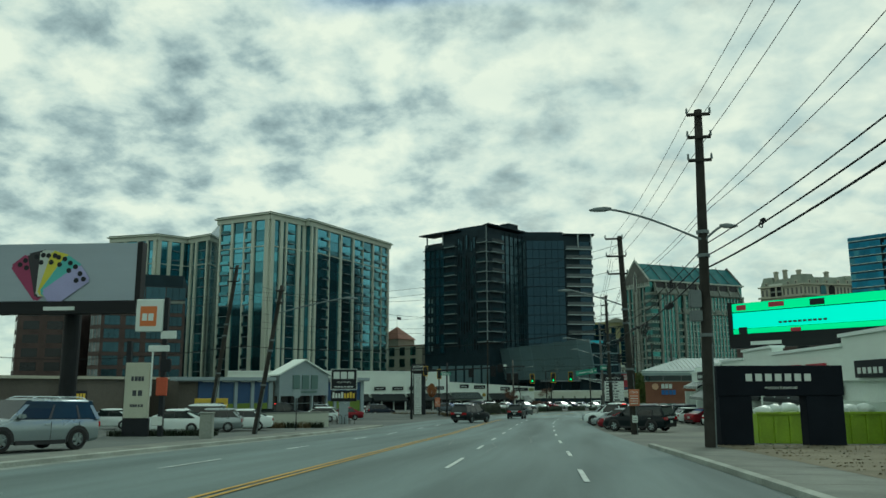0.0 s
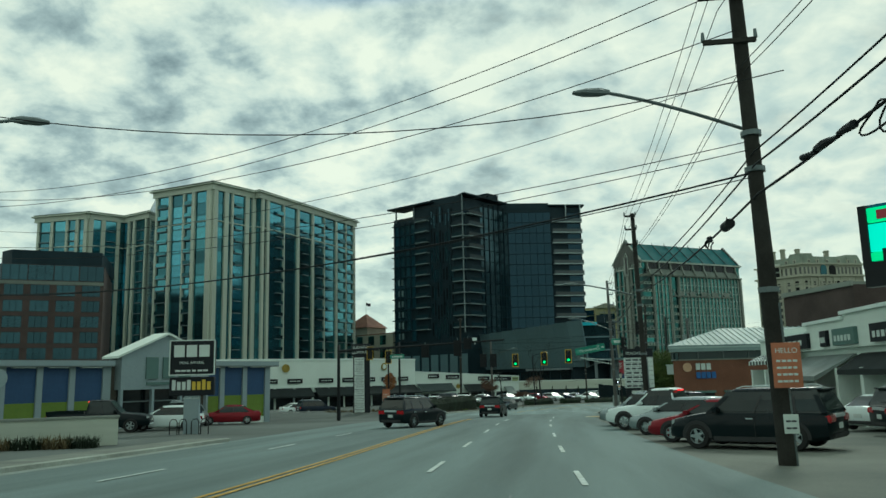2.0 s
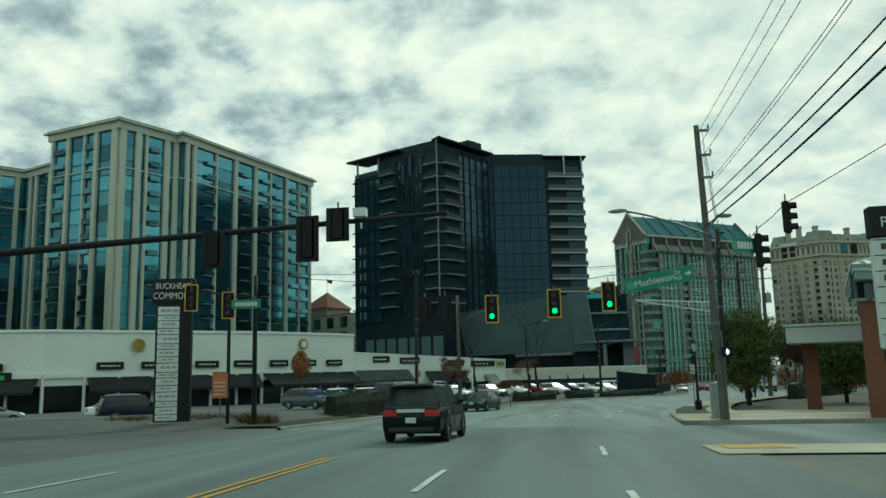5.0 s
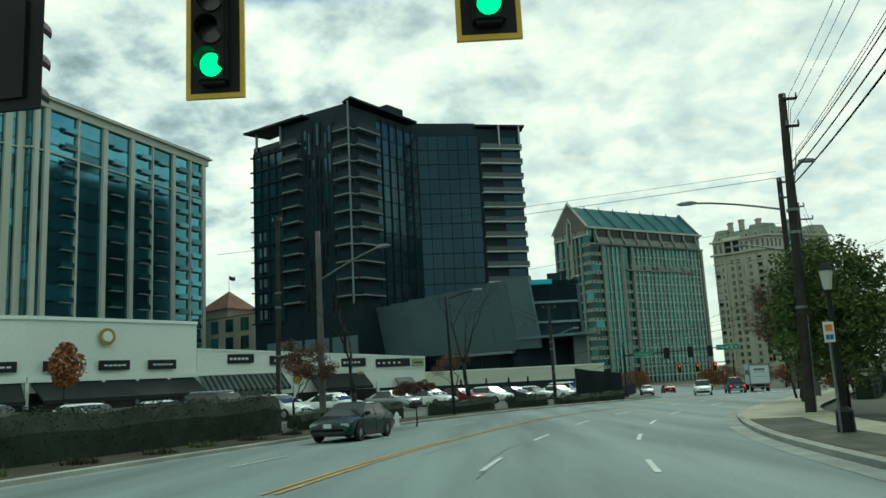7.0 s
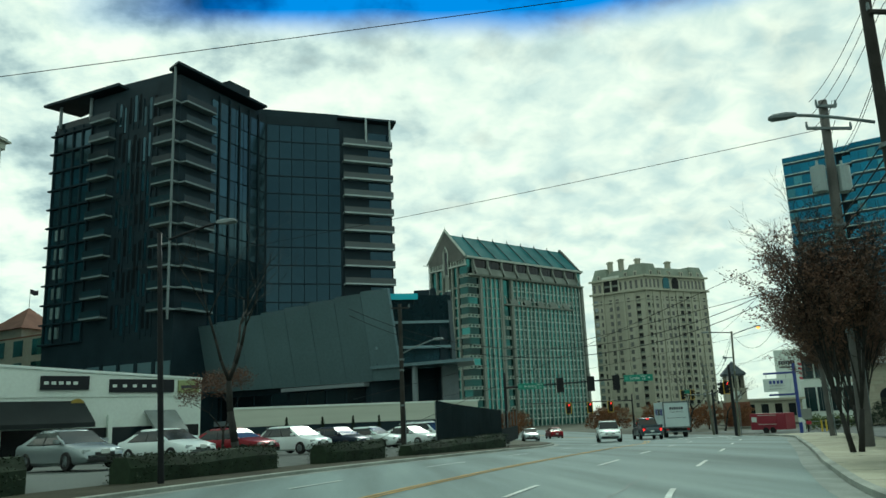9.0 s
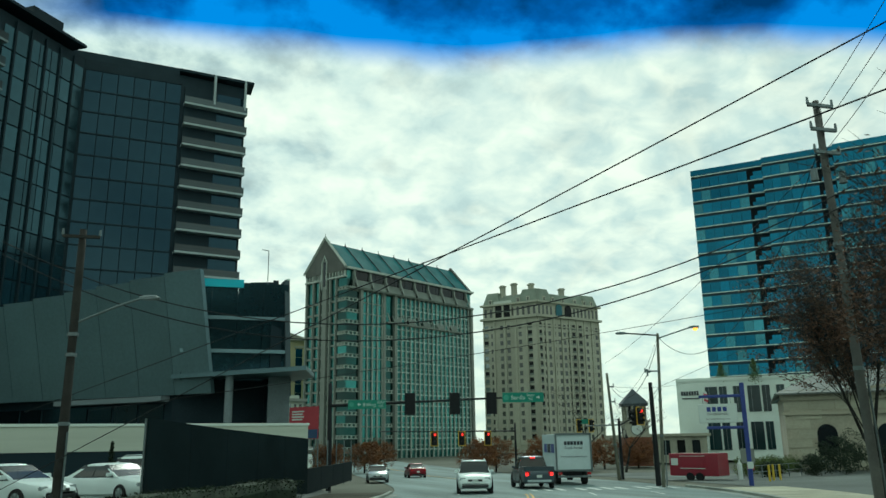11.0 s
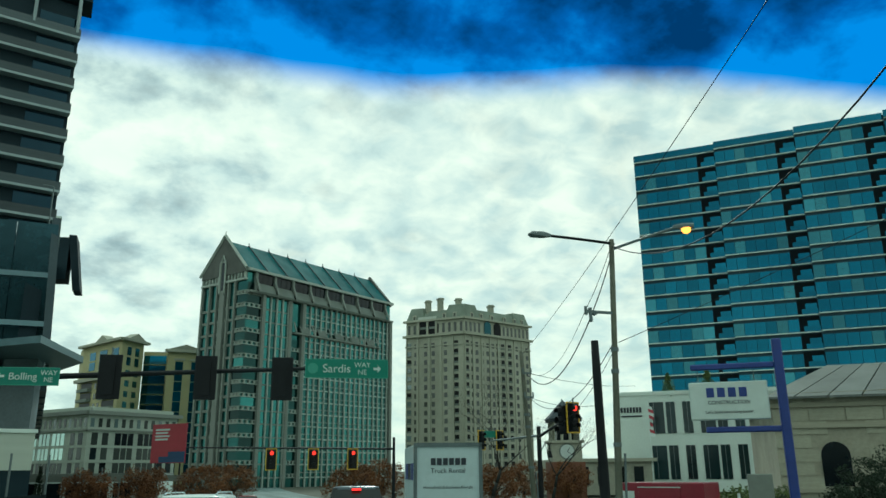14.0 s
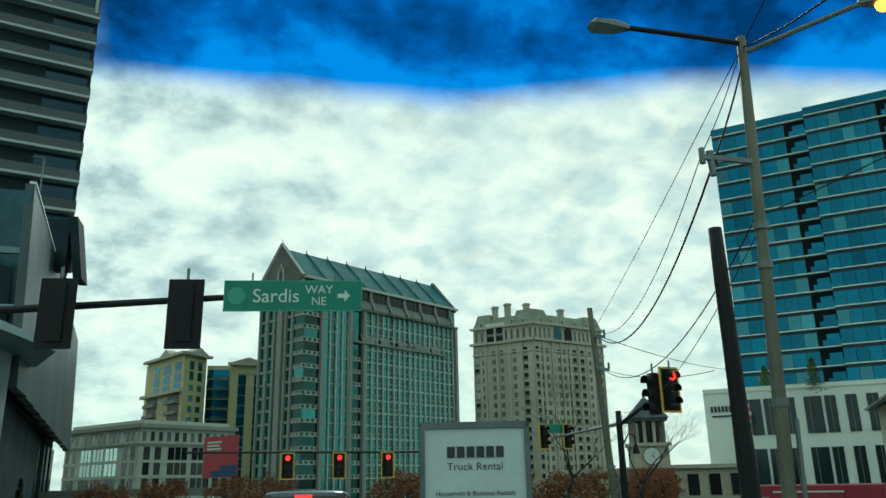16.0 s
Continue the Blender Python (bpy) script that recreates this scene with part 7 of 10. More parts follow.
bars(t, -1.0, 1.0, 1.8, 1.95, 7, sign_ink, 0.05)
bm = B()
box(bm, -1.4, -0.5, 0.45, 1.4, 0.6, 0.6)
rod(bm, (-0.6, -0.55, 0.32), (-0.6, 0.65, 0.32), 0.32, 0.32, 14)
part("chassis", bm, black, t)
t = thing("round_sign_post", "round sign on a thin dark post", "sign", -19.3, 53.0, rz=15)
bm = B()
rod(bm, (0, 0, 0), (0, 0, 3.0), 0.03, 0.03, 8)
part("post", bm, black, t)
bm = B()
rod(bm, (0, -0.04, 2.6), (0, -0.06, 2.6), 0.32, 0.32, 20)
part("disc", bm, grey_gable, t)

# the white curved shop row and its lower wing
PM = [(-62, 134.5), (-48, 139.0), (-45.5, 141.5), (-38.5, 147.4), (-32.5, 152.7), (-25.3, 164.2), (-31, 174), (-62, 160)]
tM, fM = building("shop_row", "white stucco shop row with curved parapet and black awnings", PM, -5.3, 2.9, white_wall, white_wall, "shops")
PN = [(-25.3, 164.2), (-8.1, 180.0), (-14, 188), (-31, 174)]
tN, fN = building("shop_row", "lower white stucco shop wing with striped awnings", PN, -5.6, -0.35, white_wall, white_wall, "shops")


def awn(f, u0, u1, z, drop, out, m, stripes=0, mstripe=None):
    """A sloping cloth awning with a valance and closed cheeks."""
    mt = f.matrix()
    n = max(1, stripes)
    for k in range(n):
        a, b = u0 + (u1 - u0) * k / n, u0 + (u1 - u0) * (k + 1) / n
        bm = B()
        v = [bm.verts.new(mt @ Vector(q)) for q in ((a, -out, z - drop), (b, -out, z - drop), (b, -0.05, z), (a, -0.05, z))]
        w = [bm.verts.new(mt @ Vector(q)) for q in ((a, -out, z - drop - 0.25), (b, -out, z - drop - 0.25), (b, -0.05, z - 0.06), (a, -0.05, z - 0.06))]
        bm.faces.new(v)
        bm.faces.new((w[0], w[1], v[1], v[0]))
        bm.faces.new((w[3], w[0], v[0], v[3]))
        bm.faces.new((v[1], w[1], w[2], v[2]))
        bm.faces.new((w[0], w[3], w[2], w[1]))
        part("awning", bm, m if not mstripe or k % 2 else mstripe, f.owner)


stripe_pale = mat("pale_awning_stripe", (0.085, 0.11, 0.105), 0.85, 0, 0.2, 1, 15, 0.1)
for k in (1, 2, 3, 4, 0):
    f = fM[k]
    f.piece("parapet_cap", white_paint, 0, f.length, 8.1, 8.35, -0.3, 0.15)
    f.piece("fascia", white_wall, 0, f.length, 3.9, 4.3, 0, 0.25)
    n = max(1, round(f.length / 3))
    for i in range(n):
        a, b = f.length * i / n, f.length * (i + 1) / n
        f.piece("shop_window", window_dark, a + 0.15, b - 0.15, 0.3, 3.2, 0, 0.08)
        f.piece("pier", white_wall, a - 0.12, a + 0.12, 0, 3.9, 0, 0.22)
    if f.length > 4:
        awn(f, 0.3, f.length - 0.3, 3.9, 1.2, 1.8, awning)
        for i in range(max(1, int(f.length / 4))):
            u = 1.0 + 4 * i
            f.piece("shop_sign", sign_black, u, u + 2.4, 4.6, 5.3, 0.2, 0.35)
            for q in range(5):
                f.piece("sign_lettering", sign_white, u + 0.35 + 0.36 * q, u + 0.62 + 0.36 * q, 4.88, 5.0, 0.35, 0.37)
f = fM[4]
mt = f.matrix(0.2, 7.0)
bm = B()
c = mt @ Vector((5.6, 0, 0))
nn = mt.to_3x3() @ Vector((0, -1, 0))
rod(bm, c, c + nn * 0.12, 0.62, 0.62, 24)
part("medallion", bm, gold, tM, "round gold medallion on the parapet")
bm = B()
rod(bm, c + nn * 0.12, c + nn * 0.2, 0.4, 0.36, 24)
part("medallion_centre", bm, white_paint, tM)
bm = B()
c = fM[2].matrix(0.2, 6.9) @ Vector((4.7, 0, 0))
nn = Vector((*fM[2].n, 0))
rod(bm, c, c + nn * 0.12, 0.62, 0.62, 24)
part("medallion", bm, gold, tM, "round gold medallion on the parapet")
fM[0].piece("shop_sign", sign_black, 7.0, 12.2, 3.6, 4.5, 0.2, 0.4)
for q in range(7):
    fM[0].piece("sign_lettering", mat("bright_green_letters", (0.05, 0.45, 0.10), 0.5, 0, 0.1), 7.6 + 0.6 * q, 8.05 + 0.6 * q, 3.85, 4.25, 0.4, 0.43)
f = fN[0]
mt = f.matrix(0.06)
for name, m_, zlo, dlo, dhi, o in (("parapet", white_wall, 4.2, 0.0, 1.0, 0.0), ("parapet_cap", white_paint, 0.0, 1.0, 1.14, 0.08)):
    bm = B()  # the parapet falls with the street
    za, zb = 5.35, 4.2
    q = [(0, -o, zlo or za + dlo), (f.length, -o, zlo or zb + dlo), (f.length, -o, zb + dhi), (0, -o, za + dhi)]
    v = [bm.verts.new(mt @ Vector(p)) for p in q]
    w = [bm.verts.new(mt @ Vector((p[0], 0.4 + o, p[2]))) for p in q]
    bm.faces.new(v)
    bm.faces.new(list(reversed(w)))
    for i in range(4):
        bm.faces.new((v[(i + 1) % 4], v[i], w[i], w[(i + 1) % 4]))
    part(name, bm, m_, tN)
for i in range(8):
    a, b = f.length * i / 8, f.length * (i + 1) / 8
    f.piece("shop_window", window_dark, a + 0.15, b - 0.15, 0.3, 2.5, 0, 0.06)
    f.piece("pier", white_wall, a - 0.12, a + 0.12, 0, 3.2, 0, 0.2)
for a, b, z, mm, ms, ns in ((0.2, 7.6, 4.3, awning, stripe_pale, 30), (10.2, 16.0, 4.0, awning, None, 1), (19.6, 21.6, 3.4, mat("grey_metal_awning", (0.22, 0.235, 0.22)), None, 1)):
    awn(f, a, b, z, 1.2, 1.6, mm, ns, ms)
for u, w, z in ((2.6, 2.3, 5.2), (6.4, 2.9, 5.0), (13.6, 2.6, 4.6), (17.4, 4.0, 4.45), (21.7, 1.4, 4.4)):
    f.piece("shop_sign", sign_black if u < 21 else mat("pale_olive_sign", (0.30, 0.33, 0.14), 0.6, 0, 0.2), u, u + w, z, z + 0.75, 0.07, 0.2)
    if u != 6.4:
        for q in range(5):
            f.piece("sign_lettering", sign_white if u < 21 else sign_ink, u + 0.15 + w * 0.15 * q, u + 0.15 + w * 0.15 * q + 0.24, z + 0.28, z + 0.45, 0.2, 0.22)
words(tN, "art jewelry", 0.5, f.matrix(0.215) @ upright(7.85, 5.37), sign_white)
for u in (9.0, 15.6):
    bm = B()
    c = f.matrix(0.1, 3.7) @ Vector((u, 0, 0))
    nn = Vector((*f.n, 0))
    rod(bm, c, c + nn * 0.12, 0.42, 0.42, 20)
    part("medallion", bm, gold, tN)

# shopping-centre pylon with tenant strips
t = thing("centre_pylon", "tall dark pylon sign with white tenant strips", "sign", -21.5, 110.9, rz=16)
board(t, "body", -1.05, 1.05, 0.3, 6.4, -0.3, 0.3, sign_black)
board(t, "header", -1.3, 1.2, 6.0, 7.2, -0.34, 0.34, sign_black)
words(t, "BUCKHEAD", 0.4, upright(-0.05, 6.82, 0.345), sign_white)
words(t, "COMMONS", 0.46, upright(-0.05, 6.34, 0.345), sign_white)
z = 0.42
for k in range(16):
    hgt = (0.30, 0.36, 0.26, 0.44)[k % 4]
    board(t, "tenant_strip", -0.92, 0.34, z, z + hgt - 0.035, -0.33, -0.3, sign_white)
    bars(t, -0.78 + 0.1 * (k % 3), 0.05 + 0.08 * (k % 4), z + hgt * 0.38, z + hgt * 0.62, 2 + k % 2, mat("grey_tenant_lettering", (0.30, 0.31, 0.32), 0.6, 0, 0.1), 0.333, k)
    z += hgt
board(t, "plinth", -1.2, 1.2, 0, 0.35, -0.45, 0.45, concrete)
t.scale = (0.84, 0.95, 1.06)
# rusty metal tree figure beside it
t = thing("rust_planter", "rust-orange metal bush ornament on a post", "ornament", -25.8, 145.2)
bm = B()
rng = random.Random(8)
for k in range(1600):
    a, h = rng.uniform(0, math.tau), rng.uniform(0, 1)
    r = 0.95 * math.sin(math.pi * (0.12 + 0.8 * h)) * rng.uniform(0.4, 1) * (1 + 0.2 * math.sin(3 * a))
    c = Vector((r * math.cos(a), r * math.sin(a), 3.1 + 2.4 * h))
    s = rng.uniform(0.07, 0.14)
    d1, d2 = Vector((rng.uniform(-1, 1), rng.uniform(-1, 1), rng.uniform(-1, 1))) * s, Vector((rng.uniform(-1, 1), rng.uniform(-1, 1), rng.uniform(-1, 1))) * s
    bm.faces.new([bm.verts.new(q) for q in (c - d1, c + d2, c + d1, c - d2)])
part("crown", bm, mat("rust_leaves", (0.36, 0.13, 0.045), 0.9, 0, 0.4, 2, 10), t)
bm = B()
rod(bm, (0, 0, 0), (0, 0, 3.6), 0.07, 0.03, 8)
part("stem", bm, wood_pole, t)

# dark screened fence by the building site
t = thing("screened_fence", "black screened site fence beside the road", "fence", 10.4, 189.2)
fz = Face(t, (7.0, 182.6), (13.8, 195.7))
screen = mat("black_fence_screen", (0.010, 0.019, 0.021), 0.9, 0, 0.3, 0.5, 30, 0.3, 0.1)
for k in range(5):
    u0, u1 = fz.length * k / 5 + 0.01, fz.length * (k + 1) / 5 - 0.01
    bm = B()
    mt = fz.matrix()
    tops = [3.72 - 0.75 * (u / fz.length) ** 0.8 for u in (u0, u1)]
    lo = [bm.verts.new(mt @ Vector(q)) for q in ((u0, -0.03, 0.1), (u1, -0.03, 0.1), (u1, 0.02, 0.1), (u0, 0.02, 0.1))]
    hi = [bm.verts.new(mt @ Vector(q)) for q in ((u0, -0.03, tops[0]), (u1, -0.03, tops[1]), (u1, 0.02, tops[1]), (u0, 0.02, tops[0]))]
    bm.faces.new(list(reversed(lo)))
    bm.faces.new(hi)
    for i in range(4):
        bm.faces.new((lo[i], lo[(i + 1) % 4], hi[(i + 1) % 4], hi[i]))
    part("screen", bm, screen, t)
for k in range(6):
    fz.piece("post", steel, fz.length * k / 5 - 0.04, fz.length * k / 5 + 0.04, 0, 3.68 - 0.75 * (k / 5) ** 0.8, -0.1, -0.03)
fz2 = Face(t, (13.8, 195.7), (18.2, 210.5))
for k in range(4):
    fz2.piece("screen", screen, fz2.length * k / 4, fz2.length * (k + 1) / 4 - 0.05, 0.1, 1.4, -0.02, 0.03)
for k in range(6):
    fz2.piece("mesh_post", steel, fz2.length * k / 5, fz2.length * k / 5 + 0.06, 0, 2.9, -0.1, -0.04)
t = thing("red_banner_sign", "large red site banner with white writing", "sign", 23.0, 322, -2.6)
fz = Face(t, (20.2, 325), (25.8, 319))
fz.piece("banner", sign_red, 0, fz.length, 0.4, 7.0, 0, 0.15)
for k in range(4):
    fz.piece("writing", sign_white, 0.8, 4.2 - 0.4 * (k % 2), 5.9 - 0.55 * k, 6.2 - 0.55 * k, 0.15, 0.18)
fz.piece("writing", paint_blue, 2.0, 8.1, 0.5, 1.5, 0.15, 0.18)
fz.piece("writing", paint_blue, 4.2, 8.1, 1.5, 2.3, 0.15, 0.18)
bm = B()
rod(bm, (-2, 2, -5.2), (-2, 2, 0.5), 0.15, 0.15, 8)
part("leg", bm, black, t)
bm = B()
rod(bm, (2, -2, -5.2), (2, -2, 0.5), 0.15, 0.15, 8)
part("leg", bm, black, t)

# ---------------- shops and signs on the right ----------------
t = thing("black_gateway", "black portal sign board beside the driveway", "sign", 8.2, 30.4, gz(30.4) + 0.12, rz=11)
navy = mat("matt_navy_board", (0.007, 0.010, 0.016), 0.8, 0, 0.2, 1, 10, 0.03, 0.15)
board(t, "left_leg", -2.4, -1.15, 0, 1.9, -0.3, 0.3, navy)
board(t, "right_leg", 0.95, 2.4, 0, 1.9, -0.3, 0.3, navy)
board(t, "header", -2.45, 2.45, 1.9, 3.05, -0.32, 0.32, navy)
for k in range(7):
    bm = B()
    x = -1.35 + 0.38 * k
    box(bm, x, -0.335, 2.46, x + 0.25, -0.32, 2.74)
    part("sign_block", bm, sign_white, t)
words(t, "MODERN FURNITURE", 0.13, upright(0, 2.2, 0.325), sign_white)
t = thing("dumpster", "lime green waste container with rubbish on top", "skip", 11.3, 37.2, rz=8)
lime = mat("lime_container_paint", (0.30, 0.42, 0.02), 0.5, 0, 0.25, 0.8, 10, 0.1)
bm = B()
box(bm, -2.9, -1, 0.1, 2.9, -0.9, 1.35)
box(bm, -2.9, 0.9, 0.1, 2.9, 1, 1.35)
box(bm, -2.9, -0.9, 0.1, -2.8, 0.9, 1.35)
box(bm, 2.8, -0.9, 0.1, 2.9, 0.9, 1.35)
box(bm, -2.9, -1, 0.0, 2.9, 1, 0.1)
part("body", bm, lime, t)
for k in range(9):
    bm = B()
    box(bm, -2.85 + 0.68 * k, -1.08, 0.1, -2.7 + 0.68 * k, -1.0, 1.3)
    part("rib", bm, lime, t)
bm = B()
box(bm, -2.95, -1.1, 1.35, 2.95, -0.92, 1.46)
part("rim", bm, lime, t)
junk = thing("rubbish_bags", "heap of pale plastic rubbish bags", "rubbish", 11.4, 37.3, gz(37.2) + 1.2)
rng = random.Random(3)
for k in range(9):
    bm = B()
    bmesh.ops.create_icosphere(bm, subdivisions=2, radius=1)
    for v in bm.verts:
        v.co *= 1 + 0.22 * noise.noise(v.co * 2 + Vector((k, 0, 0)))
        v.co.x, v.co.y, v.co.z = v.co.x * rng.uniform(0.42, 0.46), v.co.y * 0.45, v.co.z * 0.3
        v.co += Vector((-2.2 + 0.55 * k, 0.2 * math.sin(k * 2.0), 0.22 + 0.06 * (k % 3)))
    part("bag", bm, sign_white, junk, smooth=True)

PR = [(13.6, 86.6), (15.5, 30.0), (40, 30), (40, 87.5)]
tR, fR = building("shop_row", "white stucco shop row with stepped parapet and awnings", PR, -3.9, 2.2, white_wall, white_wall, "shops")
f = fR[0]
for u0, u1, h in ((0, 9.2, 5.5), (9.2, 14.7, 6.05), (14.7, 22.6, 6.3), (22.6, 30.6, 6.9), (30.6, 43.6, 6.4), (43.6, 56.5, 6.9)):
    f.piece("parapet", white_wall, u0, u1, 4.6, h, -0.4, 0.35)
    f.piece("parapet_cap", white_paint, u0 - 0.1, u1 + 0.1, h, h + 0.18, -0.5, 0.5)
for k in range(18):
    u = 0.4 + 3 * k
    f.piece("shop_window", window_dark, u + 0.3, u + 2.6, 0.2, 2.6, 0, 0.08)
    f.piece("pier", white_wall, u - 0.15, u + 0.2, 0, 3.6, 0, 1.2)
    f.piece("door_frame", steel, u + 1.4, u + 1.5, 0.1, 2.6, 0.08, 0.14)
awn(f, 0.2, 8.0, 4.75, 0.6, 1.3, awning, 22, sign_white)
for a, b in ((8.3, 15.2), (15.8, 22.0), (23.2, 30.0), (31.1, 42.6)):
    awn(f, a, b, 4.3, 1.1 if a < 9 else 0.8, 2.2 if a < 9 else 1.3, mat("grey_metal_awning", (0.22, 0.235, 0.22), 0.6, 0.1, 0.2) if a < 9 else awning)
for u, w, mm in ((4.2, 5.6, sign_black), (11.8, 0.9, sign_black), (13.6, 2.8, mat("grey_green_letters", (0.10, 0.17, 0.15))), (18.2, 3.0, sign_black), (22.6, 2.2, sign_black), (25.6, 3.2, sign_ink), (32.1, 4.6, sign_red), (32.6, 3.0, paint_blue), (38.1, 3.0, sign_red), (45.6, 4, sign_black)):
    z = 4.75 if mm is not paint_blue else 4.2
    f.piece("shop_sign", mm, u, u + w, z, z + (0.55 if mm is paint_blue else 0.85), 0.35, 0.55)
    for q in range(5):
        f.piece("sign_lettering", sign_white if mm is not sign_white else sign_ink, u + w * (0.1 + 0.16 * q), u + w * (0.1 + 0.16 * q) + w * 0.1, z + 0.2, z + 0.5, 0.55, 0.57)
# billboard with a bright digital face above the shops
t = thing("digital_billboard", "wide billboard with a glowing green display", "billboard", 19.2, 65.0)
fz = Face(t, (14.5, 69.4), (24.6, 59.4))
zb = t.location.z
fz.piece("display", glow("display_green", (0.02, 0.60, 0.22), 0.9), 0.15, fz.length, 6.65 - zb, 7.35 - zb, 0, 0.3)
fz.piece("display", glow("display_cyan", (0.03, 0.68, 0.50), 0.9), 0.15, fz.length, 5.2 - zb, 6.55 - zb, 0, 0.28)
fz.piece("display", glow("display_green", (0.02, 0.60, 0.22), 0.9), 0.15, fz.length, 4.75 - zb, 5.15 - zb, 0, 0.3)
for u, z, w, h, c in ((0.6, 6.75, 0.9, 0.45, sign_red), (3.6, 6.85, 1.4, 0.4, sign_red), (7.2, 6.7, 1.2, 0.5, sign_black), (0.7, 4.7, 0.8, 0.6, sign_black), (5.4, 4.72, 0.9, 0.3, sign_red)):
    fz.piece("printed_spot", c, u, u + w, z - zb, z + h - zb, 0.3, 0.32)
for k in range(10):
    fz.piece("writing", sign_ink, 4.4 + 0.42 * k, 4.7 + 0.42 * k, 5.45 - zb, 5.62 - zb, 0.28, 0.3)
fz.piece("frame", black, -0.2, fz.length + 0.2, 3.5 - zb, 4.7 - zb, -0.2, 0.4)
fz.piece("side_frame", black, -0.25, 0.13, 4.4 - zb, 7.5 - zb, -0.2, 0.36)
fz.piece("name_plate", sign_white, 1.8, 4.6, 3.75 - zb, 4.05 - zb, 0.4, 0.43)
fz.piece("back", black, 0, fz.length, 4.4 - zb, 7.4 - zb, -0.3, -0.02)
bm = B()
rod(bm, (0, 1.0, 0), (0, 1.0, 4.0 - zb), 0.5, 0.5, 16)
part("post", bm, black, t)

# brick bank with a green metal hipped roof
PP = [(10.1, 106.4), (27.5, 108.4), (28.0, 118.4), (14.2, 117.2)]
tP, fP = building("bank_building", "brick bank with hipped green metal roof", PP, -4.4, 0.8, orange_brick, orange_brick, "bank")
f = fP[0]
bank_glass = glass("bank_clerestory_glass", (0.03, 0.06, 0.062), 0.15, 0.4, 0.4)
for k in range(4):
    f.piece("window", window_dark, 2.0 + 2.7 * k, 3.7 + 2.7 * k, 0.6, 2.1, 0.0, 0.06)
    f.piece("window_head", mat("grey_green_letters", (0.10, 0.17, 0.15)), 1.9 + 2.7 * k, 3.8 + 2.7 * k, 2.1, 2.3, 0.0, 0.25)
for f in (fP[0], fP[3]):
    f.piece("clerestory", bank_glass, 0.0, f.length, 5.2, 6.35, -0.5, -0.25)
    f.piece("clerestory_frame", steel, 0, f.length, 6.35, 6.5, -0.4, 0.1)
    f.piece("brick_cap", concrete, -0.1, f.length + 0.1, 5.15, 5.27, -0.3, 0.08)
    for k in range(int(f.length / 2.4) + 1):
        f.piece("clerestory_post", steel, 2.4 * k, 2.4 * k + 0.1, 5.27, 6.35, -0.25, -0.18)
f = fP[0]
for q in range(3):
    f.piece("sign_lettering", sign_white, 2.1 + 0.5 * q, 2.5 + 0.5 * q, 4.25, 4.85, 0.03, 0.1)
for q in range(4):
    f.piece("sign_lettering", mat("blue_sign", (0.02, 0.12, 0.35)), 2.1 + 0.48 * q, 2.5 + 0.48 * q, 3.45, 4.05, 0.03, 0.1)
bm = B()
c = f.matrix(0.02, 4.5) @ Vector((1.3, 0, 0))
rod(bm, c, c + Vector((*f.n, 0)) * 0.1, 0.42, 0.42, 20)
part("sign_disc", bm, mat("pale_orange_sign", (0.62, 0.36, 0.22)), tP)
seam = mat("pale_green_seam_roof", (0.24, 0.30, 0.285), 0.6, 0.0, 0.15, 0.3, 6, 0.05, rand=0.08)
cP = tP.location.xy
rib_m = mat("pale_seam_rib", (0.40, 0.46, 0.43), 0.6, 0, 0.1)
e4 = [Vector(q) - cP for q in ((13.9, 118.2), (9.5, 105.2), (28.6, 107.4), (29.0, 119.4))]
rdg = [Vector(q) - cP for q in ((15.6, 111.4), (24.4, 112.2))]
zE, zR = 6.55, 8.35
for a, b, c, d, n in ((e4[1], e4[2], rdg[1], rdg[0], 34), (e4[0], e4[1], rdg[0], rdg[0], 20), (e4[2], e4[3], rdg[1], rdg[1], 8), (e4[3], e4[0], rdg[0], rdg[1], 8)):
    run = b - a
    ud, uc = (d - a).dot(run) / run.length_squared, (c - a).dot(run) / run.length_squared
    back = d - a - run * ud

    def on_roof(u, foot):
        k = 0.0 if foot else min(1.0, u / max(ud, 1e-3), (1 - u) / max(1 - uc, 1e-3))
        p = a + run * u + back * k
        return Vector((p.x, p.y, zE + (zR - zE) * k))
    for k in range(n):
        u0, u1 = (k + 0.03) / n, (k + 0.97) / n
        bm = B()
        q = [on_roof(u0, True), on_roof(u1, True), on_roof(u1, False), on_roof(u0, False)]
        v = [bm.verts.new(p) for p in q]
        w = [bm.verts.new(p - Vector((0, 0, 0.12))) for p in q]
        bm.faces.new(v)
        bm.faces.new(list(reversed(w)))
        for i in range(4):
            bm.faces.new((w[i], w[(i + 1) % 4], v[(i + 1) % 4], v[i]))
        part("roof_pan", bm, seam, tP)
        if k:
            bm = B()
            rod(bm, on_roof(k / n, True) + Vector((0, 0, 0.03)), on_roof(k / n, False) + Vector((0, 0, 0.03)), 0.045, 0.045, 4)
            part("seam_rib", bm, rib_m, tP)
bm = B()
prism(bm, [tuple(p * 0.985) for p in e4], zE - 0.6, zE - 0.28)
part("soffit", bm, seam, tP)
bm = B()
prism(bm, [tuple(p * 0.995) for p in e4], zE - 0.28, zE - 0.13)
part("eave", bm, rib_m, tP)
# drive-through canopy behind the bank
t = thing("drive_canopy", "flat pale canopy on brick piers behind the bank", "canopy", 15.6, 122.2, rz=-18)
z0 = t.location.z
board(t, "roof_slab", -3.6, 4.2, -0.55 - z0, 0.42 - z0, -2.2, 2.2, mat("pale_canopy_panel", (0.50, 0.53, 0.51), 0.7, 0, 0.15, 0.4, 6, 0.05))
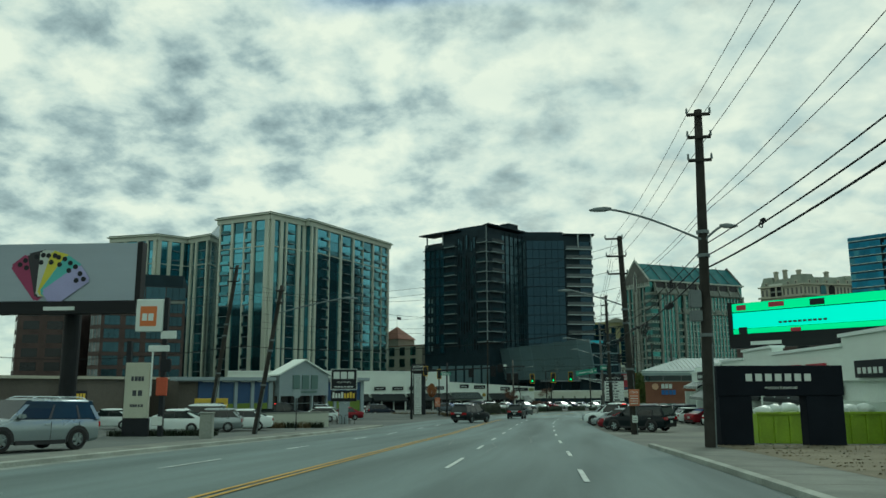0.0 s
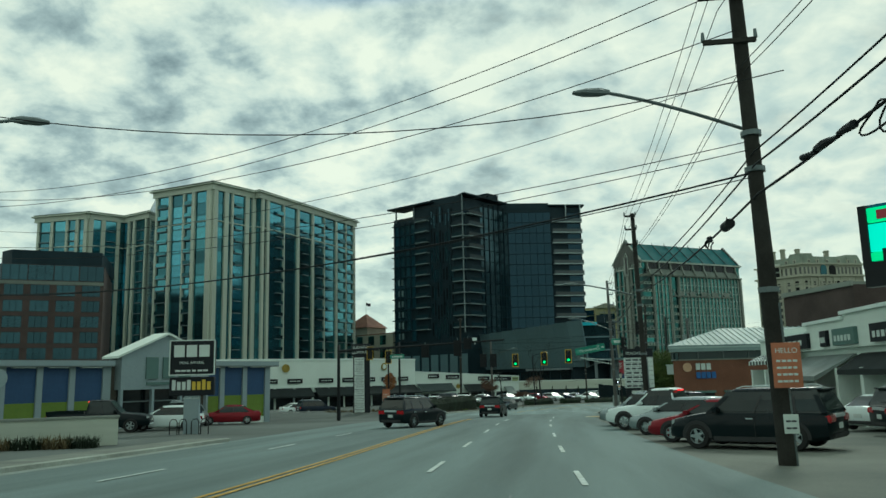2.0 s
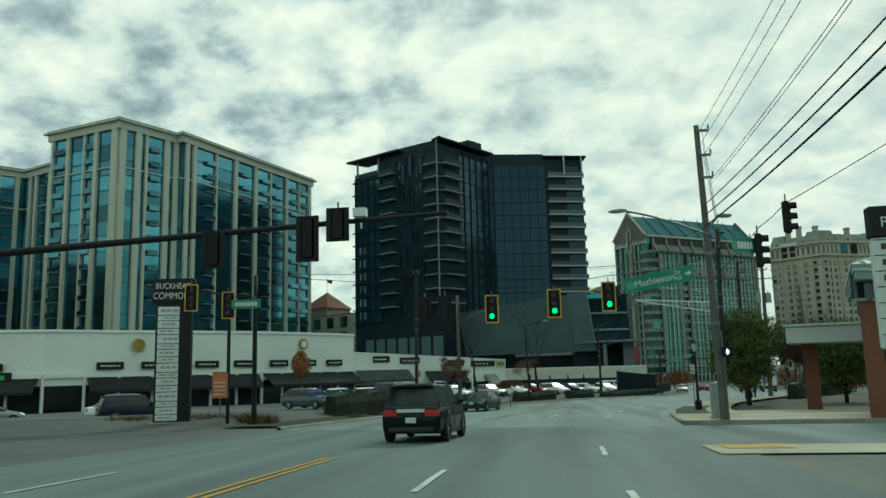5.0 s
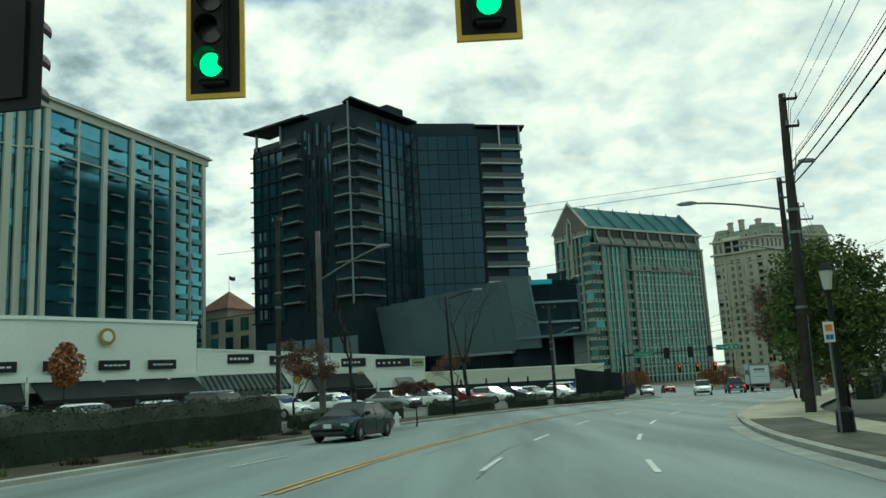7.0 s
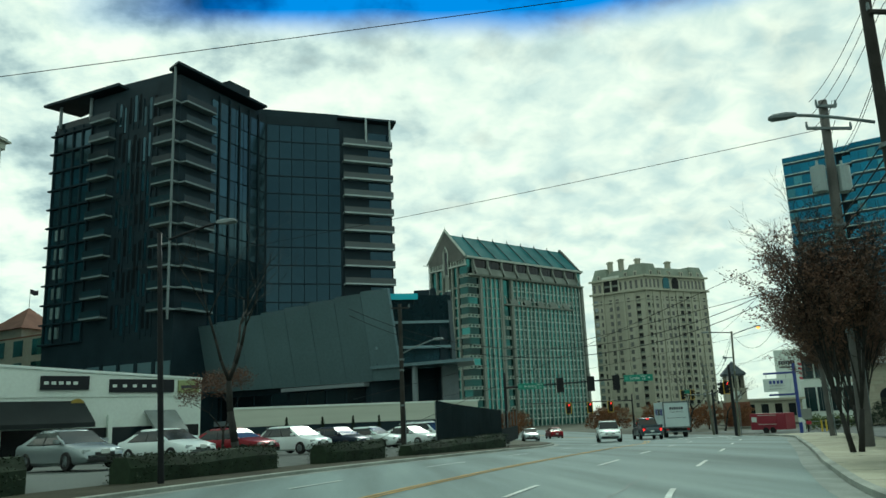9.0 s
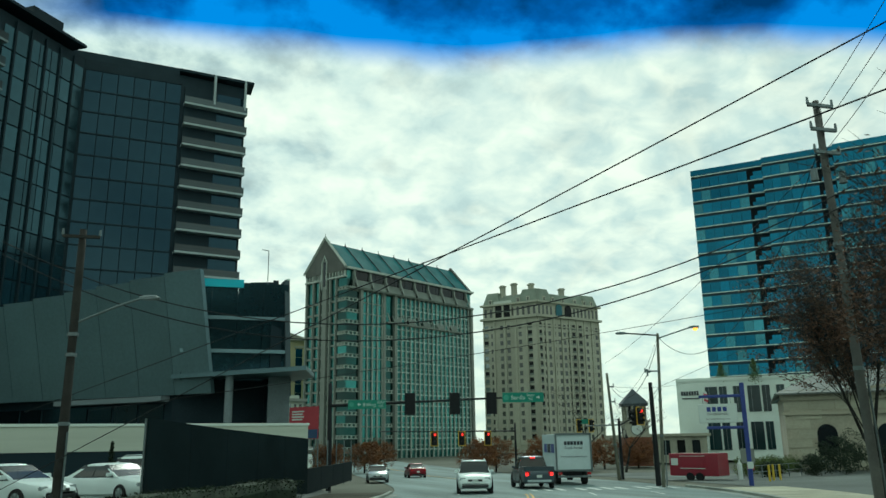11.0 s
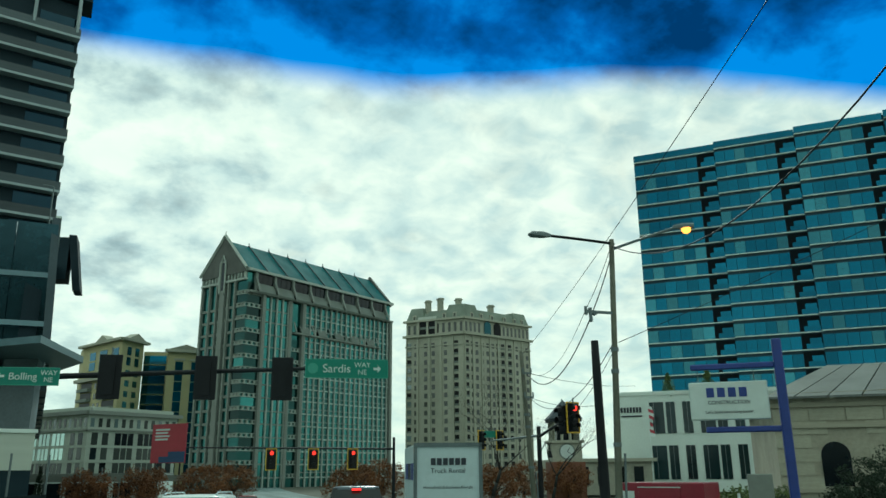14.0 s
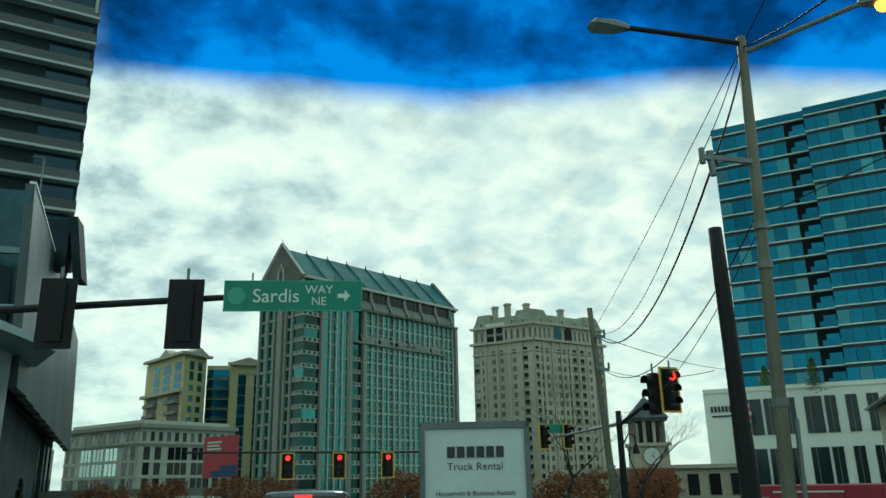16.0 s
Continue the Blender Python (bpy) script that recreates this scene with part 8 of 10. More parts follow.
board(t, "edge_trim", -3.7, 4.3, 0.42 - z0, 0.56 - z0, -2.3, 2.3, rib_m)
for x in (-2.4, 2.8):
    bm = B()
    box(bm, x - 0.4, -0.4, 0, x + 0.4, 0.4, -0.55 - z0)
    part("pier", bm, orange_brick, t)
tBk, fBk = building("brown_block", "plain brown brick block behind the bank", [(25.6, 124), (29, 112), (60, 116), (55, 140)], -5, 8.3, brick, precast, "building")
fBk[0].piece("coping", precast, 0, fBk[0].length, 12.9, 13.4, 0, 0.3)
# shopping plaza sign
t = thing("plaza_sign", "white plaza sign board with dark header", "sign", 5.15, 89.6, rz=-4)
board(t, "header", -1.1, 1.1, 4.45, 5.1, -0.15, 0.15, sign_black)
bm = B()
rod(bm, (0, -0.14, 5.1), (0, 0.14, 5.1), 0.2, 0.2, 16)
part("crest", bm, sign_black, t)
words(t, "PEACHTREE", 0.3, upright(-0.1, 4.75, 0.155), sign_white)
board(t, "body", -1.07, 1.07, 2.2, 4.45, -0.12, 0.12, sign_white)
for k in range(7):
    bars(t, -0.95, 0.35 + 0.1 * (k % 4), 2.28 + 0.32 * k, 2.40 + 0.32 * k, 3, sign_ink, 0.12, k)
    board(t, "divider", -1.07, 1.07, 2.47 + 0.32 * k, 2.49 + 0.32 * k, -0.13, -0.115, sign_ink)
board(t, "skirt", -1.02, 1.02, 1.5, 2.2, -0.1, 0.1, sign_black)
for x in (-0.85, 0.85):
    bm = B()
    box(bm, x - 0.08, -0.06, 0, x + 0.08, 0.06, 1.55)
    part("leg", bm, steel, t)
board(t, "oval_plate", -0.6, 0.5, 1.6, 2.0, -0.14, -0.11, sign_white)
t = thing("utility_cabinet", "grey metal cabinet before the plaza sign", "cabinet", 5.3, 87.2, rz=-4)
board(t, "body", -0.28, 0.28, 0, 2.4, -0.25, 0.25, steel)
board(t, "door", -0.23, 0.23, 0.2, 2.2, -0.28, -0.25, concrete)
t = thing("notice_post", "small white notice on a short post", "sign", 5.7, 83.6, rz=-4)
board(t, "plate", -0.32, 0.32, 1.2, 2.0, -0.05, -0.02, sign_white)
bars(t, -0.25, 0.25, 1.7, 1.82, 3, sign_ink, 0.05)
bars(t, -0.25, 0.25, 1.4, 1.52, 2, sign_ink, 0.05, 2)
bm = B()
rod(bm, (0, 0, 0), (0, 0, 2.0), 0.03, 0.03, 8)
part("post", bm, steel, t)

# blue-framed contractor's board, red trailer, bollards
royal = mat("royal_blue_paint", (0.02, 0.045, 0.24), 0.5, 0, 0.2, 1, 12, 0.05)
t = thing("contractor_sign", "white contractor's board hung from a blue post", "sign", 39.5, 193.9, rz=-37)
b0 = t.location.z
board(t, "post", 0.0, 0.26, 0, 0.0 - b0, -0.15, 0.15, royal)
board(t, "arm", -2.4, 0.0, -0.85 - b0, -0.68 - b0, -0.1, 0.1, royal)
board(t, "arm", -2.1, 0.0, -2.72 - b0, -2.55 - b0, -0.1, 0.1, royal)
board(t, "panel", -2.5, -0.25, -2.35 - b0, -1.22 - b0, -0.06, 0.06, sign_white)
for x in (-2.2, -0.6):
    bm = B()
    rod(bm, (x, 0, -1.2 - b0), (x, 0, -0.82 - b0), 0.015, 0.015, 6)
    part("chain", bm, steel, t)
for k in range(4):
    bm = B()
    box(bm, -2.0 + 0.31 * k, -0.075, -1.68 - b0, -1.78 + 0.31 * k, -0.06, -1.40 - b0)
    part("sign_stroke", bm, royal, t)
words(t, "CONSTRUCTION", 0.155, upright(-1.38, -1.84 - b0, 0.065), sign_ink)
words(t, "Let's build something better.", 0.12, upright(-1.38, -2.12 - b0, 0.065), sign_ink)
board(t, "notice", 0.0, 0.34, 1.0, 1.4, -0.18, -0.16, sign_white)
t = thing("cargo_trailer", "dark red enclosed trailer with white panel", "trailer", 43.4, 205.4, rz=-58)
redpaint = mat("dark_red_trailer_paint", (0.26, 0.012, 0.03), 0.35, 0, 0.15, 0.6, 8, 0.02, coat=0.3)
board(t, "body", -1.9, 1.9, 0.35, 1.95, -0.9, 0.9, redpaint)
board(t, "hatch", -1.0, 0.9, 0.9, 1.75, -0.95, -0.9, redpaint)
bm = B()
for q in ((-1.02, 0.92, 0.86, 0.9), (-1.02, 0.92, 1.74, 1.78)):
    box(bm, q[0], -0.97, q[2], q[1], -0.94, q[3])
part("hatch_trim", bm, sign_white, t)
board(t, "panel", -1.75, -1.2, 1.1, 1.6, -0.93, -0.9, sign_white)
for x in (-0.3, 0.45):
    bm = B()
    rod(bm, (x, -0.95, 0.3), (x, -0.75, 0.3), 0.3, 0.3, 16)
    part("wheel", bm, black, t)
for x, y in ((46.0, 200.4), (47.2, 201.3), (44.8, 199.2)):
    t = thing("bollard", "yellow steel bollard at the lot edge", "bollard", x, y, group="bollards")
    bm = B()
    rod(bm, (0, 0, 0), (0, 0, 1.05), 0.08, 0.08, 10)
    rod(bm, (0, 0, 1.05), (0, 0, 1.1), 0.08, 0.03, 10)
    part("post", bm, mat("yellow_bollard", (0.6, 0.40, 0.03), 0.5, 0, 0.2), t)
t = thing("meter_cabinet", "grey cabinet on a post with red notice", "cabinet", 44.4, 200.8, rz=-35)
board(t, "body", -0.45, 0.45, 1.2, 2.2, -0.2, 0.2, precast)
bm = B()
rod(bm, (0, 0, 0), (0, 0, 1.2), 0.06, 0.06, 8)
part("post", bm, black, t)
board(t, "notice", -0.1, 0.35, 0.75, 1.05, -0.24, -0.22, sign_red)
t = thing("gas_bottle", "white gas bottle beside the trailer", "bottle", 45.6, 203.6)
bm = B()
for a, b, r0, r1 in ((0, 1.1, 0.17, 0.17), (1.1, 1.3, 0.17, 0.06), (1.3, 1.45, 0.06, 0.06)):
    rod(bm, (0, 0, a), (0, 0, b), r0, r1, 14)
part("cylinder", bm, sign_white, t)
t = thing("lot_railing", "low metal railing at the lot edge", "railing", 52, 205.5)
fz = Face(t, (46.5, 204.0), (62, 212))
for k in range(9):
    fz.piece("post", steel, fz.length * k / 8 - 0.03, fz.length * k / 8 + 0.03, 0, 1.0, -0.03, 0.03)
for z in (0.5, 0.95):
    fz.piece("rail", steel, 0, fz.length, z, z + 0.05, -0.03, 0.03)

# white office, stone-faced hall, clock tower behind the lot
PH = [(81.5, 271.6), (106.5, 252.8), (122, 270), (98, 290)]
tO, fO = building("white_office", "white office with two rows of tall dark windows", PH, -6.8, 6.0, white_wall, white_wall, "office building")
f = fO[0]
f.piece("parapet", white_wall, 0, f.length, 12.8, 13.3, -0.3, 0.12)
for z0, z1 in ((7.6, 11.8), (1.6, 6.0)):
    for k in range(12):
        u = 4.6 + 2.2 * k
        f.piece("window", glass("dark_teal_window", (0.006, 0.024, 0.027), 0.1, 0.3, 0.3), u, u + (1.9 if k in (0, 3, 7, 11) else 1.2), z0, z1, 0.0, 0.1)
        f.piece("mullion", steel, u + 0.55, u + 0.62, z0, z1, 0.1, 0.14)
for k in range(7):
    f.piece("sign_lettering", sign_ink, 0.7 + 0.42 * k, 1.0 + 0.42 * k, 10.5, 11.2, 0.05, 0.12)
f.piece("sign_caption", sign_ink, 0.8, 3.6, 9.9, 10.1, 0.05, 0.1)
t = thing("flag_pole", "white flagpole with a hanging striped flag", "flag", 80.4, 262.0, rz=20)
bm = B()
rod(bm, (0, 0, 0), (0, 0, 11.6), 0.07, 0.04, 8)
part("pole", bm, white_paint, t)
for k in range(9):
    bm = B()
    z = 11.2 - 0.42 * k
    v = [bm.verts.new((x, 0.12 * math.sin(3 * x + k), z - dz - 0.25 * x)) for x, dz in ((0.05, 0.4), (0.5, 0.4), (0.95, 0.4), (0.95, 0), (0.5, 0), (0.05, 0))]
    bm.faces.new((v[0], v[1], v[4], v[5]))
    bm.faces.new((v[1], v[2], v[3], v[4]))
    part("flag_stripe", bm, sign_red if k % 2 else sign_white, t)
t = thing("flag_pole", "thin flagpole with a small dark flag on a rooftop", "flag", -68.0, 303.0, 22.0)
bm = B()
rod(bm, (0, 0, 0), (0, 0, 5.2), 0.08, 0.05, 8)
part("pole", bm, white_paint, t)
bm = B()
v = [bm.verts.new(q) for q in ((0, 0, 4.2), (0.9, 0.1, 3.7), (1.7, 0, 3.8), (1.7, 0, 4.8), (0.9, 0.1, 4.8), (0, 0, 5.2))]
bm.faces.new((v[0], v[1], v[4], v[5]))
bm.faces.new((v[1], v[2], v[3], v[4]))
part("flag", bm, mat("dark_flag", (0.10, 0.08, 0.10), 0.9), t)
PS = [(62.2, 219.6), (84, 203), (96, 220), (74, 236)]
pale_sand = mat("pale_sandy_stone", (0.47, 0.41, 0.31), 0.9, 0, 0.3, 0.3, 5, 0.3, rand=0.06)
sand_wall = mat("sandy_stone_facing", (0.45, 0.385, 0.29), 0.9, 0, 0.3, 0.2, 4, 0.3)
tS_, fS = building("stone_hall", "sandy stone-faced hall with arched windows and metal roof", PS, -6.4, 0.8, sand_wall, sand_wall, "building")
f = fS[0]
for k in range(5):
    u = 3.6 + 5.2 * k
    mt = f.matrix(0.02)
    bm = B()
    pts = [(u - 0.9, 1.4), (u + 0.9, 1.4)] + [(u + 0.9 * math.cos(a), 3.4 + 0.9 * math.sin(a)) for a in [math.pi * i / 10 for i in range(11)]]
    fr_ = [bm.verts.new(mt @ Vector((a, -0.08, z))) for a, z in pts]
    bk = [bm.verts.new(mt @ Vector((a, 0.02, z))) for a, z in pts]
    bm.faces.new(fr_)
    for i in range(len(pts)):
        j = (i + 1) % len(pts)
        bm.faces.new((fr_[j], fr_[i], bk[i], bk[j]))
    part("arched_window", bm, window_dark, tS_)
for z in (1.0, 5.2, 6.6):
    f.piece("string_course", sand_wall, -0.2, f.length, z, z + 0.3, 0, 0.25)
for j in range(7):
    for k in range(12):
        u = k * 2.3 + (j % 2) * 1.1
        if abs(((u + 0.6 - 3.6 + 2.6) % 5.2) - 2.6) > 1.7 or j in (0, 6):
            f.piece("stone", pale_sand, u, min(f.length, u + 2.2), 0.9 * j + 0.3, 0.9 * j + 1.15, 0, 0.05 + 0.02 * ((j + k) % 3))
mt = f.matrix()
bm = B()
pr = [(-0.3, 6.9), (f.length, 6.9), (f.length, 7.6), (f.length * 0.62, 9.0), (f.length * 0.24, 7.6), (-0.3, 7.6)]
fr_ = [bm.verts.new(mt @ Vector((a, -0.3, z))) for a, z in pr]
bk = [bm.verts.new(mt @ Vector((a, 0.4, z))) for a, z in pr]
bm.faces.new(fr_)
bm.faces.new(list(reversed(bk)))
for i in range(6):
    bm.faces.new((fr_[(i + 1) % 6], fr_[i], bk[i], bk[(i + 1) % 6]))
part("gable_parapet", bm, sand_wall, tS_)
cS = tS_.location.xy
ee = [Vector(q) - cS for q in ((61.0, 219.2), (84.4, 201.4), (97.2, 220.2), (74, 237.4))]
rr = [ee[0] * 0.45 + ee[3] * 0.15, ee[1] * 0.45 + ee[2] * 0.15]
for a, b, c, d, n in ((ee[0], ee[1], rr[1], rr[0], 14), (ee[3], ee[0], rr[0], rr[0], 8), (ee[2], ee[3], rr[0], rr[1], 6), (ee[1], ee[2], rr[1], rr[1], 6)):
    for k in range(n):
        bm = B()
        q = [a + (b - a) * (k + 0.03) / n, a + (b - a) * (k + 0.97) / n, d + (c - d) * (k + 0.97) / n, d + (c - d) * (k + 0.03) / n]
        v = [bm.verts.new((*p, z)) for p, z in zip(q, (7.3, 7.3, 10.2, 10.2))]
        w = [bm.verts.new((*p, z - 0.15)) for p, z in zip(q, (7.3, 7.3, 10.2, 10.2))]
        bm.faces.new(v)
        bm.faces.new(list(reversed(w)))
        for i in range(4):
            bm.faces.new((w[i], w[(i + 1) % 4], v[(i + 1) % 4], v[i]))
        part("roof_pan", bm, mat("grey_metal_roof", (0.17, 0.17, 0.155), 0.6, 0.3, 0.2, 0.3, 5, 0.05, rand=0.1) if k not in (5, 6, 7) else seam, tS_)
t = thing("clock_tower", "brick clock tower with slate spire and white clock", "clock tower", 64.5, 255.0, -6.9, rz=-18)
bm = B()
box(bm, -1.9, -1.9, 0, 1.9, 1.9, 3.9)
part("base", bm, orange_brick, t)
bm = B()
box(bm, -1.65, -1.65, 3.9, 1.65, 1.65, 6.1)
box(bm, -1.9, -1.9, 5.9, 1.9, 1.9, 6.2)
part("clock_stage", bm, stone, t)
for sx, sy in ((0, -1), (1, 0)):
    bm = B()
    c = Vector((sx * 1.66, sy * 1.66, 5.0))
    n3 = Vector((sx, sy, 0))
    rod(bm, c, c + n3 * 0.08, 0.75, 0.75, 24)
    part("clock_face", bm, sign_white, t)
    bm = B()
    rod(bm, c, c + n3 * 0.05, 0.9, 0.9, 24)
    part("clock_rim", bm, stone_dark, t)
    tang = Vector((-sy, sx, 0))
    for a, l in ((0.6, 0.5), (2.2, 0.62)):
        bm = B()
        d = (tang * math.sin(a) + Vector((0, 0, math.cos(a)))) * l
        rod(bm, c + n3 * 0.1, c + n3 * 0.1 + d, 0.035, 0.025, 6)
        part("clock_pointer", bm, sign_ink, t)
for a in (-1.35, -0.45, 0.45, 1.35):
    for q in ((a, -1.35), (a, 1.35), (-1.35, a), (1.35, a)):
        bm = B()
        rod(bm, (*q, 6.2), (*q, 8.2), 0.16, 0.16, 8)
        part("belfry_column", bm, stone, t)
bm = B()
box(bm, -0.9, -0.9, 6.2, 0.9, 0.9, 8.2)
part("belfry_core", bm, window_dark, t)
bm = B()
box(bm, -1.75, -1.75, 8.2, 1.75, 1.75, 8.5)
v = [bm.verts.new(q) for q in ((-1.9, -1.9, 8.5), (1.9, -1.9, 8.5), (1.9, 1.9, 8.5), (-1.9, 1.9, 8.5))]
top = bm.verts.new((0, 0, 10.7))
for i in range(4):
    bm.faces.new((v[i], v[(i + 1) % 4], top))
bm.faces.new(list(reversed(v)))
part("spire", bm, mat("blue_grey_slate", (0.06, 0.075, 0.085), 0.7, 0, 0.3, 0.6, 10, 0.2), t)
tQ, fQ = building("low_hall", "low buff brick hall with arched windows", [(68.6, 266), (80.5, 262), (84, 276), (72, 280)], -6.9, -2.6, stone, stone, "building")
for k in range(5):
    fQ[0].piece("window", window_dark, 0.9 + 2.3 * k, 2.1 + 2.3 * k, 1.2, 3.4, 0, 0.1)
fQ[0].piece("cornice", stone, -0.4, fQ[0].length + 0.4, 4.0, 4.4, 0, 0.5)
tV, fV = building("low_shops", "low pale shopfronts far up the road", [(0, 300), (22, 296), (24, 310), (2, 314)], -7.5, -3.8, white_wall, precast, "shops")
for k in range(7):
    fV[0].piece("window", window_dark, 0.8 + 3.1 * k, 3.2 + 3.1 * k, 0.4, 2.4, 0, 0.1)
bridge = thing("walkway", "long grey low railing and bank beside the road", "railing", 14, 262, -7.2)
fz = Face(bridge, (2, 270), (27, 262))
fz.piece("deck", precast, 0, fz.length, 2.6, 3.2, 0, 0.6)
for k in range(14):
    fz.piece("post", steel, k * 1.9, k * 1.9 + 0.12, 0, 2.6 if k % 3 == 0 else 4.0, 0.1, 0.25)

# ---------------- vehicles ----------------
tyre_m = mat("tyre_rubber", (0.015, 0.015, 0.015), 0.9, 0, 0.2, 2, 20, 0.2)
rim_m = mat("alloy_rim", (0.42, 0.43, 0.43), 0.3, 0.8, 0.15, 2, 10, 0.02)
car_glass = glass("car_glass", (0.014, 0.022, 0.021), 0.10, 0.35, 0.3, 0.0, 0.02)
chrome = mat("chrome_trim", (0.60, 0.62, 0.62), 0.3, 0.35, 0.1)
lens_clear = mat("headlamp_lens", (0.55, 0.57, 0.56), 0.1, 0.2, 0.1, coat=1.0)
lens_red = mat("tail_lamp_lens", (0.42, 0.010, 0.016), 0.15, 0, 0.1, coat=1.0)
plate_m = mat("number_plate", (0.6, 0.6, 0.56), 0.5, 0, 0.05)
trim_m = mat("black_plastic_trim", (0.02, 0.021, 0.022), 0.6, 0, 0.2, 2, 20, 0.05)


def paint(name, c, metal=0.25):
    return mat("car_paint_" + name, c, 0.30, metal, 0.10, 0.8, 40, 0.0, 0.12, coat=0.18)


white_p, silver_p, black_p = paint("white", (0.80, 0.81, 0.78), 0), paint("silver", (0.34, 0.36, 0.36), 0.6), paint("black", (0.003, 0.009, 0.011), 0.0)
red_p, grey_p, green_p, navy_p = paint("red", (0.22, 0.012, 0.02)), paint("grey", (0.09, 0.105, 0.12), 0.5), paint("dark_green", (0.012, 0.035, 0.032), 0.4), paint("dark_blue", (0.012, 0.02, 0.035), 0.3)

#        L     W     belt  roof  hood  tail  cabin base rear/front, roof rear/front, wheel r, axles, ground clearance
SPEC = {
    "sedan": (4.75, 1.84, 0.93, 1.45, 0.90, 0.98, -1.95, 1.10, -1.05, 0.25, 0.33, 1.38, 0.20),
    "hatch": (4.35, 1.82, 0.96, 1.50, 0.92, 0.98, -2.05, 1.12, -1.55, 0.25, 0.33, 1.30, 0.20),
    "suv": (4.80, 1.94, 1.08, 1.76, 1.06, 1.08, -2.34, 1.10, -2.05, 0.42, 0.38, 1.42, 0.26),
    "pickup": (5.80, 2.00, 1.16, 1.92, 1.14, 1.16, -0.75, 1.25, -0.55, 0.55, 0.41, 1.82, 0.32),
}


def loft(bm, rings, cap=True):
    n = len(rings[0])
    for a, b in zip(rings, rings[1:]):
        for k in range(n):
            bm.faces.new((a[k], a[(k + 1) % n], b[(k + 1) % n], b[k]))
    if cap:
        bm.faces.new(list(reversed(rings[0])))
        bm.faces.new(rings[-1])


def sharpen(ob, deg=38):
    me = ob.data
    bm = B()
    bm.from_mesh(me)
    for e in bm.edges:
        e.smooth = e.calc_face_angle(0) < radians(deg)
    for f in bm.faces:
        f.smooth = True
    bm.to_mesh(me)
    bm.free()


def car(kind, color, label, category="car", fine=True):
    """A vehicle on its wheels; x is forward. fine=False leaves out seams, handles and sills."""
    L, W, belt, roof, hood, tail, r0, f0, r1, f1, wr, ax, gc = SPEC[kind]
    hw, h = W / 2, L / 2
    t = thing({"suv": "suv", "pickup": "pickup_truck"}.get(kind, "car"), label, category, 0, 0, 0)
    bm = B()
    rows_ = []
    low = [(-h, gc + 0.22, tail - 0.16, 0.80), (-h + 0.08, gc + 0.06, tail - 0.03, 0.92), (-h + 0.5, gc, tail, 0.985), (-ax, gc, belt, 1.0), (0, gc - 0.02, belt, 1.0), (ax - 0.35, gc, belt, 1.0),
           (f0 + 0.05, gc, belt - 0.005, 0.995), (h - 0.75, gc, hood - 0.06, 0.97), (h - 0.22, gc + 0.05, hood - 0.17, 0.91), (h - 0.04, gc + 0.1, hood - 0.32, 0.80), (h, gc + 0.2, hood - 0.44, 0.70)]
    for x, zl, zt, k in low:
        w, m = hw * k, (zl + zt) / 2
        half = [(w * 0.88, zl), (w * 0.98, zl + 0.1), (w, m), (w * 0.985, zt - 0.13), (w * 0.93, zt - 0.03), (w * 0.80, zt + 0.005), (0, zt + 0.03)]
        ring = [(y, z) for y, z in half] + [(-y, z) for y, z in reversed(half[:-1])]
        rows_.append([bm.verts.new((x, y, z)) for y, z in ring])
    loft(bm, rows_)
    bmesh.ops.recalc_face_normals(bm, faces=bm.faces)
    sharpen(part("body", bm, color, t))
    # glasshouse: a dark glass core, painted roof and pillars, then each pane set a little proud
    bw, tw = hw * 0.90, hw * 0.70
    zb, zr = belt - 0.04, roof
    bm = B()
    base = [bm.verts.new(q) for q in ((r0, -bw, zb), (f0, -bw, zb), (f0, bw, zb), (r0, bw, zb))]
    mid = [bm.verts.new(q) for q in ((r1 + (r0 - r1) * 0.07, -tw - 0.02, zr - 0.06), (f1 + (f0 - f1) * 0.07, -tw - 0.02, zr - 0.06), (f1 + (f0 - f1) * 0.07, tw + 0.02, zr - 0.06), (r1 + (r0 - r1) * 0.07, tw + 0.02, zr - 0.06))]
    for k in range(4):
        bm.faces.new((base[k], base[(k + 1) % 4], mid[(k + 1) % 4], mid[k]))
    bm.faces.new(mid)
    part("cabin_glass", bm, car_glass, t)
    bm = B()
    rows_ = []
    for v, sh in ((-0.10, 0.0), (-0.055, 0.012), (-0.02, 0.06), (0.0, 0.16), (0.012, 0.36)):
        x0, x1, yy = r1 - 0.04 + sh * 1.1, f1 + 0.06 - sh * 1.5, tw + 0.035 - sh * 0.9
        c = min(0.16, yy * 0.4)
        ring = ((x0 + c, -yy), (x1 - c, -yy), (x1, -yy + c * 1.4), (x1, yy - c * 1.4), (x1 - c, yy), (x0 + c, yy), (x0, yy - c), (x0, -yy + c))
        rows_.append([bm.verts.new((p, q, zr + v)) for p, q in ring])
    loft(bm, rows_)
    bmesh.ops.recalc_face_normals(bm, faces=bm.faces)
    sharpen(part("roof", bm, color, t), 50)

    def pane(name, a, b, c, d, out):
        """A window on a face of the cabin, given by its corners."""
        bm = B()
        n = (Vector(b) - Vector(a)).cross(Vector(d) - Vector(a)).normalized()
        vs = [Vector(q) + n * out for q in (a, b, c, d)]
        hi = [bm.verts.new(q) for q in vs]
        lo = [bm.verts.new(q - n * 0.03) for q in vs]
        bm.faces.new(hi)
        for k in range(4):
            bm.faces.new((lo[k], lo[(k + 1) % 4], hi[(k + 1) % 4], hi[k]))
        part(name, bm, car_glass, t)

    zt = zr - 0.10

    def on(sy, u, v):
        """A place on the cabin's side: u from rear to front, v from sill to roof."""
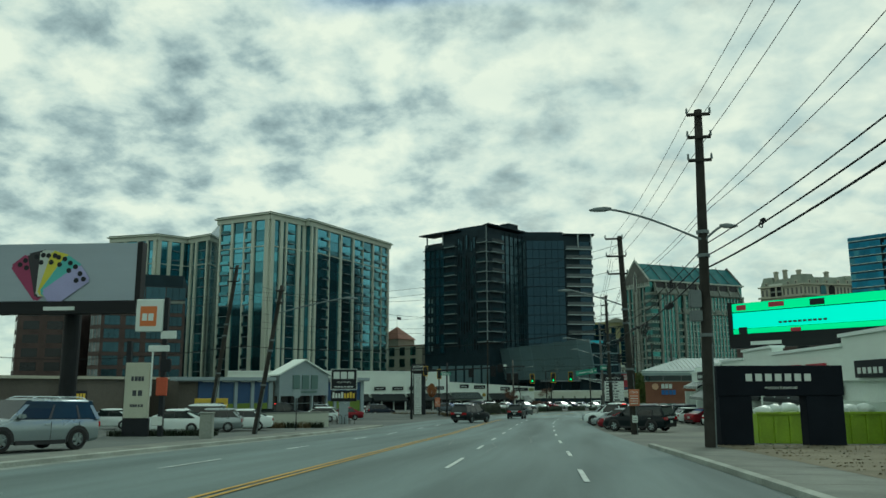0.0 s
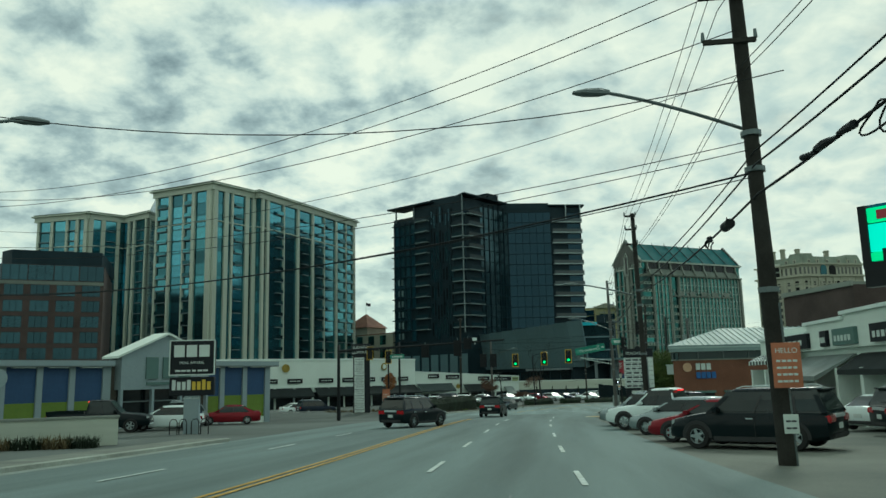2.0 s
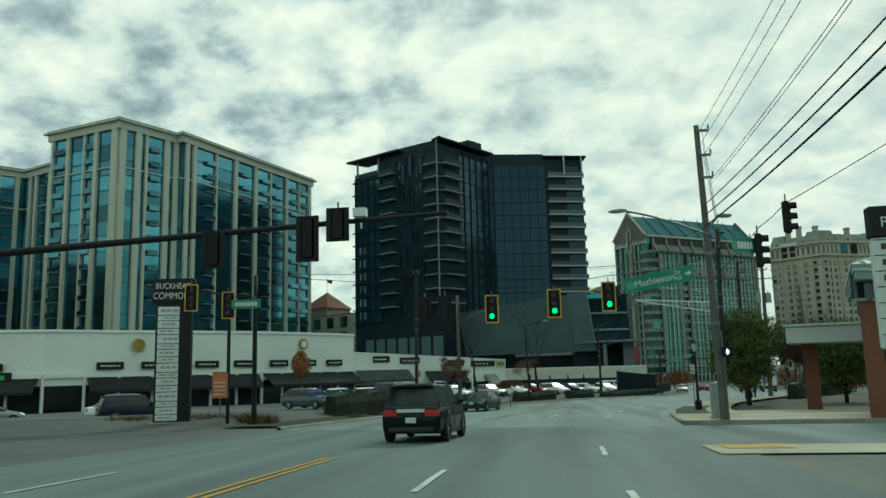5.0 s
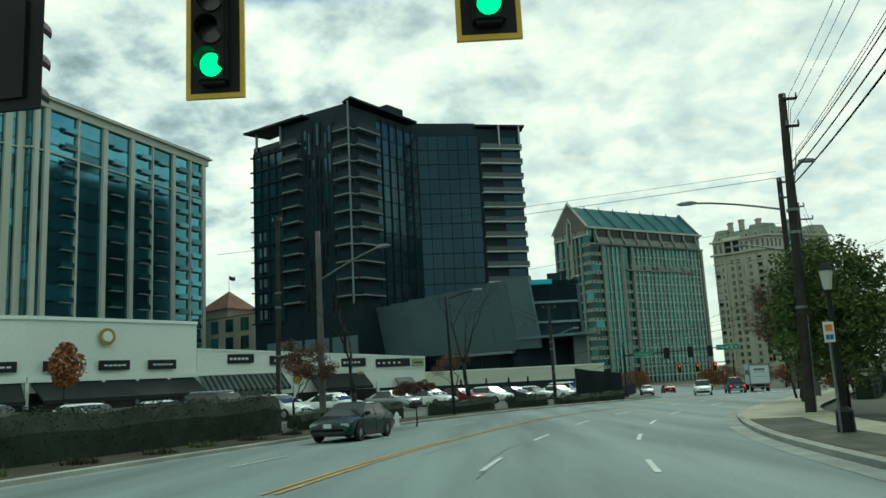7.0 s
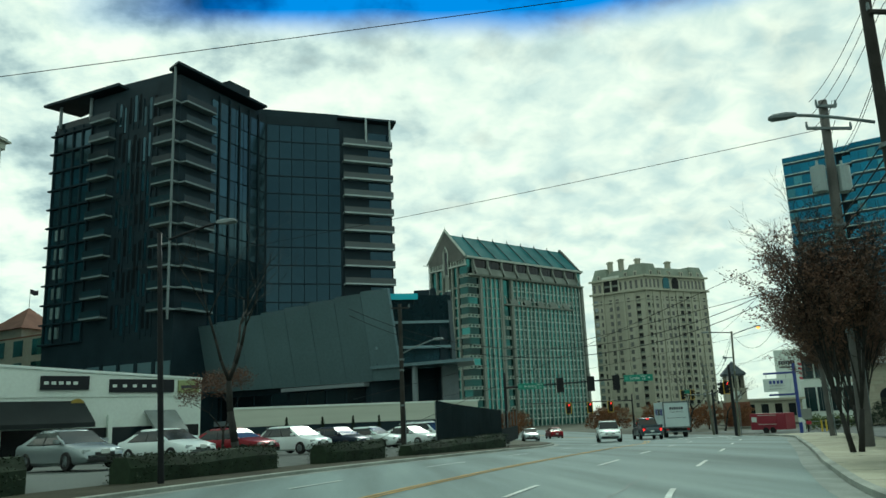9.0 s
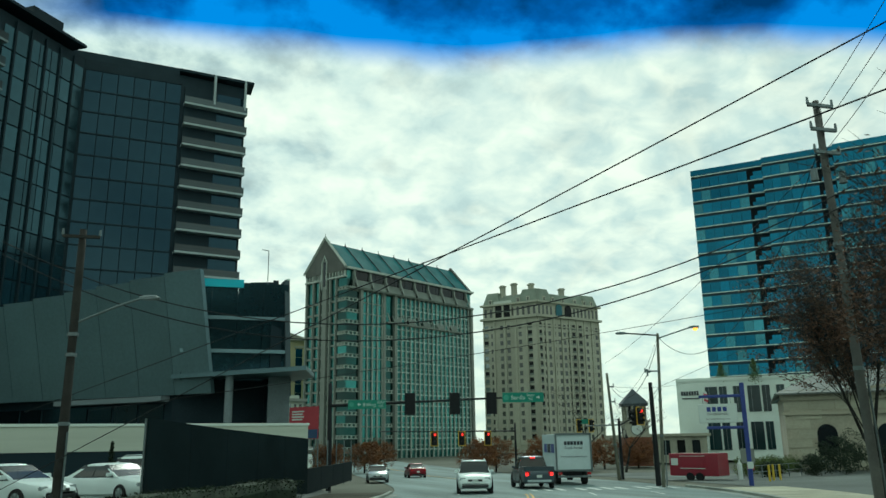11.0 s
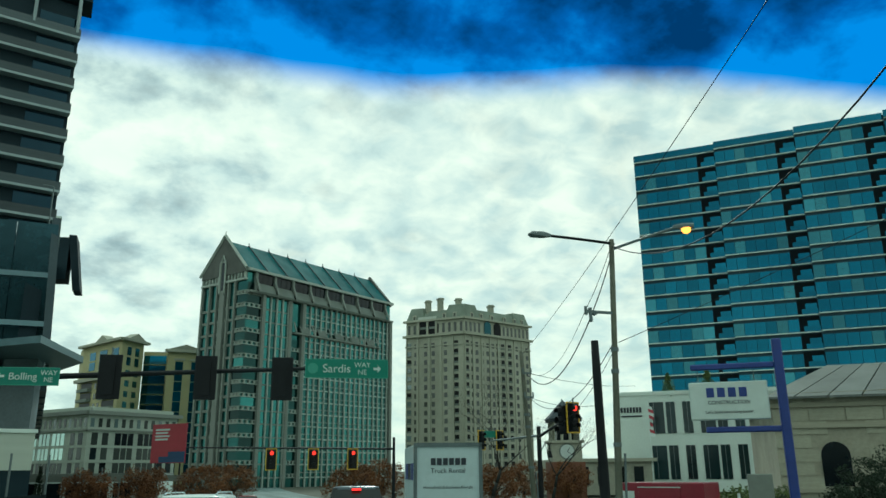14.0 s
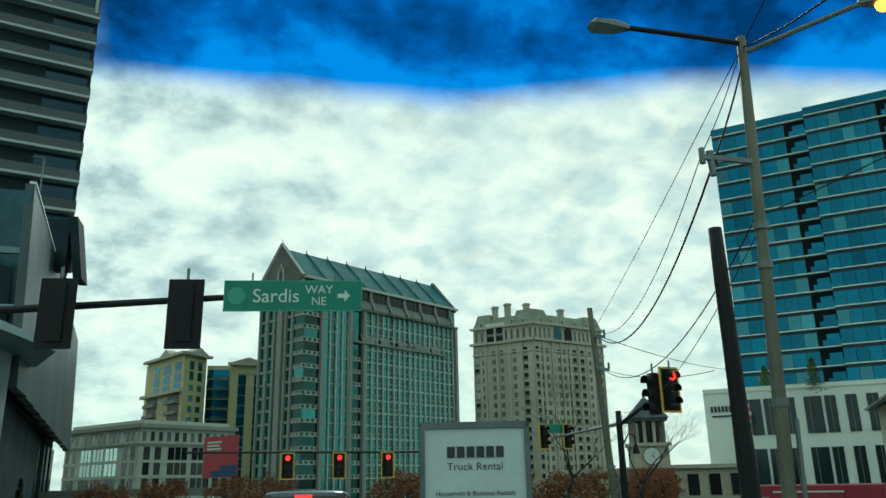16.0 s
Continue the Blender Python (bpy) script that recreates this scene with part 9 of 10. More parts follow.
        xa, xb = r0 + (f0 - r0) * u, r1 + (f1 - r1) * u
        return (xa + (xb - xa) * v, sy * (bw + (tw - bw) * v), zb + 0.05 + (zt - zb - 0.05) * v)

    cuts = ((0.06, 0.50), (0.535, 0.94)) if kind == "pickup" else ((0.05, 0.24), (0.265, 0.575), (0.60, 0.94)) if kind in ("suv", "hatch") else ((0.13, 0.52), (0.545, 0.94))
    ends = [0.0] + [u for c in cuts for u in c] + [1.0]

    joined = {}

    def strip(sy, u0, u1, m, name):
        """A roof pillar on the cabin's side."""
        bm = B() if fine else joined.setdefault(m, B())
        o = [Vector((0, sy * d, 0)) for d in (0.022, -0.03)]
        q = [Vector(on(sy, u, v)) for u, v in ((u0, -0.06), (u1, -0.06), (u1, 1.02), (u0, 1.02))]
        hi, lo = [[bm.verts.new(p + d) for p in q] for d in o]
        bm.faces.new(hi)
        bm.faces.new(list(reversed(lo)))
        for k in range(4):
            bm.faces.new((hi[k], hi[(k + 1) % 4], lo[(k + 1) % 4], lo[k]))
        bmesh.ops.recalc_face_normals(bm, faces=bm.faces)
        if fine:
            part(name, bm, m, t)

    for sy in (-1, 1):
        for a, b in cuts:
            q = (on(sy, a, 0.02), on(sy, b, 0.02), on(sy, b, 0.97), on(sy, a, 0.97))
            pane("side_window", *(q if sy < 0 else (q[1], q[0], q[3], q[2])), 0.012)
        for a, b in zip(ends[::2], ends[1::2]):
            strip(sy, a, b, color if a == 0.0 or b == 1.0 else trim_m, "pillar")
        for u in () if not fine else (0.26, 0.58) if kind != "pickup" else (0.52,):
            bm = B()
            x = r0 + (f0 - r0) * u
            box(bm, x - 0.006, sy * hw * 0.998 - 0.01, gc + 0.14, x + 0.006, sy * hw * 0.998 + 0.006, belt - 0.1)
            part("door_seam", bm, trim_m, t)
    for m, bm in joined.items():
        part("pillar_set", bm, m, t)
    pane("windscreen", (f0 - 0.03, -bw * 0.95, zb + 0.05), (f0 - 0.03, bw * 0.95, zb + 0.05), (f1 + 0.05, tw * 0.96, zt), (f1 + 0.05, -tw * 0.96, zt), 0.012)
    pane("rear_window", (r0 + 0.02, bw * 0.90, zb + 0.08), (r0 + 0.02, -bw * 0.90, zb + 0.08), (r1 - 0.02, -tw * 0.94, zt), (r1 - 0.02, tw * 0.94, zt), 0.012)
    if kind in ("suv", "hatch"):
        bm = B()
        box(bm, r1 - 0.16, -tw * 0.92, zr - 0.10, r1 + 0.1, tw * 0.92, zr - 0.045)
        bmesh.ops.bevel(bm, geom=list(bm.edges), offset=0.02, segments=2, affect="EDGES")
        part("spoiler", bm, color, t)
        if fine:
            bm = B()
            rod(bm, (r0 + 0.0, 0.0, zb + 0.16), (r0 + 0.01, -0.42, zb + 0.20), 0.014, 0.01, 6)
            part("rear_wiper", bm, trim_m, t)
    # wheels
    for x in (-ax, ax):
        for sy in (-1, 1):
            bm = B()
            y = sy * (hw + 0.006)
            for k in range(14 if fine else 0):
                a, b = math.pi * k / 14 - 0.15, math.pi * (k + 1) / 14 - 0.15
                a, b = a * 1.1, b * 1.1
                v = [bm.verts.new((x + rr_ * math.cos(q), y, wr + rr_ * math.sin(q))) for q, rr_ in ((a, wr * 0.6), (b, wr * 0.6), (b, wr + 0.09), (a, wr + 0.09))]
                bm.faces.new(v)
            if fine:
                part("wheel_arch", bm, trim_m, t)
            bm = B()
            n = 20
            prof = [(wr * 0.60, 0.11), (wr * 0.93, 0.11), (wr, 0.07), (wr, -0.07), (wr * 0.93, -0.11), (wr * 0.6, -0.11)]
            rings = []
            for k in range(n):
                a = math.tau * k / n
                rings.append([bm.verts.new((rr_ * math.cos(a), yy, rr_ * math.sin(a))) for rr_, yy in prof])
            for k in range(n):
                for j in range(5):
                    bm.faces.new((rings[k][j], rings[(k + 1) % n][j], rings[(k + 1) % n][j + 1], rings[k][j + 1]))
            w = part("wheel", bm, tyre_m, t, "black tyre on alloy rim")
            w.location = (x, sy * (hw - 0.085), wr)
            bm = B()
            for k in range(5):
                a = math.tau * k / 5
                d, s = Vector((math.cos(a), 0, math.sin(a))), Vector((-math.sin(a), 0, math.cos(a)))
                v = [bm.verts.new(d * rad + s * wd + Vector((0, sy * 0.085, 0))) for rad, wd in ((0.03, -0.05), (wr * 0.62, -0.045), (wr * 0.62, 0.045), (0.03, 0.05))]
                bm.faces.new(v)
            rod(bm, (0, sy * 0.07, 0), (0, sy * 0.095, 0), 0.06, 0.05, 10)
            for k in range(n):
                a, b = math.tau * k / n, math.tau * (k + 1) / n
                bm.faces.new([bm.verts.new((rr_ * math.cos(q), sy * 0.09, rr_ * math.sin(q))) for q, rr_ in ((a, wr * 0.54), (b, wr * 0.54), (b, wr * 0.63), (a, wr * 0.63))])
            part("rim", bm, rim_m, w, "bright alloy rim")
    # lamps, bumpers, plates, mirrors, handles
    for sy in (-1, 1):
        bm = B()
        box(bm, h - 0.38, min(sy * hw * 0.50, sy * hw * 0.86), hood - 0.36, h - 0.10, max(sy * hw * 0.50, sy * hw * 0.86), hood - 0.20)
        bmesh.ops.bevel(bm, geom=list(bm.edges), offset=0.03, segments=2, affect="EDGES")
        part("headlight", bm, lens_clear, t)
        bm = B()
        yi, yo = sy * hw * (0.42 if kind == "suv" else 0.52), sy * hw * (0.90 if kind == "suv" else 0.84)
        box(bm, -h - 0.02, min(yi, yo), tail - (0.31 if kind == "suv" else 0.36), -h + (0.30 if kind == "suv" else 0.16), max(yi, yo), tail - (0.09 if kind == "suv" else 0.12))
        bmesh.ops.bevel(bm, geom=list(bm.edges), offset=0.03, segments=2, affect="EDGES")
        part("tail_light", bm, lens_red, t)
        bm = B()
        box(bm, f0 - 0.42, sy * (bw + 0.12) - 0.10, belt + 0.02, f0 - 0.22, sy * (bw + 0.12) + 0.10, belt + 0.16)
        bmesh.ops.bevel(bm, geom=list(bm.edges), offset=0.03, segments=2, affect="EDGES")
        part("wing_mirror", bm, color, t)
        for u in () if not fine else (0.30, 0.62) if kind != "pickup" else (0.25, 0.72):
            bm = B()
            x = r0 + (f0 - r0) * u
            box(bm, x - 0.10, sy * hw * 0.99 - 0.02, belt - 0.2, x + 0.10, sy * hw * 0.99 + 0.025, belt - 0.165)
            part("door_handle", bm, chrome if kind == "suv" else color, t)
        if fine:
            bm = B()
            box(bm, -ax + wr + 0.12, sy * hw * 0.97 - 0.03, gc - 0.02, ax - wr - 0.12, sy * hw * 0.97 + 0.03, gc + 0.12)
            part("sill", bm, trim_m, t)
    for x0, x1, nm in ((h - 0.22, h + 0.015, "front_bumper"), (-h - 0.02, -h + 0.2, "rear_bumper")):
        bm = B()
        box(bm, x0, -hw * 0.74, gc + 0.08, x1, hw * 0.74, gc + 0.26)
        bmesh.ops.bevel(bm, geom=list(bm.edges), offset=0.04, segments=2, affect="EDGES")
        part(nm, bm, trim_m if kind != "pickup" else chrome, t)
    bm = B()
    box(bm, h - 0.14, -hw * 0.40, hood - 0.46, h - 0.005, hw * 0.40, hood - 0.30)
    part("grille", bm, trim_m, t)
    for x0, x1 in ((h - 0.01, h + 0.022), (-h - 0.026, -h + 0.01)):
        bm = B()
        box(bm, x0, -0.16, gc + 0.34, x1, 0.16, gc + 0.50)
        part("number_plate", bm, plate_m, t)
    if kind == "suv":
        for sy in (-1, 1):
            bm = B()
            tube(bm, [Vector((r1 + 0.2, sy * (tw - 0.06), roof)), Vector((r1 + 0.4, sy * (tw - 0.06), roof + 0.06)), Vector((f1 - 0.4, sy * (tw - 0.06), roof + 0.06)), Vector((f1 - 0.2, sy * (tw - 0.06), roof))], 0.02, 6)
            part("roof_rail", bm, chrome, t)
        bm = B()
        box(bm, -h - 0.035, -hw * 0.44, tail - 0.17, -h + 0.1, hw * 0.44, tail - 0.07)
        part("tailgate_trim", bm, chrome, t)
    if kind == "pickup":
        for q in ((-h + 0.06, -hw * 0.93, -0.8, -hw * 0.86), (-h + 0.06, hw * 0.86, -0.8, hw * 0.93), (-h + 0.02, -hw * 0.9, -h + 0.1, hw * 0.9)):
            bm = B()
            box(bm, q[0], q[1], belt - 0.1, q[2], q[3], belt + 0.14)
            part("bed_side", bm, color, t)
        bm = B()
        box(bm, -h + 0.1, -hw * 0.85, belt + 0.02, -0.85, hw * 0.85, belt + 0.05)
        part("bed_floor", bm, trim_m, t)
        bm = B()
        box(bm, r0 - 0.03, -0.14, roof - 0.13, r0 + 0.24, 0.14, roof - 0.07)
        part("high_brake_light", bm, glow("brake_red", (1.0, 0.03, 0.03), 1.5), t, "lit red brake light")
        for sy in (-1, 1):
            bm = B()
            box(bm, -h - 0.02, min(sy * hw * 0.66, sy * hw * 0.84), tail - 0.4, -h - 0.012, max(sy * hw * 0.66, sy * hw * 0.84), tail - 0.2)
            part("brake_light", bm, glow("brake_red", (1.0, 0.03, 0.03), 1.5), t, "lit red brake light")
    return t


MADE = {}


def park(kind, color, x, y, rz, label, z=None, category="", fine=True):
    """Stands a vehicle on the ground, tilted with the slope."""
    key = (kind, color.name, fine)
    cat = category or {"suv": "suv", "pickup": "pickup truck"}.get(kind, "car")
    fx, fy = math.cos(radians(rz)), math.sin(radians(rz))
    q = gz(y + 1.4 * fy) - gz(y - 1.4 * fy)
    m = Matrix.Translation((x, y, (gz(y) if z is None else z) + 0.055)) @ Matrix.Rotation(radians(rz), 4, "Z") @ Matrix.Rotation(-math.atan2(q, 2.8), 4, "Y")
    if key not in MADE:
        MADE[key] = car(kind, color, label, cat, fine)
        MADE[key].matrix_basis = m
        ob = MADE[key]
    else:
        ob = copy_thing(MADE[key], m)
    return tagged(ob, label, cat, "vehicles")


def heading(y, o):
    x, yy, a = at_y(y, o)
    return x, yy, a + 90


# on the road
x, y, a = heading(98.4, 0.9)
park("suv", black_p, x, y, a, "black suv with a chrome strip across its tailgate")
park("suv", black_p, -9.5, 75.9, 66, "black suv turning out of the car park")
x, y, a = heading(133.2, -4.9)
park("sedan", green_p, x, y, a + 180, "dark green sedan coming the other way")
park("pickup", grey_p, 28.3, 200.4, 79, "grey pickup truck waiting with brake lights on")
park("suv", white_p, 23.2, 196.0, 255, "white suv coming the other way at the crossing")
park("sedan", silver_p, 22.0, 222.0, 262, "silver sedan waiting beyond the crossing")
park("sedan", red_p, 28.4, 236.0, 86, "dark red sedan beyond the crossing")
# car park on the left
park("suv", silver_p, -18.2, 22.8, 252, "silver suv parked at the lot edge")
for k, (kind, c, x, y, a, lab) in enumerate((
        ("sedan", white_p, -24.2, 44.0, 200, "white sedan parked nose to the road"), ("hatch", silver_p, -23.4, 47.6, 200, "silver hatchback parked in the row"),
        ("sedan", white_p, -22.8, 51.0, 200, "white sports sedan parked in the row"), ("suv", white_p, -27.6, 54.0, 195, "white off-roader parked behind the row"),
        ("sedan", white_p, -33.6, 52.0, 200, "white sedan parked by the brown wall"), ("suv", black_p, -36.0, 47.0, 200, "dark suv parked by the brown wall"),
        ("hatch", white_p, -25.6, 76.8, 196, "white hatchback before the gabled shop"), ("sedan", red_p, -25.95, 87.0, 202, "dark red sedan parked beside the shop"),
        ("suv", silver_p, -26.6, 81.6, 100, "silver suv parked at the shop entrance"), ("pickup", black_p, -28.2, 73.6, 20, "black pickup truck at the shop entrance"),
        ("suv", navy_p, -30.4, 123.5, 40, "dark suv before the white shop row"), ("sedan", white_p, -34.4, 128.5, 40, "white sedan before the white shop row"), ("sedan", silver_p, -39.6, 121.0, 60, "silver sedan near the pylon sign"))):
    park(kind, c, x, y, a, lab, fine=False)
# row before the white shops
row = (("hatch", grey_p), ("sedan", white_p), ("sedan", white_p), ("suv", navy_p), ("hatch", white_p), ("sedan", white_p), ("sedan", silver_p), ("sedan", white_p), ("sedan", red_p), ("hatch", white_p), ("sedan", navy_p), ("sedan", white_p), ("sedan", white_p), ("suv", white_p), ("hatch", silver_p))
for k, (kind, c) in enumerate(row):
    x, y, a = heading(126.5 + 4.4 * k, -15.9 - 0.3 * (k % 3))
    park(kind, c, x, y, a - 104 + 5 * (k % 3), "%s %s parked behind the hedge" % (c.name.replace("car_paint_", "").replace("_", " "), {"suv": "suv", "hatch": "hatchback"}.get(kind, kind)), gz(y) + 0.5, fine=False)
# forecourt on the right
for kind, c, x, y, a, lab in (
        ("pickup", white_p, 4.2, 68.0, 150, "white pickup truck parked nose to the road"), ("hatch", silver_p, 4.2, 63.5, 150, "silver hatchback parked nose to the road"),
        ("sedan", red_p, 4.55, 57.9, 148, "red sedan parked nose to the road"), ("suv", black_p, 4.9, 54.4, 146, "black suv parked across the forecourt"),
        ("suv", silver_p, 3.7, 72.8, 152, "silver compact suv parked nose to the road"), ("sedan", white_p, 4.4, 78.2, 152, "white sedan at the end of the row"), ("suv", black_p, 13.0, 60.4, 5, "black suv parked facing the shops"),
        ("sedan", white_p, 12.9, 65.2, 40, "white sedan parked facing the shops"), ("sedan", red_p, 12.9, 73.6, 24, "red sedan parked facing the shops"),
        ("hatch", white_p, 12.4, 78.4, 12, "white hatchback parked facing the shops"), ("sedan", silver_p, 12.7, 52.4, 4, "silver sedan parked facing the shops"),
        ("suv", grey_p, 12.6, 83.0, 8, "grey suv parked facing the shops"), ("sedan", white_p, 12.9, 46.0, 4, "white sedan parked near the container"),
        ("suv", navy_p, 10.2, 96.5, 12, "dark suv in front of the bank")):
    park(kind, c, x, y, a, lab)

# white rental box truck
t = thing("box_truck", "white box truck with rental lettering on its rear", "truck", 33.0, 206.2, gz(203) + 0.05, 77)
box_w = mat("white_truck_panel", (0.60, 0.64, 0.63), 0.5, 0, 0.1, 0.5, 6, 0.02)
board(t, "cargo_box", -3.9, 2.2, 0.95, 3.35, -1.2, 1.2, box_w)
for q in ((-3.96, -3.88, -1.24, -1.12, 0.9, 3.4), (-3.96, -3.88, 1.12, 1.24, 0.9, 3.4), (-3.96, -3.88, -1.24, 1.24, 3.26, 3.4), (-3.96, -3.88, -1.24, 1.24, 0.9, 1.02)):
    bm = B()
    box(bm, q[0], q[2], q[4], q[1], q[3], q[5])
    part("rear_frame", bm, steel, t)
rear = Matrix.Translation((-3.905, 0, 0)) @ Matrix.Rotation(radians(-90), 4, "Z") @ Matrix.Rotation(radians(90), 4, "X")
for k in range(6):
    bm = B()
    a = 0.62 - 0.22 * k
    box(bm, -3.93, a - 0.17, 2.62, -3.9, a, 2.86)
    part("sign_stroke", bm, sign_ink, t)
words(t, "Truck Rental", 0.24, Matrix.Translation((0, 0, 2.42)) @ rear, sign_ink)
words(t, "Household & Business Rentals", 0.145, Matrix.Translation((0, 0, 1.85)) @ rear, sign_ink)
for k in range(3):
    bm = B()
    box(bm, -3.2 + 1.6 * k, 1.2, 2.1, -1.9 + 1.6 * k, 1.215, 2.7)
    part("side_stripe", bm, royal if k != 1 else trim_m, t)
bm = B()
box(bm, 2.3, -1.05, 0.7, 4.1, 1.05, 1.6)
bmesh.ops.bevel(bm, geom=list(bm.edges), offset=0.12, segments=2, affect="EDGES")
part("cab_lower", bm, box_w, t)
bm = B()
box(bm, 2.3, -1.0, 1.6, 3.5, 1.0, 2.4)
bmesh.ops.bevel(bm, geom=list(bm.edges), offset=0.15, segments=2, affect="EDGES")
part("cab_upper", bm, box_w, t)
bm = B()
box(bm, -3.8, -0.5, 0.6, 4.0, 0.5, 0.95)
part("chassis", bm, black, t)
for x in (-2.4, 3.2):
    for sy in (-1, 1):
        bm = B()
        rod(bm, (x, sy * 0.75, 0.42), (x, sy * 1.1, 0.42), 0.42, 0.42, 18)
        part("wheel", bm, tyre_m, t)
bm = B()
box(bm, -4.0, -1.1, 0.5, -3.85, 1.1, 0.62)
part("rear_bumper", bm, steel, t)
for sy in (-1, 1):
    bm = B()
    box(bm, -3.98, min(sy * 0.85, sy * 1.1), 0.68, -3.9, max(sy * 0.85, sy * 1.1), 0.84)
    part("tail_light", bm, lens_red, t)

# ---------------- planting ----------------
bark = mat("grey_bark", (0.042, 0.039, 0.035), 0.95, 0, 0.4, 1.5, 18, 0.6, 0.2)
leaf_brown = mat("dry_brown_leaves", (0.165, 0.082, 0.055), 0.9, 0, 0.5, 0.8, 6, 0.0, 0.2, color2=(0.095, 0.060, 0.045))
leaf_green = mat("dark_evergreen_leaves", (0.115, 0.140, 0.035), 0.8, 0, 0.5, 0.6, 5, 0.0, 0.3, color2=(0.060, 0.095, 0.025))
leaf_hedge = mat("dark_hedge_leaves", (0.022, 0.038, 0.018), 0.85, 0, 0.5, 0.9, 6, 0.0, 0.3)
leaf_orange = mat("rusty_autumn_leaves", (0.26, 0.10, 0.040), 0.9, 0, 0.5, 0.7, 6, 0.0, 0.2, color2=(0.13, 0.062, 0.035))
straw = mat("dry_ornamental_grass", (0.17, 0.125, 0.065), 0.95, 0, 0.45, 0.8, 9, 0.0, 0.2)


def leaves(bm, c, r, n, s, rng, squash=0.75):
    for _ in range(n):
        d = Vector((rng.gauss(0, 1), rng.gauss(0, 1), rng.gauss(0, 1)))
        d = d.normalized() * r * rng.random() ** 0.5
        d.z *= squash
        p = c + d
        a = Vector((rng.uniform(-1, 1), rng.uniform(-1, 1), rng.uniform(-0.7, 0.7))).normalized() * s * rng.uniform(0.6, 1.3)
        b = a.cross(Vector((rng.uniform(-1, 1), rng.uniform(-1, 1), rng.uniform(-1, 1)))).normalized() * s * 0.5
        bm.faces.new([bm.verts.new(q) for q in (p - a, p + b, p + a, p - b)])


def tree(x, y, h, label, leaf=None, spread=0.55, seed=1, trunks=1, n_leaf=60, leaf_size=0.12, twigs=True, base=0.28, r0=None, group="street trees", lean=(0, 0), depth=4, low=0.35):
    """Trunk, limbs that fork to twigs, and a loose crown of single leaves."""
    rng = random.Random(seed)
    t = thing("tree", label, "tree", x, y, group=group)
    wood, boughs, crown = B(), B(), B()
    tips = []

    def grow(p, d, length, r, level):
        n = 3 if level < 2 else 2
        for _ in range(n):
            d2 = (d + Vector((rng.gauss(0, 0.10), rng.gauss(0, 0.10), 0.05))).normalized()
            q = p + d2 * (length / n)
            rod(wood if level == 0 else boughs, p, q, r, r * 0.86, 7 if level < 2 else 5 if level < 3 else 3)
            p, d, r = q, d2, r * 0.86
        tips.append((p, level))
        if level >= depth:
            return
        for k in range(rng.choice((2, 3, 3)) if level < depth - 1 else 3):
            a = rng.uniform(0, math.tau)
            side_ = Vector((math.cos(a), math.sin(a), rng.uniform(-0.1, 0.35)))
            grow(p, (d * (1 - spread) + side_ * spread).normalized(), length * rng.uniform(0.62, 0.82), r * rng.uniform(0.55, 0.75), level + 1)

    r0 = r0 or h * 0.018
    for k in range(trunks):
        a = math.tau * k / trunks
        off_ = Vector((math.cos(a), math.sin(a), 0)) * (0.16 if trunks > 1 else 0)
        d = (Vector((lean[0], lean[1], 1)) + off_ * 1.3).normalized()
        grow(Vector(off_) * 0.6, d, h * low, r0 * (1.0 if trunks == 1 else 0.62), 0)
    part("trunk", wood, bark, t, smooth=True)
    part("branchwork", boughs, bark, t, smooth=True)
    if leaf:
        for p, lv in tips:
            if lv >= depth - 1:
                leaves(crown, p, h * 0.085, n_leaf, leaf_size, rng)
        part("crown", crown, leaf, t)
    else:
        crown.free()
    return t


tree(-8.46, 139.7, 10.6, "tall bare winter tree with fine twigs", None, 0.46, 11, depth=7, low=0.27, r0=0.17)
tree(-3.4, 164.0, 11.5, "bare forked winter tree in the verge", None, 0.45, 12, depth=5, low=0.34, r0=0.2)
tree(-10.95, 137.6, 4.6, "small tree with dry dark brown leaves", leaf_brown, 0.55, 13, n_leaf=90, leaf_size=0.055)
tree(-5.9, 142.6, 2.7, "small bushy tree with dry brown leaves", leaf_brown, 0.55, 14, n_leaf=80, leaf_size=0.05)
tree(-4.8, 168.4, 5.2, "slim tree with sparse brown leaves", leaf_brown, 0.5, 15, n_leaf=50, leaf_size=0.05)
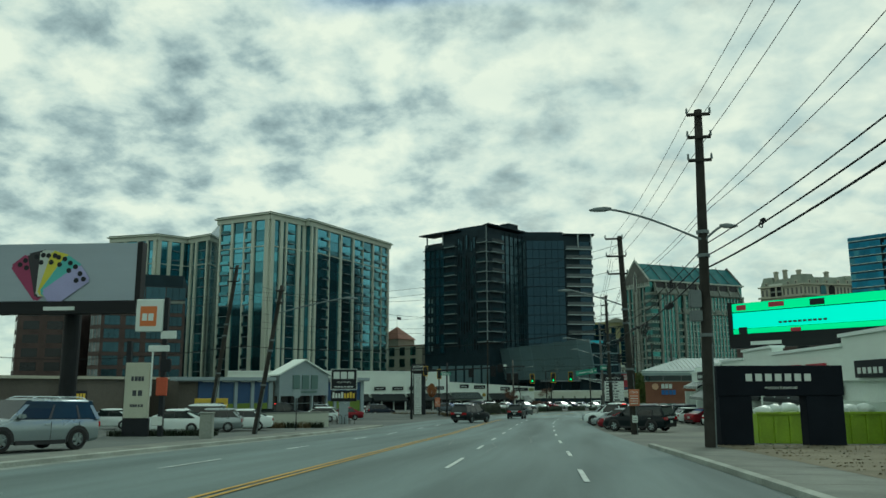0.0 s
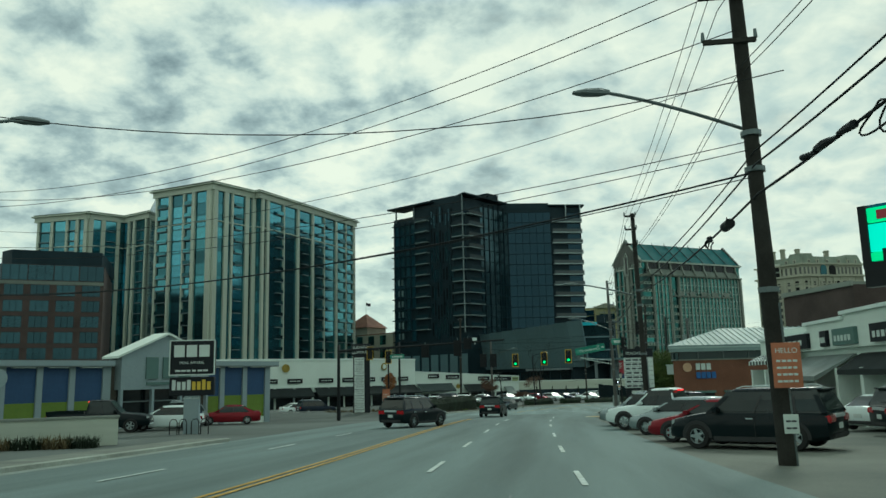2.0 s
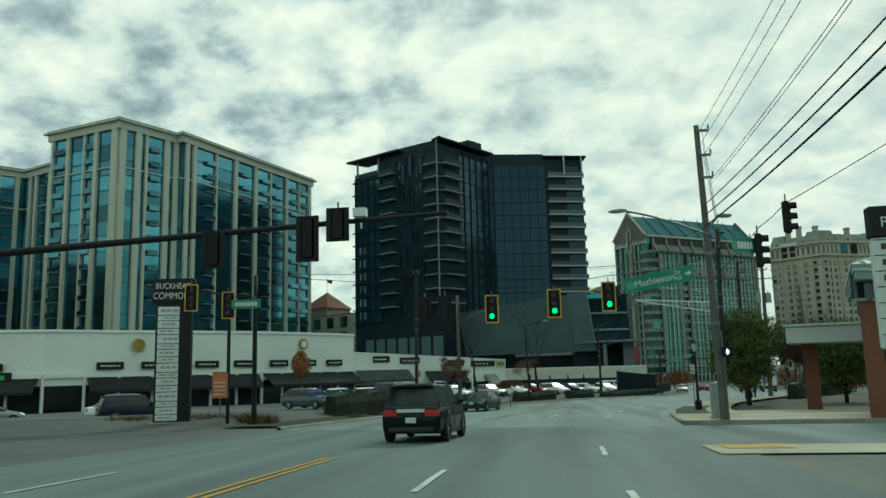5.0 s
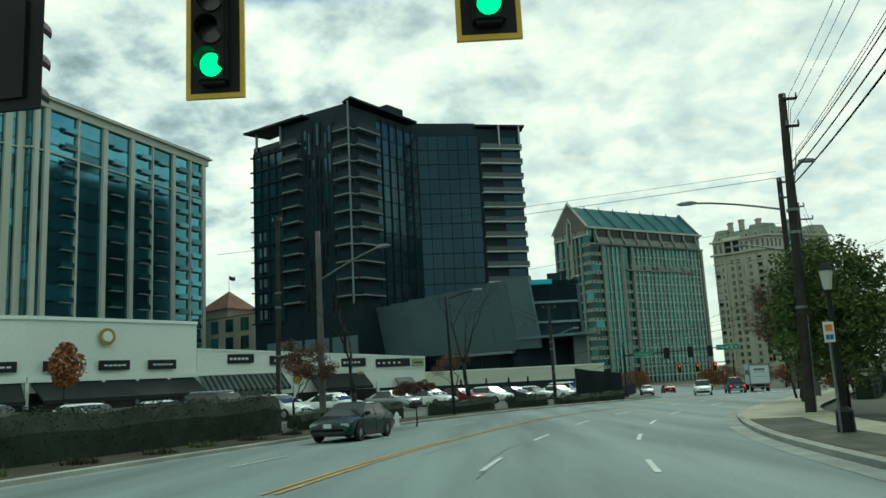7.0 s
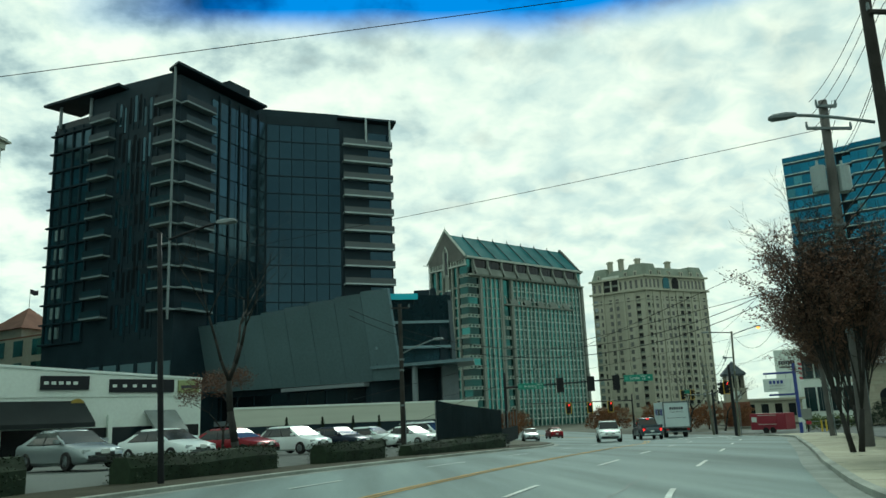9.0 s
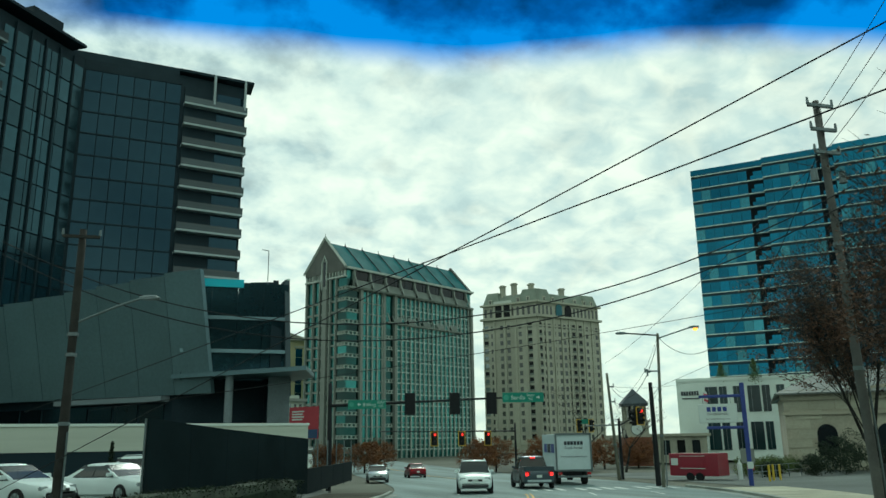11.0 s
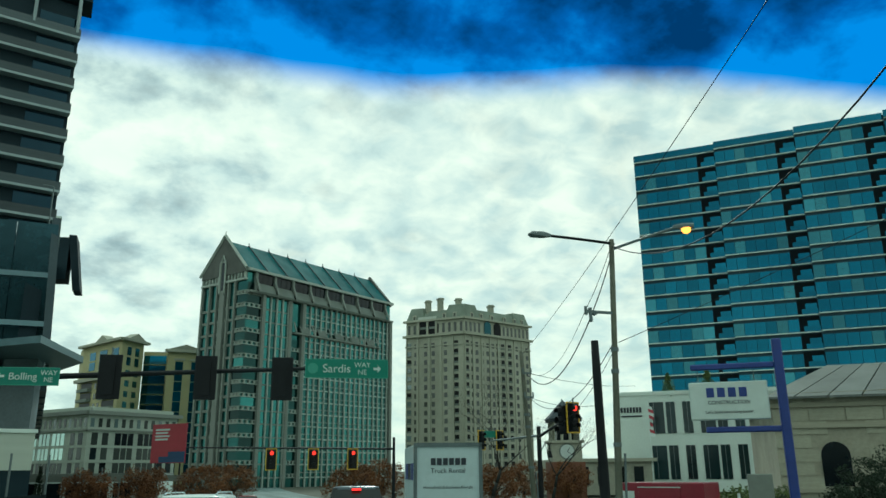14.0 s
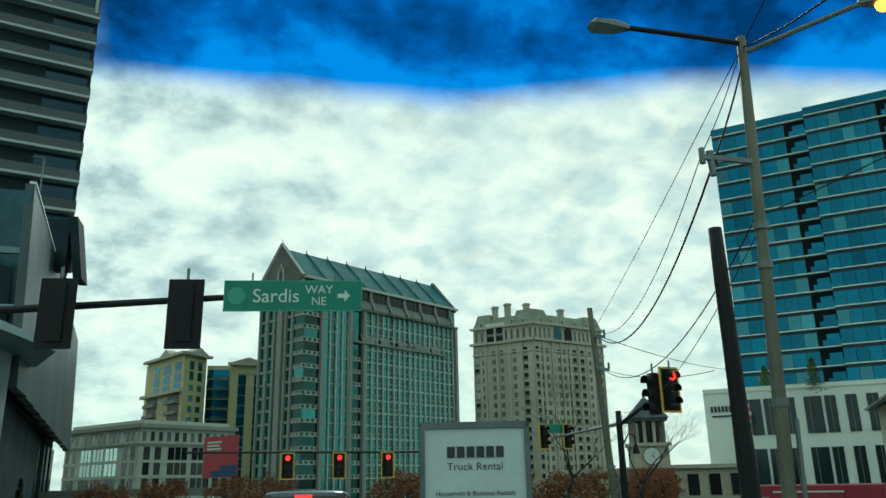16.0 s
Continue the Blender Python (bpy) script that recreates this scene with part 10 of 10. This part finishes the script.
def crape(x, y, h, label, seed, reach=0.42, n_leaf=14, bare=0.35, fork=1.5):
    """A vase-shaped crape myrtle: a short stout trunk, straight fanning limbs, fine twigs and dry leaves."""
    rng = random.Random(seed)
    t = thing("tree", label, "tree", x, y, group="street trees")
    wood, crown = B(), B()
    limbs = []
    for k in range(2):
        a = math.tau * k / 2 + rng.uniform(-0.6, 0.6)
        p, q = Vector((0.10 * math.cos(a), 0.10 * math.sin(a), 0)), Vector((0.32 * math.cos(a), 0.32 * math.sin(a), fork * rng.uniform(0.85, 1.15)))
        rod(wood, p, q, 0.10, 0.07, 8)
        for j in range(7):
            b = a + rng.uniform(-1.5, 1.5)
            o = rng.uniform(0.08, reach)
            limbs.append((q, Vector((math.cos(b) * o, math.sin(b) * o, 1)).normalized(), 0.04, (h - q.z) * rng.uniform(0.55, 0.75) * (1 - 0.25 * o), 0))
    while limbs:
        p, d, r, length, level = limbs.pop()
        n = 4 if level == 0 else 3
        for k in range(n):
            d = (d + Vector((rng.gauss(0, 0.05), rng.gauss(0, 0.05), 0.03))).normalized()
            q = p + d * length / n
            rod(wood, p, q, r, r * 0.8, 5 if level == 0 else 3)
            p, r = q, r * 0.8
            if level < 3 and (k or level):
                for _ in range(2 if level else 3):
                    e = (d + Vector((rng.gauss(0, 0.42), rng.gauss(0, 0.42), rng.gauss(0.05, 0.2)))).normalized()
                    limbs.append((p, e, max(r * 0.55, 0.006), length * rng.uniform(0.36, 0.58), level + 1))
            if level >= 2 and p.z < h * (1 - bare * rng.random() * 1.6):
                leaves(crown, p, 0.28, n_leaf // 4, 0.055, rng)
    part("trunk", wood, bark, t, smooth=True)
    part("crown", crown, leaf_brown, t)
    return t


crape(17.2, 152.6, 7.9, "vase-shaped crape myrtle with dry red-brown crown", 16)
crape(23.6, 161.6, 7.4, "vase-shaped crape myrtle with dry red-brown crown", 17, 0.34)
crape(27.6, 167.8, 7.8, "multi-stemmed crape myrtle with dry crown", 18, 0.45)
crape(31.6, 175.2, 9.4, "bare-topped crape myrtle with few leaves", 26, 0.5, 16, 0.5)


def evergreen(x, y, h, label, seed, wide=0.36, n=760, m=leaf_green, group="evergreens", low=0.58):
    """A dense rounded tree: a short trunk with a few limbs inside an uneven mass of small leaf clumps."""
    rng = random.Random(seed)
    t = thing("tree", label, "tree", x, y, group=group)
    wood, crown = B(), B()
    rod(wood, (0, 0, 0), (0.1, 0, h * 0.4), h * 0.026, h * 0.018, 9)
    for k in range(7):
        a = k * math.tau / 7 + rng.uniform(-0.3, 0.3)
        rod(wood, (0.08, 0, h * rng.uniform(0.25, 0.4)), (math.cos(a) * h * wide * 0.7, math.sin(a) * h * wide * 0.7, h * rng.uniform(0.45, 0.8)), h * 0.012, h * 0.004, 6)
    part("trunk", wood, bark, t, smooth=True)
    for _ in range(n):
        d = Vector((rng.gauss(0, 1), rng.gauss(0, 1), rng.gauss(0, 1))).normalized()
        k = rng.random() ** 0.33 * (1 + 0.25 * noise.noise(d * 1.7 + Vector((seed, 0, 0))))
        c = Vector((d.x * h * wide * k, d.y * h * wide * k, h * low + d.z * h * 0.42 * k))
        if c.z > h * 0.12:
            leaves(crown, c, 0.45, 26, 0.105, rng, 0.8)
    part("crown", crown, m, t)


evergreen(12.8, 136.4, 7.6, "rounded evergreen tree with olive leaves", 19)
evergreen(20.5, 138.0, 6.4, "evergreen tree with yellowing green leaves", 20)
evergreen(27.0, 142.0, 5.4, "evergreen tree beside the bank lot", 21, 0.4)
tree(48.6, 238.0, 15.0, "bare tall tree before the stone tower", None, 0.5, 22, depth=7, low=0.22, r0=0.2)
tree(53.0, 236.0, 9.0, "bare tree before the clock tower", None, 0.45, 23, depth=5, low=0.3)
for k, (x, y, h) in enumerate(((21, 252, 4.0), (26, 256, 4.4), (38.5, 246, 4.2), (42, 250, 4.6), (47, 246, 4.6), (51, 243, 4.0), (58, 252, 4.4), (62, 250, 4.2), (30, 268, 4.6), (16, 256, 4.0))):
    evergreen(x, y, h * 1.05, "autumn street tree with rusty orange leaves", 40 + k, 0.55, 190, leaf_orange, "autumn trees", 0.5)
for k, (x, y) in enumerate(((14.5, 236.5), (13.0, 231), (-2, 213.4), (-5.5, 211.0), (1.2, 214.6), (4.0, 215.6))):
    t = thing("cypress", "narrow dark green cypress by the wall", "tree", x, y, group="cypresses")
    rng = random.Random(60 + k)
    bm = B()
    for j in range(26):
        z = 0.3 + 3.4 * j / 26
        leaves(bm, Vector((0, 0, z)), 0.55 * (1 - j / 30), 26, 0.10, rng, 1.0)
    part("crown", bm, leaf_hedge, t)
    bm = B()
    rod(bm, (0, 0, 0), (0, 0, 2.6), 0.08, 0.03, 7)
    part("trunk", bm, bark, t)
for k, (x, y, z) in enumerate(((76, 221, 1.2), (80, 217.5, 1.2), (85, 216, 1.2), (90, 262, 6.0), (88.0, 268.0, 5.9))):
    t = thing("roof_shrub", "dark conical shrub standing above the roof edge", "shrub", x, y, z - 0.4, group="roof shrubs")
    rng = random.Random(80 + k)
    bm = B()
    for j in range(14):
        leaves(bm, Vector((0, 0, 0.3 + 0.24 * j)), 1.3 * (1 - j / 16), 60, 0.14, rng, 0.8)
    part("crown", bm, leaf_green, t)


def hedge(y0, y1, o, w, h, seed, label="clipped dark evergreen hedge along the verge"):
    """A hedge that follows the road: a leafy skin round a dark core."""
    rng = random.Random(seed)
    x, y, a = at_y((y0 + y1) / 2, o)
    t = thing("hedge", label, "hedge", x, y, group="hedges")
    bm, core = B(), B()
    i0, i1 = ix(y0), ix(y1)
    rows_ = []
    for i in range(i0, i1 + 1):
        r = []
        hv = h * (1 + 0.05 * math.sin(i * 1.7 + seed) + 0.03 * math.sin(i * 3.9))
        for s, z in ((-0.45, 0.0), (-0.46, 0.62), (-0.30, 0.92), (0.30, 0.92), (0.46, 0.62), (0.45, 0.0)):
            q = side(i, o + s * w * (0.7 if i in (i0, i1) else 1.0))
            r.append(core.verts.new((q[0] - x, q[1] - y, z * hv)))
        rows_.append(r)
    for p, q in zip(rows_, rows_[1:]):
        for k in range(5):
            core.faces.new((p[k], q[k], q[k + 1], p[k + 1]))
    core.faces.new(rows_[0])
    core.faces.new(list(reversed(rows_[-1])))
    part("core", core, leaf_hedge, t)
    for i in range(i0, i1):
        hv = h * (1 + 0.05 * math.sin(i * 1.7 + seed) + 0.03 * math.sin(i * 3.9))
        for _ in range(620):
            s, zz = rng.uniform(-0.5, 0.5), rng.random()
            if rng.random() < 0.6:
                s = rng.choice((-0.44, 0.44)) + rng.gauss(0, 0.05)
            else:
                zz = rng.gauss(0.91, 0.04)
            q = side(i, o + s * w)
            d = LINE[i + 1] - LINE[i]
            u = rng.random()
            leaves(bm, Vector((q[0] - x + d.x * u, q[1] - y + d.y * u, zz * hv)), 0.05, 1, 0.05, rng)
    part("leaf_skin", bm, leaf_hedge, t)


hedge(121, 138, -11.6, 1.4, 1.9, 1)
hedge(138.6, 148.5, -11.5, 1.4, 1.15, 7)
hedge(150.5, 157, -10.8, 1.3, 1.05, 2)
hedge(160, 166.4, -10.8, 1.3, 1.1, 3)
hedge(169.5, 185, -10.8, 1.4, 1.05, 4)
hedge(158, 166, 14.6, 1.4, 1.6, 5, "dark evergreen hedge behind the pavement")
hedge(168, 178, 15.2, 1.4, 1.5, 6, "dark evergreen hedge behind the pavement")


def tuft(x, y, r, h, m, n, seed, label, name="grass_clump"):
    rng = random.Random(seed)
    t = thing(name, label, "grass", x, y, group="ornamental grass")
    bm = B()
    for _ in range(n):
        a, q = rng.uniform(0, math.tau), r * rng.random() ** 0.5
        p = Vector((q * math.cos(a), q * math.sin(a), 0))
        d = Vector((rng.gauss(0, 0.35), rng.gauss(0, 0.35), 1)).normalized() * h * rng.uniform(0.5, 1.1)
        s = Vector((-d.y, d.x, 0))
        s = (s.normalized() if s.length > 1e-4 else Vector((1, 0, 0))) * 0.02
        e = p + d + Vector((d.x, d.y, 0)) * 0.35
        bm.faces.new([bm.verts.new(v) for v in (p - s, p + s, p + d * 0.6 + s, p + d * 0.6 - s)])
        bm.faces.new([bm.verts.new(v) for v in (p + d * 0.6 - s, p + d * 0.6 + s, e)])
    part("foliage", bm, m, t)


rng = random.Random(9)
for k in range(12):
    tuft(-25.5 + 0.75 * k, 113.0 + rng.uniform(-0.8, 0.8), 0.6, 0.8, straw, 220, 100 + k, "clump of dry straw-coloured grass")
for k in range(8):
    x, y, a = at_y(120 + 3.2 * k, -9.2 + rng.uniform(-0.5, 0.5))
    tuft(x, y, 0.55, 0.4, grass_mat if k % 3 else leaf_green, 240, 120 + k, "low clump of verge planting")
for k in range(7):
    tuft(-24.2 + 0.7 * k, 38.4 + 0.35 * k, 0.6, 0.45, leaf_hedge, 200, 140 + k, "low dark shrub in the sign island", "low_shrub")
for k in range(6):
    tuft(-24.0 + 0.9 * k, 55.8 + 0.5 * k, 0.6, 0.6, leaf_hedge if k % 2 else straw, 200, 150 + k, "low shrub beside the block wall", "low_shrub")
for k in range(7):
    t = thing("lot_shrub", "rounded dark shrub at the lot edge", "shrub", 50 + 2.0 * k, 209.5 + 1.6 * k, group="lot shrubs")
    bm = B()
    rr_ = random.Random(160 + k)
    for j in range(7):
        leaves(bm, Vector((rr_.uniform(-0.7, 0.7), rr_.uniform(-0.7, 0.7), rr_.uniform(0.4, 1.3))), 0.7, 90, 0.10, rr_)
    part("crown", bm, leaf_green, t)
# larger dark shrubs before the stone hall
for k, (x, y, r, h) in enumerate(((57.5, 207.5, 1.7, 3.2), (60.0, 209.6, 2.0, 3.8), (62.6, 211.6, 1.6, 2.8), (54.6, 207.0, 1.2, 1.8), (66.0, 212.0, 1.5, 2.4), (50.8, 207.2, 1.0, 1.3))):
    t = thing("shrub", "large rounded dark green shrub before the stone hall", "shrub", x, y, group="hall shrubs")
    bm = B()
    rr_ = random.Random(180 + k)
    for j in range(60):
        d = Vector((rr_.gauss(0, 1), rr_.gauss(0, 1), rr_.gauss(0, 1))).normalized() * rr_.random() ** 0.4
        leaves(bm, Vector((d.x * r, d.y * r, h * 0.5 + d.z * h * 0.48)), 0.4, 40, 0.08, rr_)
    part("crown", bm, leaf_hedge, t)
# scattered dead leaves and thin weeds over the sandy verge
bm = B()
for _ in range(1500):
    i = rng.randrange(ix(6), ix(31))
    q = side(i, rng.uniform(12.2, 20.5))
    s = rng.uniform(0.02, 0.05)
    z = gz(q[1]) + 0.185
    a = rng.uniform(0, math.tau)
    bm.faces.new([bm.verts.new((q[0] + s * math.cos(a + b), q[1] + s * math.sin(a + b), z + rng.uniform(0, 0.05))) for b in (0, 1.6, 3.1, 4.7)])
tagged(part("dead_leaves", bm, straw), "scattered dead leaves and weeds on sand", "leaves", kind="stuff")
